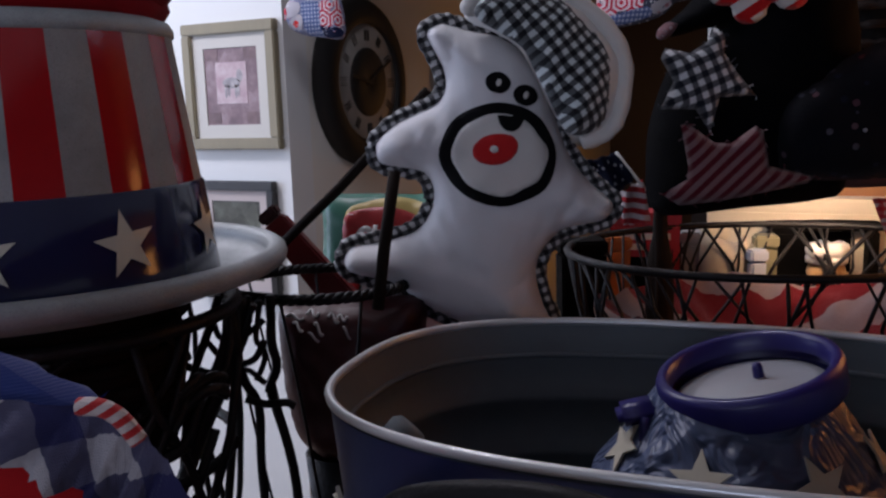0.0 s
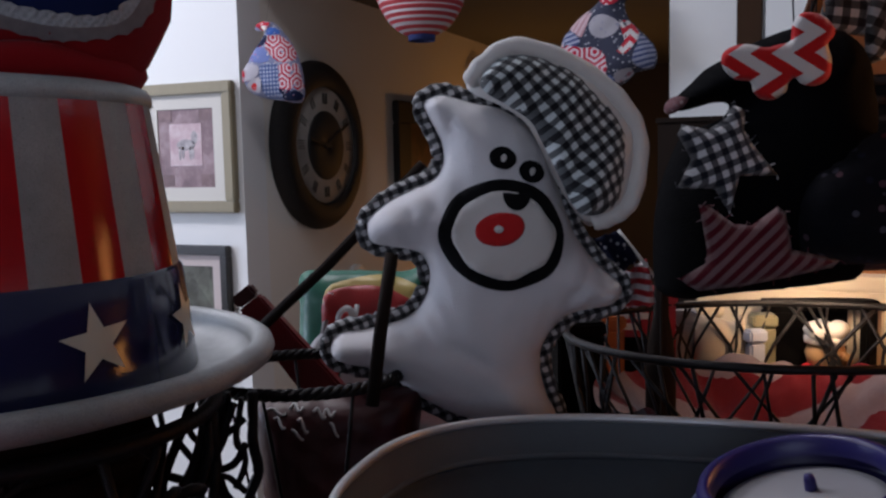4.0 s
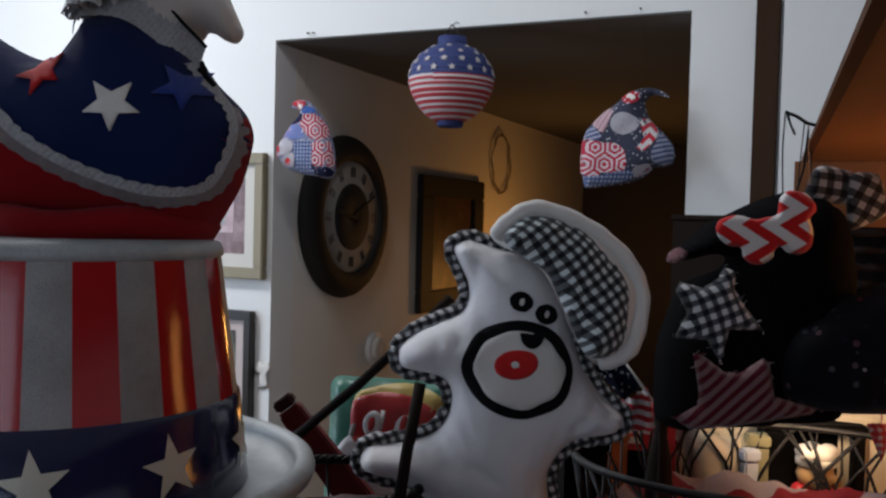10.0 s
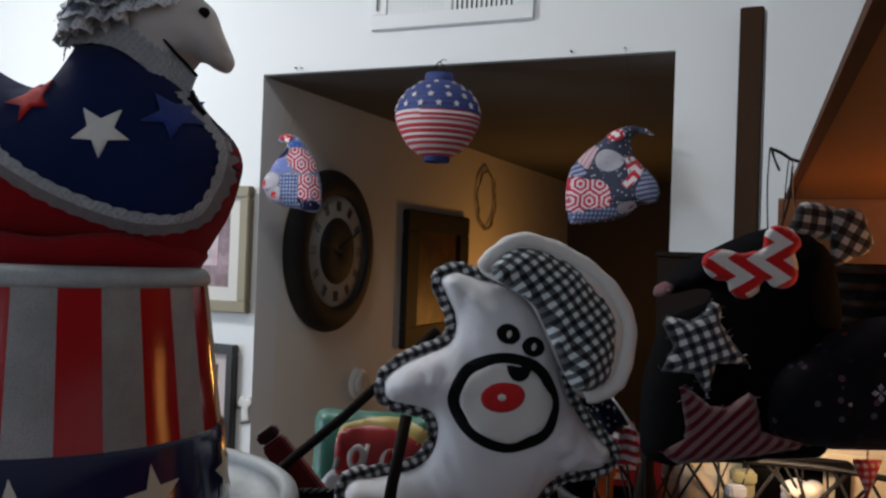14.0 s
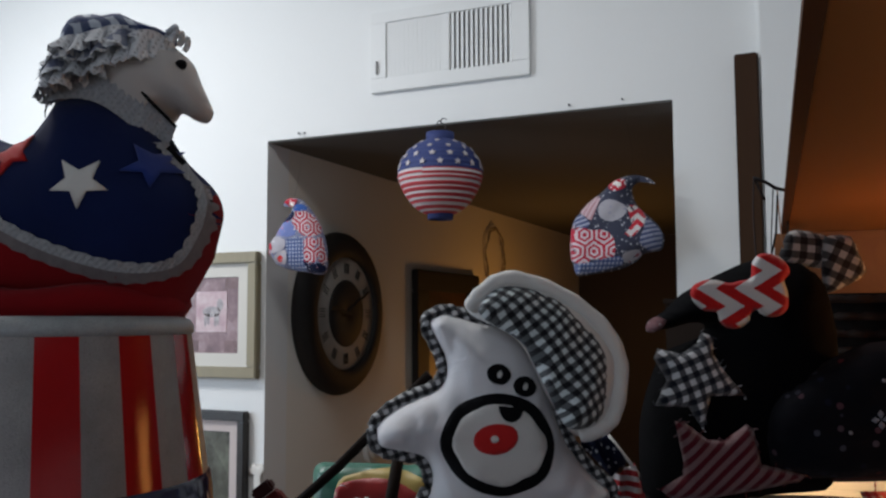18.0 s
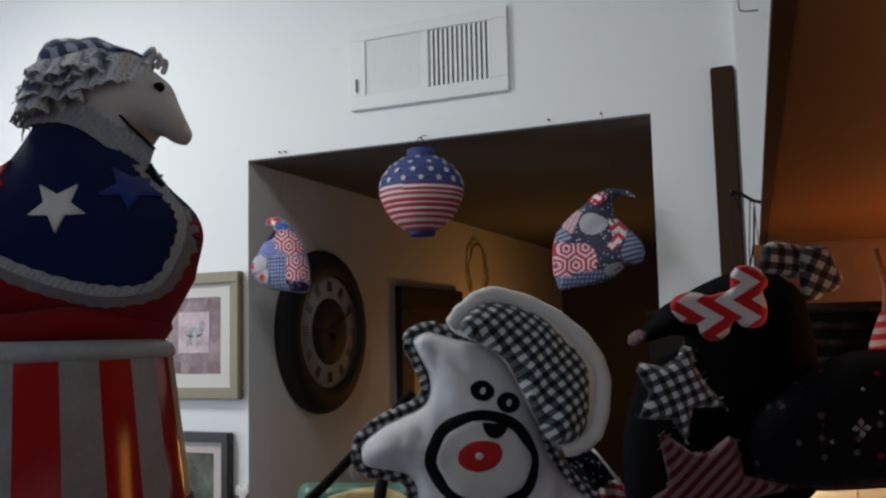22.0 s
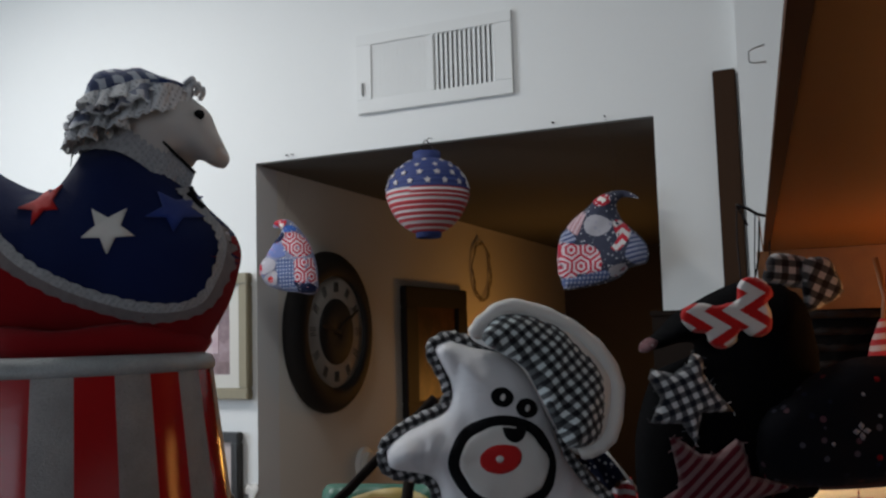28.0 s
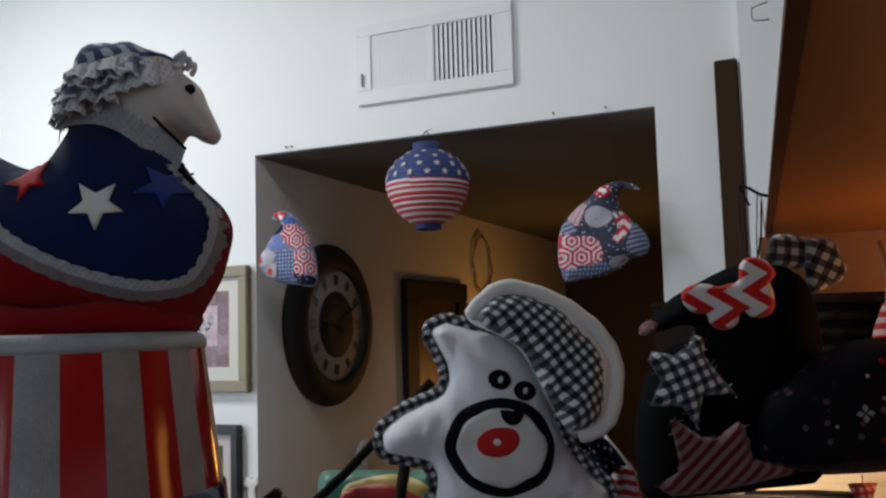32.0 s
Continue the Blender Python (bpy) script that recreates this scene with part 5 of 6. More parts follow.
# ---- oval tub and jar ----
TUB = facing(0.132, 0.466, 1.12, 0, -17)
tin_grey = paint("tin_grey", (0.115, 0.138, 0.155), 0.65, 0.35, 14, 0.08, 120, 0.0)
tin_bright = paint("tin_bright", (0.72, 0.73, 0.74), 0.32, 0.15, 30, 0.05, 200, 0.5)
tub_blue = paint("tub_blue", (0.014, 0.024, 0.10), 0.4, 0.2, 14, 0.06)
tub = thing("oval_tub", TUB, "galvanised oval tub painted dark blue with stars outside", "tub")
sq, A = 0.124 / 0.1937, 0.1957
bm = bmesh.new()
lathe(bm, [(A * 0.0, 0.004), (A * 0.86, 0.004), (A * 0.88, 0.010), (A * 0.932, 0.120), (A * 0.910, 0.124), (A * 0.910, 0.128), (A * 0.936, 0.134), (A * 0.946, 0.158), (A * 0.924, 0.162), (A * 0.924, 0.166), (A * 0.950, 0.172), (A * 0.961, 0.186), (A * 0.952, 0.190), (A * 0.956, 0.195), (A * 0.985, 0.214)], 96, sq, 0, 2.65)
part("inside", bm, tin_grey, tub, "dull grey galvanised inside with ribs")
bm = bmesh.new()
lathe(bm, [(A * 0.0, 0.0), (A * 0.87, 0.0), (A * 0.89, 0.008), (A * 0.958, 0.145), (A * 0.972, 0.151), (A * 0.964, 0.158), (A * 0.990, 0.211)], 96, sq, 0, 2.65)
outside = part("outside", bm, tub_blue, tub)
bm = bmesh.new()
ringp = []
for k in range(120):
    a = k * math.tau / 120
    c, s = math.cos(a), math.sin(a)
    ringp.append((math.copysign(abs(c) ** (2 / 2.65), c) * A * 0.99, math.copysign(abs(s) ** (2 / 2.65), s) * A * 0.99 * sq, 0.215))
part("rim", tube_bm(ringp, 0.0026, 8, True), tin_bright, tub, "bright rolled tin rim")
for z, f in ((0.126, 0.925), (0.1645, 0.940), (0.193, 0.955)):
    part("rib", tube_bm([(p[0] * f / 0.99, p[1] * f / 0.99, z) for p in ringp], 0.0021, 6, True), tin_grey, tub)
for k, (ang, z) in enumerate(((-150, 0.155), (-122, 0.165), (-95, 0.15), (-70, 0.165), (-45, 0.15), (170, 0.16), (-175, 0.12), (-110, 0.10), (-82, 0.11))):
    a = radians(ang)
    c, s = math.cos(a), math.sin(a)
    x, y = math.copysign(abs(c) ** (2 / 2.65), c) * A * 0.975, math.copysign(abs(s) ** (2 / 2.65), s) * A * 0.975 * sq
    part("star", star_relief(0.016, 0.0012), star_cream, outside, m=Matrix.Translation((x, y, z)) @ Matrix.Rotation(math.atan2(s / sq, c) + math.pi / 2, 4, "Z") @ pose(0, 0, 0, 10), smooth=False)
# carrying handle at the front
bm = tube_bm(smooth_line([(-0.12, -0.100, 0.175), (-0.122, -0.128, 0.188), (-0.098, -0.142, 0.206), (-0.05, -0.146, 0.214), (-0.005, -0.146, 0.208), (0.04, -0.138, 0.190), (0.045, -0.118, 0.180)], 8), 0.0052, 10)
part("handle", bm, black_iron, tub, "black metal carrying handle")
bm = bmesh.new()
lathe(bm, [(0.0, 0.012), (0.008, 0.012), (0.0105, 0.009), (0.0105, 0.0)], 20)
part("boss", bm, tin_grey, tub, m=Matrix.Translation((-0.140, -0.072, 0.196)) @ pose(0, 0, 0, 0, 45, 35))

jar = thing("storage_jar", facing(0.160, 0.485, 1.139), "blue plastic jar with a dark blue clamp lid and star print", "jar")
lid_blue = paint("lid_blue", (0.022, 0.018, 0.13), 0.35, 0.15, 20, 0.05)
lid_grey = paint("lid_grey", (0.40, 0.41, 0.44), 0.3, 0.25, 25, 0.05)


g = Graph("jar_film", 0.42)
g.bump(g.m("ADD", g.noise(34, 2, 0.6, distort=1.5), g.m("MULTIPLY", g.voronoi(40), 0.5)), 0.9, 0.012)
jar_clear = g.done(varied(g, (0.075, 0.10, 0.19), 0.35, 12, 60))
tilt = pose(0, -0.004, 0.198, 3, -13, 0)
bm = bmesh.new()
prof = [(0.0, 0.0), (0.070, 0.0), (0.080, 0.01), (0.086, 0.08), (0.088, 0.12), (0.0805, 0.140), (0.0715, 0.151), (0.0625, 0.1625), (0.0545, 0.175), (0.046, 0.188)]
lathe(bm, prof, 56)
for v in bm.verts:
    if 0.02 < v.co.z < 0.175:
        k = 1 + 0.03 * noise.noise((v.co.x * 26, v.co.y * 26, v.co.z * 30))
        v.co.x *= k
        v.co.y *= k
jar_body = part("body", bm, jar_clear, jar, "blue star-printed plastic body")
bm = bmesh.new()
lathe(bm, [(0.037, -0.013), (0.0465, -0.013), (0.0480, -0.011), (0.0482, 0.002), (0.0465, 0.0055), (0.0435, 0.006), (0.0415, 0.004), (0.0405, -0.004)], 64)
part("lid_ring", bm, lid_blue, jar, "dark blue plastic clamp ring", m=tilt)
bm = bmesh.new()
lathe(bm, [(0.0, -0.005), (0.012, -0.0055), (0.034, -0.0088), (0.0402, -0.0098), (0.0402, -0.0128), (0.0, -0.0120)], 48)
lid = part("lid", bm, lid_grey, jar, "translucent grey lid disc", m=tilt)
bm = bmesh.new()
lathe(bm, [(0.0030, -0.006), (0.0028, -0.001), (0.0022, 0.0012), (0.0, 0.0018)], 16)
part("knob", bm, lid_blue, lid, m=pose(0.006, 0.004, 0.001))
part("latch", box_bm(-0.072, -0.050, -0.009, 0.009, -0.012, -0.002, bevel=0.003), lid_blue, jar, m=tilt)
part("clasp", tube_bm(smooth_line([(-0.058, -0.008, -0.008), (-0.064, -0.014, -0.03), (-0.066, -0.02, -0.065), (-0.06, -0.022, -0.09)]), 0.0032, 8), lid_blue, jar, m=tilt)
for k in range(7):
    ang = radians(-223 + 50 * k)
    z, rr = 0.1600, 0.0655
    part("star", star_relief(0.0165, 0.0008, 0.42, 80 + 9 * k), star_cream, jar_body, m=Matrix.Rotation(ang + math.pi / 2, 4, "Z") @ Matrix.Translation((0, -rr - 0.001, z)) @ pose(0, 0, 0, -34), smooth=False)

# ---- wire baskets ----
red_wrap = paint("red_wrap", (0.050, 0.003, 0.004), 0.42, 0.5, 22, 0.9, 45)



def ellipse_pts(a, b, z, n=72, a0=0.0, a1=math.tau, wob=0.0):
    return [(a * math.cos(a0 + (a1 - a0) * k / n), b * math.sin(a0 + (a1 - a0) * k / n), z + wob * math.sin(k * 1.1)) for k in range(n)]


def wire_basket(name, m, a, b, h, label, foot=0.72, strands=34, seed=1, mid=0.55, thick=0.0017, rim=0.003, slant=0.5, twiggy=False):
    rnd = random.Random(seed)
    t = thing(name, m, label, "basket")
    part("rim", tube_bm(ellipse_pts(a, b, h), rim, 7, True), black_iron, t)
    part("ring", tube_bm(ellipse_pts(a * (foot + (1 - foot) * mid), b * (foot + (1 - foot) * mid), h * mid), rim * 0.8, 6, True), black_iron, t)
    part("foot_ring", tube_bm(ellipse_pts(a * foot, b * foot, rim), rim, 7, True), black_iron, t)
    for k in range(strands):
        a0 = k * math.tau / strands + rnd.uniform(-0.05, 0.05)
        a1 = a0 + rnd.choice((-1, 1)) * rnd.uniform(0.05, slant)
        pts = []
        for j in range(7):
            s = j / 6
            an, f = a0 + (a1 - a0) * s, 1 - (1 - foot) * s
            bow = 1 + 0.03 * math.sin(s * math.pi)
            if twiggy:
                an += 0.14 * math.sin(5.5 * s + k * 1.9) * math.sin(s * math.pi)
            pts.append((a * f * bow * math.cos(an), b * f * bow * math.sin(an), h * (1 - s) + rim * s))
        part("wire", tube_bm(pts, thick * rnd.uniform(0.75, 1.25), 5), black_iron, t)
    return t


wire_basket("wire_basket", facing(0.262, 0.760, 1.12), 0.174, 0.134, 0.236, "black twisted wire basket with a flag cloth inside", 0.66, 104, 3, 0.6, 0.0014, 0.0032, 0.95, True)
hat_basket = wire_basket("wire_basket", facing(HAT[0], HAT[1], 1.12), 0.126, 0.113, 0.243, "black wire basket that carries the hat tin", 0.88, 18, 5, 0.62, 0.0027, 0.0045, 1.3, True)
rnd = random.Random(12)
for k in range(48):
    # loose bent twigs woven round the side
    a0, z0 = -math.pi * (0.02 + 0.96 * k / 47) + rnd.uniform(-0.1, 0.1), rnd.uniform(0.10, 0.24)
    span, dz = rnd.uniform(0.25, 0.6) * rnd.choice((-1, 1)), rnd.uniform(-0.07, 0.07)
    pts = [((0.123 + 0.004 * math.sin(6 * s + k)) * math.cos(a0 + span * s), (0.110 + 0.004 * math.sin(6 * s + k)) * math.sin(a0 + span * s), max(0.03, min(0.24, z0 + dz * s + 0.016 * math.sin(s * 3.1 + k)))) for s in (0, 0.17, 0.33, 0.5, 0.67, 0.83, 1.0)]
    part("twig", tube_bm(smooth_line(pts, 3), rnd.uniform(0.0018, 0.0036), 6), black_iron, hat_basket)
bowl = thing("wicker_bowl", facing(HAT[0], HAT[1], 1.245), "dark brown wicker bowl under the hat tin", "bowl")
bm = bmesh.new()
lathe(bm, [(0.0, 0.0), (0.062, 0.002), (0.078, 0.035), (0.086, 0.085), (0.089, 0.128), (0.083, 0.128), (0.078, 0.08), (0.0, 0.02)], 48)
part("body", bm, rod_dark, bowl)
for k in range(7):
    z = 0.012 + 0.0165 * k
    rr = 0.068 + 0.020 * min(1.0, z / 0.08)
    part("strand", tube_bm([((rr + 0.003 * math.cos(16 * a + k * math.pi)) * math.cos(a), (rr + 0.003 * math.cos(16 * a + k * math.pi)) * math.sin(a), z) for a in [j * math.tau / 72 for j in range(72)]], 0.0052, 5, True), rod_dark, bowl)
plush_basket = wire_basket("wire_basket", facing(-0.106, 0.668, 1.12), 0.068, 0.060, 0.232, "black wire basket with a twisted rim beside the toy", 0.52, 7, 8, 0.12, 0.0012, 0.0022)
for ph in (0, math.tau / 3, math.tau * 2 / 3):
    pts = []
    for k in range(220):
        a = k * math.tau / 220
        tw = ph + k * math.tau * 22 / 220
        pts.append(((0.068 + 0.0022 * math.cos(tw)) * math.cos(a), (0.060 + 0.0022 * math.cos(tw)) * math.sin(a), 0.232 + 0.0022 * math.sin(tw)))
    part("twisted_rim", tube_bm(pts, 0.0024, 6, True), black_iron, plush_basket)
part("handle", tube_bm([(-0.050, 0.044, 0.243), (0.014, 0.036, 0.30), (0.086, 0.026, 0.372)], 0.0042, 8), rod_dark, plush_basket, "dark wooden handle rod")
part("handle", tube_bm([(0.053, -0.062, 0.225), (0.059, -0.056, 0.27), (0.067, -0.050, 0.318)], 0.0042, 8), rod_dark, plush_basket, "dark wooden handle rod")
parcel = thing("gift_box", facing(0.012, 0.70, 1.1205), "dark red gift box under the white toy", "box")
part("body", box_bm(-0.045, 0.055, -0.04, 0.04, 0, 0.17, bevel=0.002), red_wrap, parcel, smooth=False)
part("lid", box_bm(-0.047, 0.057, -0.042, 0.042, 0.17, 0.188, bevel=0.002), red_wrap, parcel, smooth=False)

# flag cloth draped in the right basket
flag_cloth = striped("flag_cloth", (0.13, 0.006, 0.010), (0.22, 0.19, 0.205), 0.056, 0, 0.5, 0.016, axis="y")
bm = bmesh.new()
N = 44
grid = [[None] * (N + 1) for _ in range(N + 1)]
for i in range(N + 1):
    for j in range(N + 1):
        u, v = i / N * 2 - 1, j / N * 2 - 1
        r = min(1, max(abs(u), abs(v)))
        l = math.hypot(u, v) or 1
        x, y = u * r / l * 0.152, v * r / l * 0.115
        z = 0.106 + 0.080 * r ** 2 + 0.012 * noise.noise((x * 22, y * 22, 1)) + 0.006 * noise.noise((x * 60, y * 60, 2))
        grid[i][j] = bm.verts.new((x, y + 0.028, z))
for i in range(N):
    for j in range(N):
        bm.faces.new((grid[i][j], grid[i + 1][j], grid[i + 1][j + 1], grid[i][j + 1]))
tagged(part("flag_cloth", bm, flag_cloth, m=facing(0.262, 0.760, 1.12) @ Matrix.Translation((0, -0.028, 0))), "red and white striped cloth lining the wire basket", "cloth")

# red crumpled wrap in the toy's basket, tipped red board, snack bag behind
wrap = thing("foil_bag", facing(-0.081, 0.668, 1.12), "crumpled dark red foil bag with pale script in the basket", "bag")
bm = bmesh.new()
p = Puff(smooth_loop([(-0.054, 0.214), (-0.03, 0.2195), (0.0, 0.2205), (0.03, 0.221), (0.055, 0.2195), (0.055, 0.19), (0.054, 0.15), (0.046, 0.115), (0.01, 0.094), (-0.02, 0.094), (-0.044, 0.112), (-0.054, 0.15), (-0.0565, 0.19)], 4), 0.030, 0.024, 0.0035, 13.0)
p.body(bm, 0.004, 0, 0)
part("pouch", bm, red_wrap, wrap)
script_white = paint("script_white", (0.50, 0.48, 0.47), 0.4, 0.25, 40)
for x0, z0, dx, dz, w in ((-0.046, 0.2065, 0.014, -0.001, 0.003), (-0.040, 0.2020, 0.008, -0.004, 0.004), (-0.030, 0.2075, 0.009, 0.002, 0.005), (-0.024, 0.2010, 0.007, -0.005, 0.006), (-0.014, 0.2060, 0.008, -0.002, 0.005), (-0.008, 0.2030, 0.008, 0.004, 0.006), (-0.003, 0.1995, 0.006, -0.008, 0.003), (-0.028, 0.1960, 0.008, -0.006, 0.002)):
    pts = []
    for r in (0, 0.2, 0.4, 0.6, 0.8, 1.0):
        x, z = x0 + dx * r, z0 + 0.005 + dz * r + w * 0.5 * math.sin(r * 6.0)
        pts.append((x, -(p.height(x, z) + 0.0004), z))
    part("print", tube_bm(smooth_line(pts, 3), 0.0010, 6), script_white, wrap, "pale script stroke")
bm = bmesh.new()
lathe(bm, [(0.0, 0.004), (0.024, 0.004), (0.027, 0.05), (0.031, 0.098), (0.028, 0.098), (0.024, 0.05), (0.0, 0.012)], 40, 0.8)
tagged(part("cup", bm, black_iron, m=facing(-0.092, 0.668, 1.12)), "black metal cup that holds the red foil bag", "cup")
tip = thing("red_board", facing(0.056, 0.745, 1.118), "narrow dark red board tapering to its top, leaning aslant", "board")
red_wood = wood("red_wood", (0.10, 0.008, 0.010), (0.22, 0.018, 0.02), "z", 12, 0.35)
bm = box_bm(-0.024, 0.024, -0.010, 0.010, 0.020, 0.345, bevel=0.003)
for v in bm.verts:
    f = max(0.0, (v.co.z - 0.10) / 0.245)
    v.co.x *= 1 - 0.58 * f
    v.co.y *= 1 - 0.3 * f
part("body", bm, red_wood, tip, m=pose(0, 0, 0, 0, -38, 0), smooth=False)
part("cap", box_bm(-0.0092, 0.0092, -0.0062, 0.0062, 0.3455, 0.356, bevel=0.002), red_wrap, tip, m=pose(0, 0, 0, 0, -38, 0), smooth=False)

bag_green = paint("bag_green", (0.02, 0.16, 0.10), 0.38, 0.3, 15, 0.3, 50)
bag_yellow = paint("bag_yellow", (0.55, 0.42, 0.12), 0.42, 0.2, 15, 0.3, 50)
bag_red = paint("bag_red", (0.40, 0.02, 0.02), 0.42, 0.2, 15, 0.3, 50)
bag_white = paint("bag_white", (0.6, 0.6, 0.6), 0.42, 0.2, 15, 0.3, 50)
bm = bmesh.new()
loop = smooth_loop([(-0.058, 0.276), (-0.03, 0.279), (0.03, 0.277), (0.06, 0.272), (0.064, 0.14), (0.06, 0.002), (-0.05, 0.002), (-0.064, 0.14), (-0.060, 0.24)], 5)
p = Puff(loop, 0.026, 0.05, 0.004, 6.0)
p.body(bm, 0.008, 0, 0)
p.patch(bm, smooth_loop([(-0.034, 0.264), (-0.015, 0.272), (0.012, 0.2755), (0.036, 0.270), (0.052, 0.258), (0.052, 0.22), (0.0, 0.23), (-0.034, 0.235)], 3), 0.006, 0.0007, 1)
p.patch(bm, smooth_loop([(-0.036, 0.258), (-0.018, 0.266), (0.010, 0.2665), (0.036, 0.256), (0.050, 0.243), (0.050, 0.208), (0.02, 0.214), (-0.02, 0.220), (-0.036, 0.225)], 3), 0.006, 0.0012, 2)
p.patch(bm, shifted([(-0.003, -0.018), (0.002, -0.018), (0.0045, 0.018), (-0.0005, 0.018)], -0.034, 0.244, -8), 0.005, 0.0016, 3)
for cx, cz, rx, rz in ((-0.017, 0.239, 0.0088, 0.0120), (0.013, 0.236, 0.0088, 0.0120), (0.040, 0.231, 0.0078, 0.0112)):
    p.patch(bm, oval(cx, cz, rx, rz, -14, 20), 0.004, 0.0016, 3)
    p.patch(bm, oval(cx - 0.0006, cz + (0.0 if cx < 0 else 0.004), rx * 0.38, rz * (0.56 if cx < 0 else 0.70), -14, 14), 0.003, 0.0021, 2)
    p.patch(bm, shifted([(-0.0022, -0.0125), (0.0022, -0.0125), (0.0030, 0.0125), (-0.0014, 0.0125)], cx + rx * 0.86, cz, -8), 0.004, 0.0017, 3)
p.patch(bm, smooth_loop([(-0.054, 0.205), (-0.040, 0.226), (-0.030, 0.222), (-0.036, 0.19), (-0.048, 0.15), (-0.060, 0.16)], 3), 0.006, 0.001, 3)
p.patch(bm, smooth_loop([(-0.028, 0.218), (-0.018, 0.216), (-0.028, 0.18), (-0.036, 0.15), (-0.044, 0.16)], 3), 0.005, 0.0016, 2)
p.patch(bm, smooth_loop([(-0.014, 0.214), (0.010, 0.210), (0.0, 0.15), (-0.03, 0.15)], 3), 0.006, 0.0012, 3)
sewn("snack_bag", bm, [bag_green, bag_yellow, bag_red, bag_white], facing(-0.075, 0.83, 1.122, 0, 0, -3), "shiny green, yellow and red snack bag behind the toy", "bag",
     {0: ("pouch", "shiny green foil pouch", False), 1: ("band", "yellow printed band", False), 2: ("print", "red printed field", True), 3: ("print", "white printed shape", True)})

# ---- more of the display ----


stand = thing("iron_stand", facing(-0.135, 0.585, 1.12), "black iron stand of bent rods woven into an open lattice", "stand")
for nm, radius, depth, line in (("strut", 5.6, 0, [(-7, 240), (-11, 212), (-18, 190), (-35, 156), (-50, 122), (-76, 60), (-92, 0)]),
                                ("strut", 3.0, 6, [(-22, 240), (-31, 216), (-42, 191), (-50, 163), (-55, 128), (-62, 60), (-66, 0)]),
                                ("rod", 3.4, -5, [(-13, 240), (-15, 219), (-22, 198), (-33, 177), (-42, 156), (-47, 128)]),
                                ("upright", 3.2, 3, [(-3, 240), (-3, 226), (-6, 212), (-12, 198), (-7, 181), (-2, 170), (1, 156), (0, 120), (2, 60), (0, 0)]),
                                ("rod", 2.0, -3, [(8, 238), (5, 226), (4, 212), (8, 205), (7, 195), (2, 184)]),
                                ("upright", 3.4, 4, [(13, 240), (12, 224), (12, 208), (14, 191), (9, 177), (10, 168), (22, 120), (24, 60), (22, 0)]),
                                ("rod", 2.0, -6, [(-10, 191), (-2, 191), (9, 183)]),
                                ("rod", 2.8, -2, [(-7, 170), (6, 166), (20, 167), (26, 164)]),
                                ("rod", 2.2, 8, [(-33, 208), (-23, 194), (-10, 190)]),
                                ("rod", 2.8, 9, [(-56, 192), (-36, 186), (-22, 183)]),
                                ("rod", 2.2, 9, [(-30, 226), (-25, 212), (-15, 208), (-4, 214), (6, 222)]),
                                ("rod", 2.4, -7, [(4, 236), (-2, 222), (-9, 204), (-7, 196), (3, 200), (10, 212)])):
    part(nm, tube_bm(smooth_line([(x / 1000, (depth + 2 * math.sin(0.2 * z)) / 1000, z / 1000) for x, z in line], 4), radius / 1000, 7), black_iron, stand)
part("foot", box_bm(-0.10, 0.035, -0.010, 0.012, 0.0, 0.008, bevel=0.002), black_iron, stand, smooth=False)

# soft ornament low in front: blue top, plaid ruffle, red body
plaid = gingham("plaid_cloth", (0.03, 0.03, 0.10), (0.55, 0.52, 0.54), 0.030, 8, 0.008)
felt_royal = cloth("felt_royal", (0.022, 0.042, 0.20), 0.2)
orn_red = cloth("orn_red", (0.50, 0.010, 0.012), 0.15)
trim_stripe = striped("trim_stripe", (0.5, 0.03, 0.03), (0.65, 0.6, 0.58), 0.0045, 30)
bm = bmesh.new()
p = Puff(smooth_loop([(-0.070, 0.285), (-0.048, 0.298), (-0.018, 0.294), (0.0, 0.285), (0.030, 0.270), (0.036, 0.262), (0.042, 0.252), (0.046, 0.238), (0.040, 0.180), (0.030, 0.09), (0.018, 0.002), (-0.075, 0.002), (-0.088, 0.12), (-0.084, 0.24)], 5), 0.028, 0.04, 0.0015, 3.0)
p.body(bm, 0.007, 2, 2)
for f in bm.faces:
    f.material_index = 0 if f.calc_center_median().z > 0.262 else 2
blue = smooth_loop([(-0.072, 0.282), (-0.048, 0.2975), (-0.018, 0.2935), (0.0, 0.2845), (0.029, 0.269), (0.036, 0.272), (0.030, 0.268), (0.014, 0.262), (0.0, 0.260), (-0.04, 0.260)], 4)
p.sheet(bm, blue, 0.005, 0.0012, 0)
# gathered plaid ruffle round the neck, with a tail that falls to the side
top_line = smooth_line([(-0.080, 0.266), (-0.04, 0.274), (0.0, 0.2755), (0.028, 0.273), (0.043, 0.272), (0.054, 0.264), (0.062, 0.252), (0.074, 0.232)], 8)
low_line = smooth_line([(-0.084, 0.258), (-0.04, 0.2622), (0.0, 0.2618), (0.022, 0.253), (0.036, 0.244), (0.044, 0.236), (0.050, 0.225), (0.054, 0.210)], 8)
rows = []
for i, (a, b) in enumerate(zip(top_line, low_line)):
    row = []
    for j in range(9):
        q = a.lerp(b, j / 8)
        x, z = q[0], q[1]
        depth = p.height(x, z) if p.inside(x, z) else 0.0
        fold = (0.0035 * math.sin(i * 0.9 + 0.4 * j) + 0.002 * math.sin(i * 2.1 + j)) * (0.3 + j / 8)
        row.append(bm.verts.new((x, -max(depth, 0.012) - 0.007 - fold, z + 0.0015 * math.sin(i * 1.3) * j / 8)))
    rows.append(row)
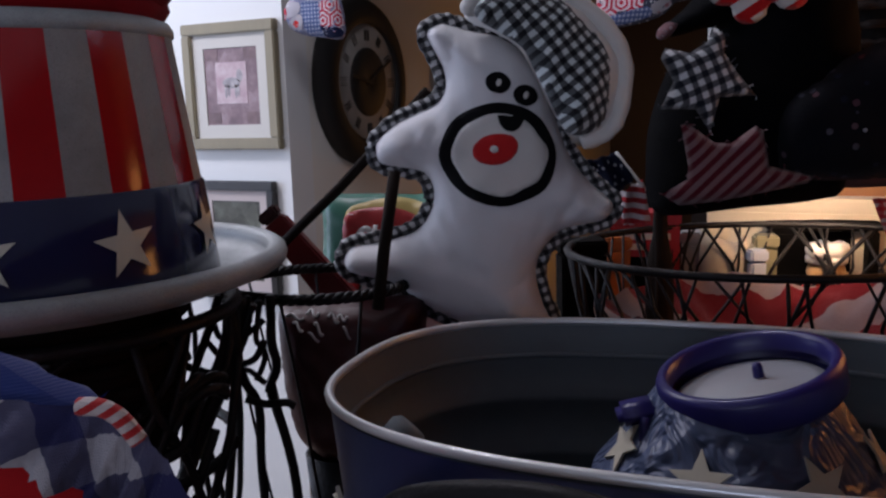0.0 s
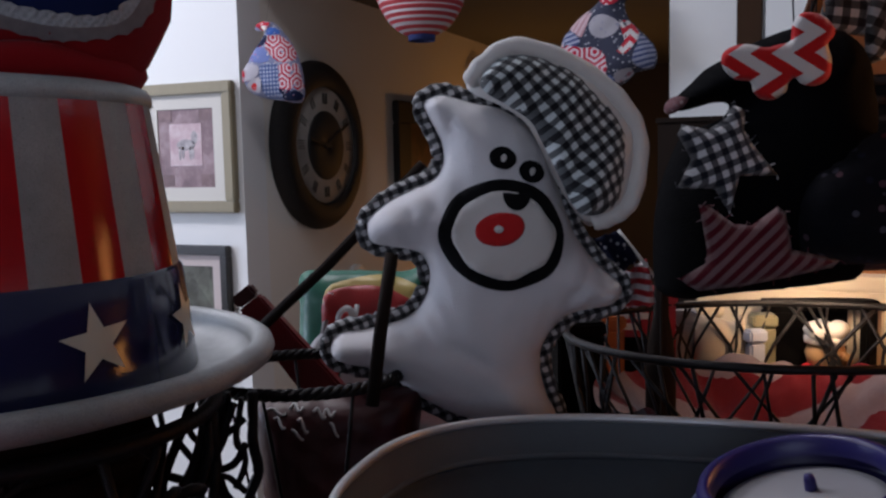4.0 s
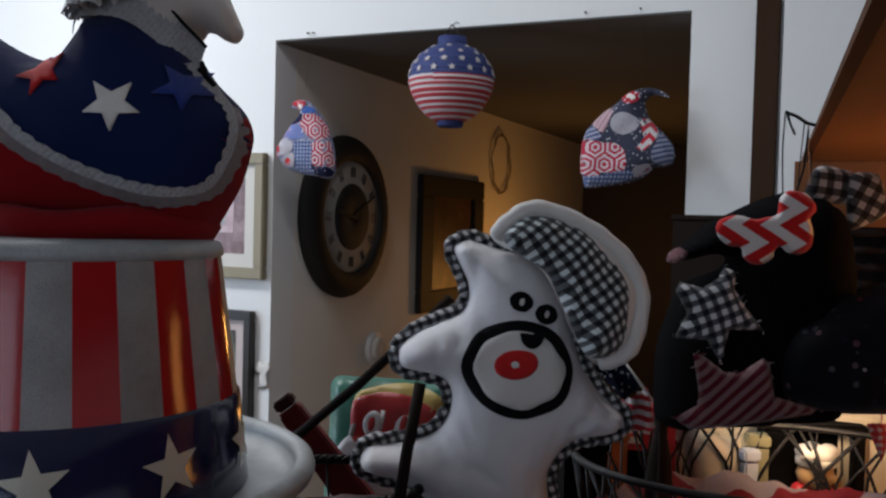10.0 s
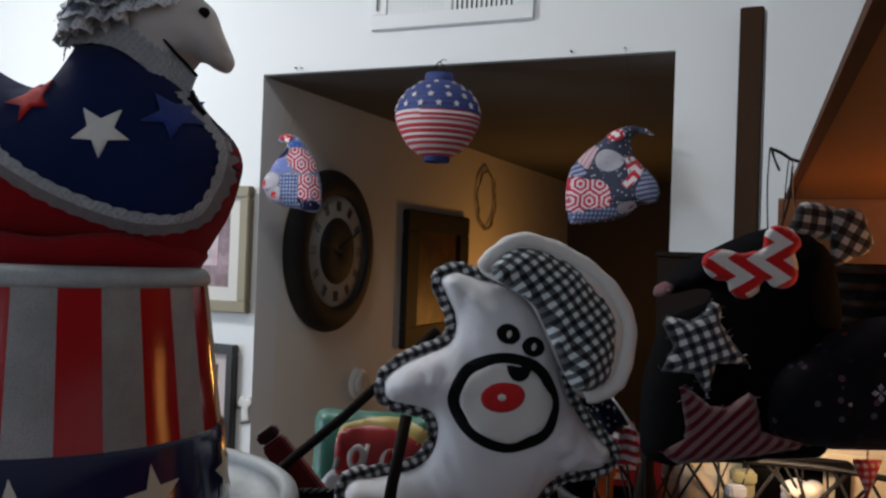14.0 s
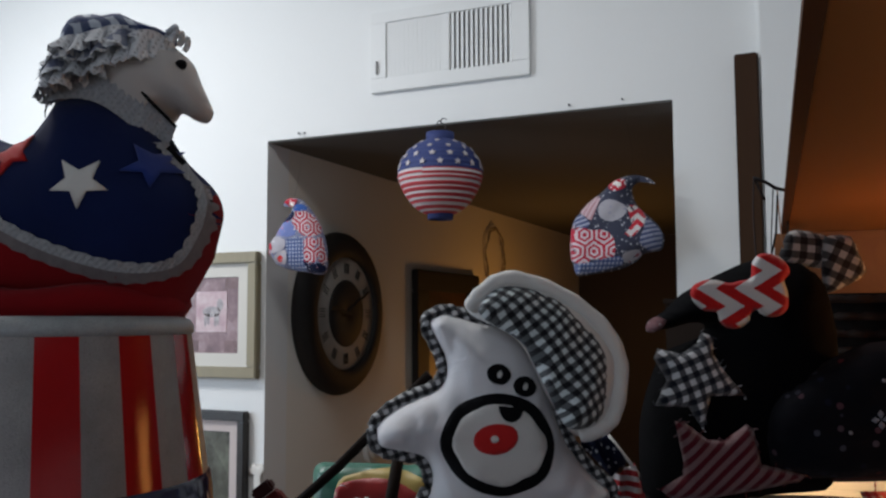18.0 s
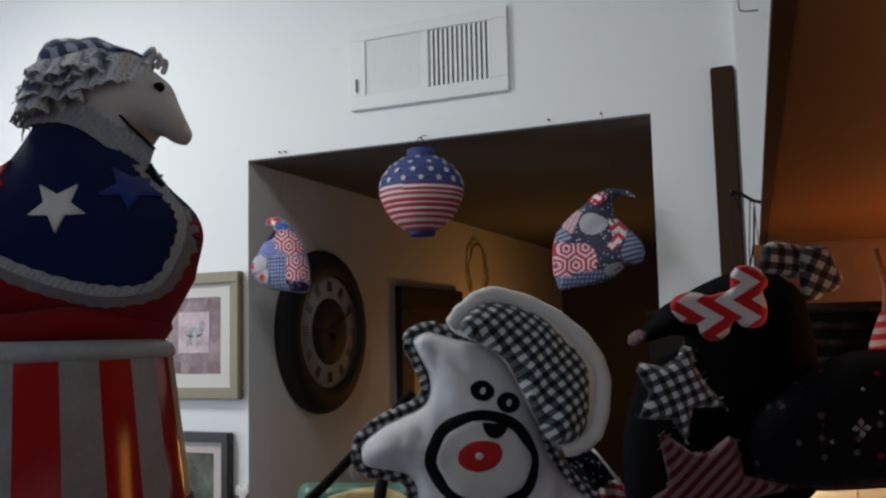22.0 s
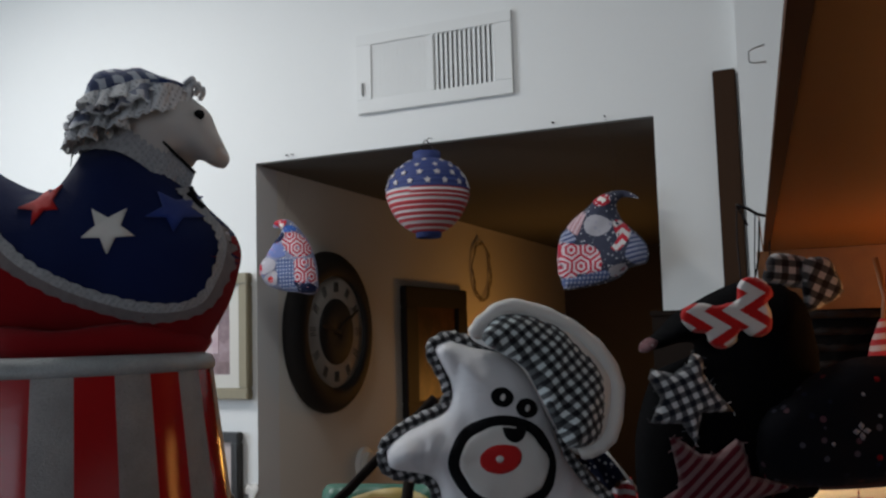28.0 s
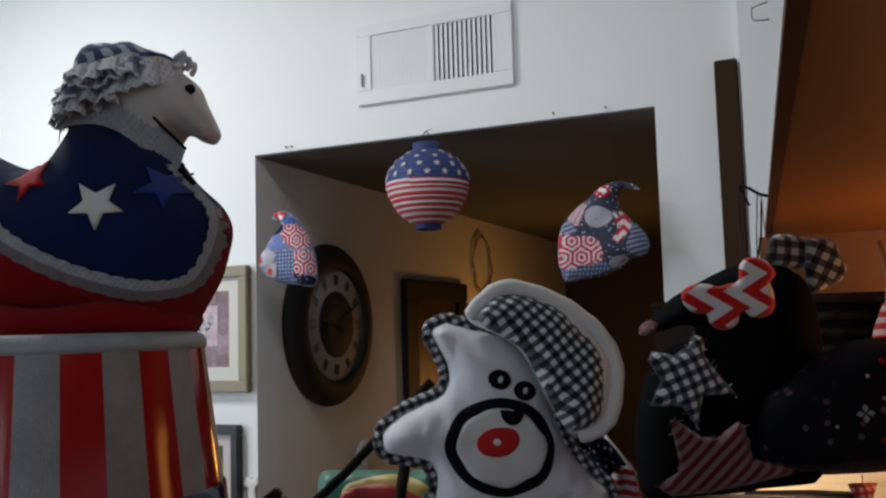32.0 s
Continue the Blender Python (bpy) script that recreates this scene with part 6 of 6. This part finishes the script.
for a, b in zip(rows, rows[1:]):
    for j in range(8):
        bm.faces.new((a[j], a[j + 1], b[j + 1], b[j])).material_index = 1
# striped edge roll where the blue cap ends
tube(bm, smooth_line([(0.036, -0.022, 0.2735), (0.043, -0.023, 0.2735), (0.049, -0.023, 0.270), (0.054, -0.022, 0.262)], 6), 0.0030, 8, False, 3)
sewn("cloth_ornament", bm, [felt_royal, plaid, orn_red, trim_stripe], facing(-0.137, 0.300, 1.12), "stuffed cloth ornament with blue top, plaid ruffle and red body", "ornament",
     {0: ("top", "royal blue cloth top", False), 1: ("ruffle", "gathered navy and white plaid ruffle", False), 2: ("body", "bright red stuffed body", False), 3: ("edge_roll", "red and white striped edge", False)})

# little flag on a white stick, dark turned post
flag = thing("small_flag", facing(0.128, 0.745, 1.12), "small striped flag with a starred blue corner on a stick", "flag")
part("stick", tube_bm([(0.031, 0.0, 0.276), (-0.002, 0.0, 0.319)], 0.0013, 6), felt_white, flag, "thin white stick")
part("stick", tube_bm([(0.031, 0.002, 0.277), (0.034, 0.004, 0.0)], 0.0012, 6), rod_dark, flag, "thin dark stick")
flag_stripes = striped("flag_stripes", (0.38, 0.02, 0.025), (0.6, 0.57, 0.57), 0.0090, -6, 0.5, 0.003)
flag_blue = flecked("flag_blue", (0.007, 0.009, 0.026), [(0.35, 0.35, 0.38), (0.4, 0.4, 0.42)], 210)


def waved(corners, n=14, amp=0.003, seed=0.0):
    bm = bmesh.new()
    a, b, c, d = (Vector((p[0], 0, p[1])) for p in corners)
    g = []
    for i in range(n + 1):
        row = []
        for j in range(n + 1):
            s, t = i / n, j / n
            p = (a * (1 - s) + b * s) * (1 - t) + (d * (1 - s) + c * s) * t
            row.append(bm.verts.new(p + Vector((0, amp * math.sin(9 * s + 4 * t + seed), 0.001 * math.sin(14 * s)))))
        g.append(row)
    for i in range(n):
        for j in range(n):
            bm.faces.new((g[i][j], g[i + 1][j], g[i + 1][j + 1], g[i][j + 1]))
    ex = bmesh.ops.extrude_face_region(bm, geom=bm.faces[:])
    bmesh.ops.translate(bm, verts=[v for v in ex["geom"] if isinstance(v, bmesh.types.BMVert)], vec=(0, 0.0006, 0))
    return bm


part("canton", waved([(-0.026, 0.312), (-0.003, 0.318), (0.013, 0.297), (0.0, 0.285)], 10), flag_blue, flag, "dark blue field with white stars")
part("stripes", waved([(0.0, 0.2855), (0.019, 0.296), (0.027, 0.261), (0.004, 0.259)], 16, 0.003, 1), flag_stripes, flag, "red and white stripes")
bm = bmesh.new()
lathe(bm, [(0.0, 0.0), (0.020, 0.0), (0.020, 0.01), (0.010, 0.016), (0.009, 0.05), (0.013, 0.08), (0.0125, 0.20), (0.0105, 0.225), (0.0065, 0.245), (0.0055, 0.29), (0.0068, 0.296), (0.0045, 0.302), (0.0025, 0.312), (0.0033, 0.322), (0.0022, 0.328), (0.0, 0.330)], 28)
tagged(part("candlestick", bm, rod_dark, m=facing(0.172, 0.80, 1.117)), "dark brown turned wooden post with a small finial", "candlestick")

# lit things in the back of the hutch
box_cream = paint("box_cream", (0.62, 0.55, 0.42), 0.6, 0.15, 15)
box_grey = paint("box_grey", (0.30, 0.30, 0.30), 0.5, 0.2, 15)
ceramic = paint("ceramic_white", (0.72, 0.68, 0.62), 0.3, 0.12, 30)
ceramic_tan = paint("ceramic_tan", (0.50, 0.30, 0.14), 0.35, 0.3, 40)
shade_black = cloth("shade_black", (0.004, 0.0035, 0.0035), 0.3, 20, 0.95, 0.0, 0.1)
red_card = paint("red_card", (0.42, 0.015, 0.02), 0.4, 0.2, 15)
orange_card = paint("orange_card", (0.55, 0.16, 0.03), 0.4, 0.25, 15)


def carton(name, u, d, w, dp, h, mat, label, turn=0.0, bars=None):
    t = thing(name, facing(u, d, 1.1205, 0, turn), label, "box")
    part("body", box_bm(-w / 2, w / 2, -dp / 2, dp / 2, 0, h, bevel=0.002), mat, t, smooth=False)
    part("lid", box_bm(-w / 2 - 0.0015, w / 2 + 0.0015, -dp / 2 - 0.0015, dp / 2 + 0.0015, h, h + 0.012, bevel=0.002), mat, t, smooth=False)
    for k, (x0, x1, z) in enumerate(bars or ()):
        part("print", box_bm(x0, x1, -dp / 2 - 0.0012, -dp / 2, z, z + 0.006), ceramic, t, "pale printed line", smooth=False)
    return t


wide = thing("gift_box", pose(-0.015, 1.0735, 1.1205), "wide cream cardboard box in warm lamplight", "box")
part("body", box_bm(-0.105, 0.105, -0.015, 0.015, 0, 0.238, bevel=0.002), box_cream, wide, smooth=False)
part("lid", box_bm(-0.107, 0.107, -0.017, 0.017, 0.238, 0.252, bevel=0.002), box_cream, wide, smooth=False)
carton("gift_box", 0.226, 0.925, 0.018, 0.03, 0.214, box_grey, "small grey box beside a paper bag", -14)
carton("gift_box", 0.250, 0.945, 0.026, 0.03, 0.216, box_cream, "slim cream box behind a paper bag", 12)
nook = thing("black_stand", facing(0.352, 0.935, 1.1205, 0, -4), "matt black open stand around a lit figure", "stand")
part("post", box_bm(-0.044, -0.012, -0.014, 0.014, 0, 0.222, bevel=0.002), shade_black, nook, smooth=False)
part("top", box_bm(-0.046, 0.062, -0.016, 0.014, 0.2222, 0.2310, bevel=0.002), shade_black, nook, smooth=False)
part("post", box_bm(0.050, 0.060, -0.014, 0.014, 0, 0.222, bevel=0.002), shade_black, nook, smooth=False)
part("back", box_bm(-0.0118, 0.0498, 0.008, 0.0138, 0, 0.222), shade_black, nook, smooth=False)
red_c = carton("red_box", 0.176, 0.905, 0.066, 0.04, 0.238, red_card, "red carton with dark front and pale lines", -8, [(-0.024, -0.010, 0.224), (-0.004, 0.010, 0.224), (0.014, 0.024, 0.224), (-0.024, 0.0, 0.214)])
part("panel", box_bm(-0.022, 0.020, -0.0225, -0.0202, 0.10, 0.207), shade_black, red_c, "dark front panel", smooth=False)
# made-up black block, added to keep this gap dark
carton("dark_filler", 0.104, 0.815, 0.040, 0.03, 0.225, shade_black, "dark filler block added between the toy and the wire basket", 8)
carton("orange_box", 0.143, 0.90, 0.026, 0.04, 0.215, orange_card, "orange carton behind the wire basket", 10)


def ball(bm, c, r, mat=0, squash=1.0):
    vs = bmesh.ops.create_icosphere(bm, subdivisions=2, radius=r)["verts"]
    for v in vs:
        v.co.z *= squash
        v.co += Vector(c)
    for f in {f for v in vs for f in v.link_faces}:
        f.material_index = mat


def figurine(u, d, s, turn, label, colours):
    """A small ceramic figure in a soft cap, one plain shape."""
    bm = bmesh.new()
    lathe(bm, [(0.0, 0.0), (0.034, 0.0), (0.037, 0.02), (0.036, 0.10), (0.033, 0.15), (0.022, 0.178), (0.0, 0.184)], 32, 0.8, mat=0)
    for k in range(9):
        a = k * math.tau / 9
        ball(bm, (0.019 * math.cos(a), 0.016 * math.sin(a), 0.184 + 0.002 * math.sin(3 * a)), 0.0085, 1)
    ball(bm, (0, 0, 0.204), 0.0205, 2, 0.92)
    ball(bm, (0.002, -0.019, 0.203), 0.005, 2)
    for ex in (-0.011, 0.013):
        ball(bm, (ex, -0.014, 0.198), 0.0075, 2)
    lathe(bm, [(0.0185, 0.214), (0.021, 0.215), (0.0215, 0.221), (0.018, 0.223)], 24, mat=0)
    for x, y, r in ((-0.015, -0.004, 0.012), (0.0, -0.010, 0.0125), (0.015, -0.002, 0.0115), (0.004, 0.010, 0.012), (-0.008, 0.008, 0.011)):
        ball(bm, (x, y, 0.228), r, 0, 0.8)
    for v in bm.verts:
        v.co *= s
    return tagged(part("figurine", bm, colours, m=facing(u, d, 1.1205, 0, turn)), label, "figurine")


figurine(0.350, 0.893, 0.915, 25, "white ceramic figure with a soft cap and red neck band", [ceramic, red_card, ceramic_tan])
card_blue = paint("card_blue", (0.42, 0.46, 0.55), 0.5, 0.1, 15)
card_olive = paint("card_olive", (0.22, 0.20, 0.11), 0.5, 0.15, 15)
carton("card_box", 0.293, 0.900, 0.020, 0.02, 0.212, card_olive, "slim olive card box among lit things", -6)
carton("card_box", 0.281, 0.886, 0.016, 0.012, 0.200, card_blue, "narrow pale blue card box standing upright", 14)
bm = bmesh.new()
p = Puff(smooth_loop([(-0.024, 0.215), (-0.008, 0.221), (0.010, 0.216), (0.022, 0.220), (0.025, 0.15), (0.023, 0.002), (-0.023, 0.002), (-0.026, 0.12)], 4), 0.014, 0.02, 0.006, 21.0)
p.body(bm, 0.006, 0, 0)
tagged(part("paper_bag", bm, paint("bag_paper", (0.56, 0.46, 0.33), 0.6, 0.25, 30, 0.5, 60), m=facing(0.255, 0.905, 1.1205)), "crumpled pale paper bag in warm lamplight", "bag")

# dark wicker basket hung under the shelf, striped cones on sticks
wick = thing("wicker_basket", facing(0.392, 0.862, 1.435), "dark wicker basket hung under the hutch shelf", "basket")
bm = bmesh.new()
lathe(bm, [(0.0, 0.001), (0.062, 0.001), (0.070, 0.06), (0.073, 0.122), (0.068, 0.122), (0.064, 0.06), (0.0, 0.02)], 40)
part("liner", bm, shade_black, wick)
for k in range(8):
    z = 0.008 + 0.0155 * k
    r = 0.0655 + 0.010 * z / 0.15
    part("strand", tube_bm([((r + 0.002 * math.cos(20 * a + k * math.pi)) * math.cos(a), (r + 0.002 * math.cos(20 * a + k * math.pi)) * math.sin(a), z) for a in [j * math.tau / 80 for j in range(80)]], 0.004, 5, True), rod_dark, wick)
for sx in (-1, 1):
    part("cord", tube_bm([(sx * 0.070, 0, 0.118), (sx * 0.071, 0, 0.16), (sx * 0.070, 0, 0.1945)], 0.0008, 5), rod_dark, wick)
shade_glow = Graph("shade_glow", 0.6)
shade_glow.bsdf.inputs["Emission Color"].default_value = (1.0, 0.40, 0.09, 1)
shade_glow.bsdf.inputs["Emission Strength"].default_value = 3.6
shade_glow = shade_glow.done(varied(shade_glow, (0.55, 0.25, 0.06), 0.2, 20))
table_lamp = thing("table_lamp", facing(0.47, 0.64, 1.1205), "small table lamp with a glowing amber shade in the hutch", "lamp")
bm = bmesh.new()
lathe(bm, [(0.0, 0.0), (0.045, 0.0), (0.046, 0.008), (0.020, 0.020), (0.012, 0.06), (0.018, 0.14), (0.010, 0.24), (0.006, 0.30), (0.006, 0.34), (0.0, 0.34)], 32)
part("base", bm, rod_dark, table_lamp)
bm = bmesh.new()
lathe(bm, [(0.066, 0.305), (0.064, 0.307), (0.050, 0.420), (0.049, 0.421), (0.047, 0.420), (0.062, 0.307)], 40)
part("shade", bm, shade_glow, table_lamp, "glowing amber shade")
cone_red = striped("cone_red", (0.5, 0.03, 0.03), (0.62, 0.45, 0.38), 0.010, 8)
cone_blue = striped("cone_blue", (0.05, 0.09, 0.25), (0.5, 0.48, 0.5), 0.010, 8)
for u, d, mat, lb in ((0.388, 0.772, cone_red, "red and white striped cloth cone on wooden sticks"), (0.424, 0.772, cone_blue, "blue and white striped cloth cone on wooden sticks")):
    t = thing("cloth_cone", facing(u, d, 1.1205), lb, "ornament", "striped cones on sticks")
    bm = bmesh.new()
    lathe(bm, [(0.019, 0.370), (0.017, 0.385), (0.012, 0.405), (0.004, 0.425), (0.0, 0.428)], 28)
    part("cone", bm, mat, t)
    part("stick", tube_bm([(-0.004, 0, 0.0), (-0.003, 0, 0.37)], 0.003, 7), wood_honey, t)
    part("stick", tube_bm([(-0.003, 0, 0.40), (0.002, 0, 0.44), (0.010, 0, 0.478)], 0.0026, 7), wood_honey, t)
    part("stick", tube_bm([(0.006, 0, 0.40), (0.004, 0, 0.44), (-0.004, 0, 0.482)], 0.0026, 7), wood_honey, t)
bm = bmesh.new()
pn = Puff([(-0.012, 0.0), (0.012, 0.0), (0.001, -0.031)], 0.003, 0.006)
pn.body(bm, 0.004)
tube(bm, [(0, 0, -0.002), (0.002, 0.004, 0.05)], 0.0006, 4)
tagged(part("pennant", bm, gingham("pennant_cloth", (0.45, 0.02, 0.02), (0.6, 0.5, 0.45), 0.006, 5), m=facing(0.322, 0.700, 1.402)), "tiny red checked pennant hanging under the dark bird", "pennant")
bm = bmesh.new()
pn = Puff(smooth_loop([(-0.035, 0.006), (0.0, 0.011), (0.045, 0.008), (0.06, -0.004), (0.0, -0.008), (-0.035, -0.006)], 4), 0.006, 0.006, 0.001)
pn.body(bm, 0.005)
tagged(part("cloth_strip", bm, flecked("tan_dots", (0.075, 0.038, 0.036), [(0.03, 0.02, 0.02), (0.1, 0.04, 0.03)], 150), m=facing(0.305, 0.685, 1.420)), "tan dotted cloth strip under the dark bird", "cloth")

# hook rod with cords at the shelf edge
rod = thing("hook_rod", facing(0.245, 0.672, 1.632), "thin black hook rod with loose cords at the shelf edge", "hook")
part("rod", tube_bm([(0.008, 0, -0.001), (-0.001, 0, 0.001), (-0.009, 0, 0.006), (-0.0175, 0, 0.009)], 0.0013, 6), black_iron, rod)
part("cord", tube_bm(smooth_line([(-0.015, 0, 0.007), (-0.013, 0, 0.0), (-0.0095, 0, -0.007), (-0.011, 0, -0.006), (-0.0165, 0, 0.007)], 5), 0.0006, 5), black_iron, rod)
part("cord", tube_bm(smooth_line([(-0.003, 0, 0.001), (-0.0045, 0, -0.02), (-0.0055, 0, -0.034), (-0.006, 0, -0.05)], 5), 0.0005, 5), black_iron, rod)
part("cord", tube_bm(smooth_line([(-0.0175, 0, 0.008), (-0.0185, 0, -0.02), (-0.017, 0, -0.055)], 5), 0.0006, 5), black_iron, rod)
part("cord", tube_bm(smooth_line([(0.0, 0, 0.0), (0.001, 0, -0.02), (0.003, 0, -0.045)], 5), 0.0005, 5), wood_honey, rod)

# small things on the walls
hk = thing("wire_hook", pose(0.018, 0.37, 1.6535), "tiny pale wire hook at the shelf edge", "hook")
part("bar", tube_bm([(0.0042, 0, 0.0018), (0.0, 0, 0.0010), (-0.0017, 0, 0.0004), (-0.0021, 0, -0.0002), (-0.0019, 0, -0.0036), (-0.0013, 0, -0.0046), (0.0004, 0, -0.0050), (0.0045, 0, -0.0052)], 0.00042, 7), vent_white, hk)
part("stem", tube_bm([(0.0045, 0, -0.0052), (0.0090, 0.002, -0.010), (0.0105, 0.003, -0.0155)], 0.00011, 6), vent_white, hk)
tg = thing("paper_tag", pose(-1.634, WALL_Y - 0.006, 1.0), "small white shirt-shaped paper tag at the wall corner", "tag")
bm = bmesh.new()
pn = Puff([(-0.034, 0.066), (-0.026, 0.088), (-0.010, 0.094), (0.0, 0.088), (0.010, 0.095), (0.026, 0.092), (0.033, 0.066), (0.021, 0.060), (0.024, 0.012), (-0.014, 0.006), (-0.016, 0.056), (-0.028, 0.052)], 0.003, 0.01)
pn.body(bm, 0.012)
part("card", bm, felt_white, tg)
th_ = thing("thermostat", pose(OPEN_L + 0.001, 3.03, 1.057, 0, 0, 90), "round white dial fixed on the hall wall", "thermostat")
part("base", disc(0.0, 0.062, 0.0, 0.018), vent_white, th_)
part("dial", disc(0.0, 0.044, 0.016, 0.034), mount_cream, th_)
wr = thing("wreath", pose(OPEN_L + 0.001, 4.34, 1.86, 0, 0, 90), "thin dark twig wreath on the hall wall", "wreath")
for k in range(3):
    part("twig", tube_bm([((0.13 + 0.008 * math.sin(5 * a + k * 2)) * math.cos(a), -0.014 - 0.006 * math.cos(7 * a + k), (0.15 + 0.008 * math.sin(5 * a + k * 2)) * math.sin(a)) for a in [j * math.tau / 60 for j in range(60)]], 0.0028, 5, True), frame_olive, wr)
for x in (-1.49, -0.62):
    tagged(part("nail", tube_bm([(x, WALL_Y - 0.012, 2.118), (x, WALL_Y + 0.002, 2.118)], 0.0025, 6), black_iron), "small dark nail above the opening", "nail", "nails over the opening")
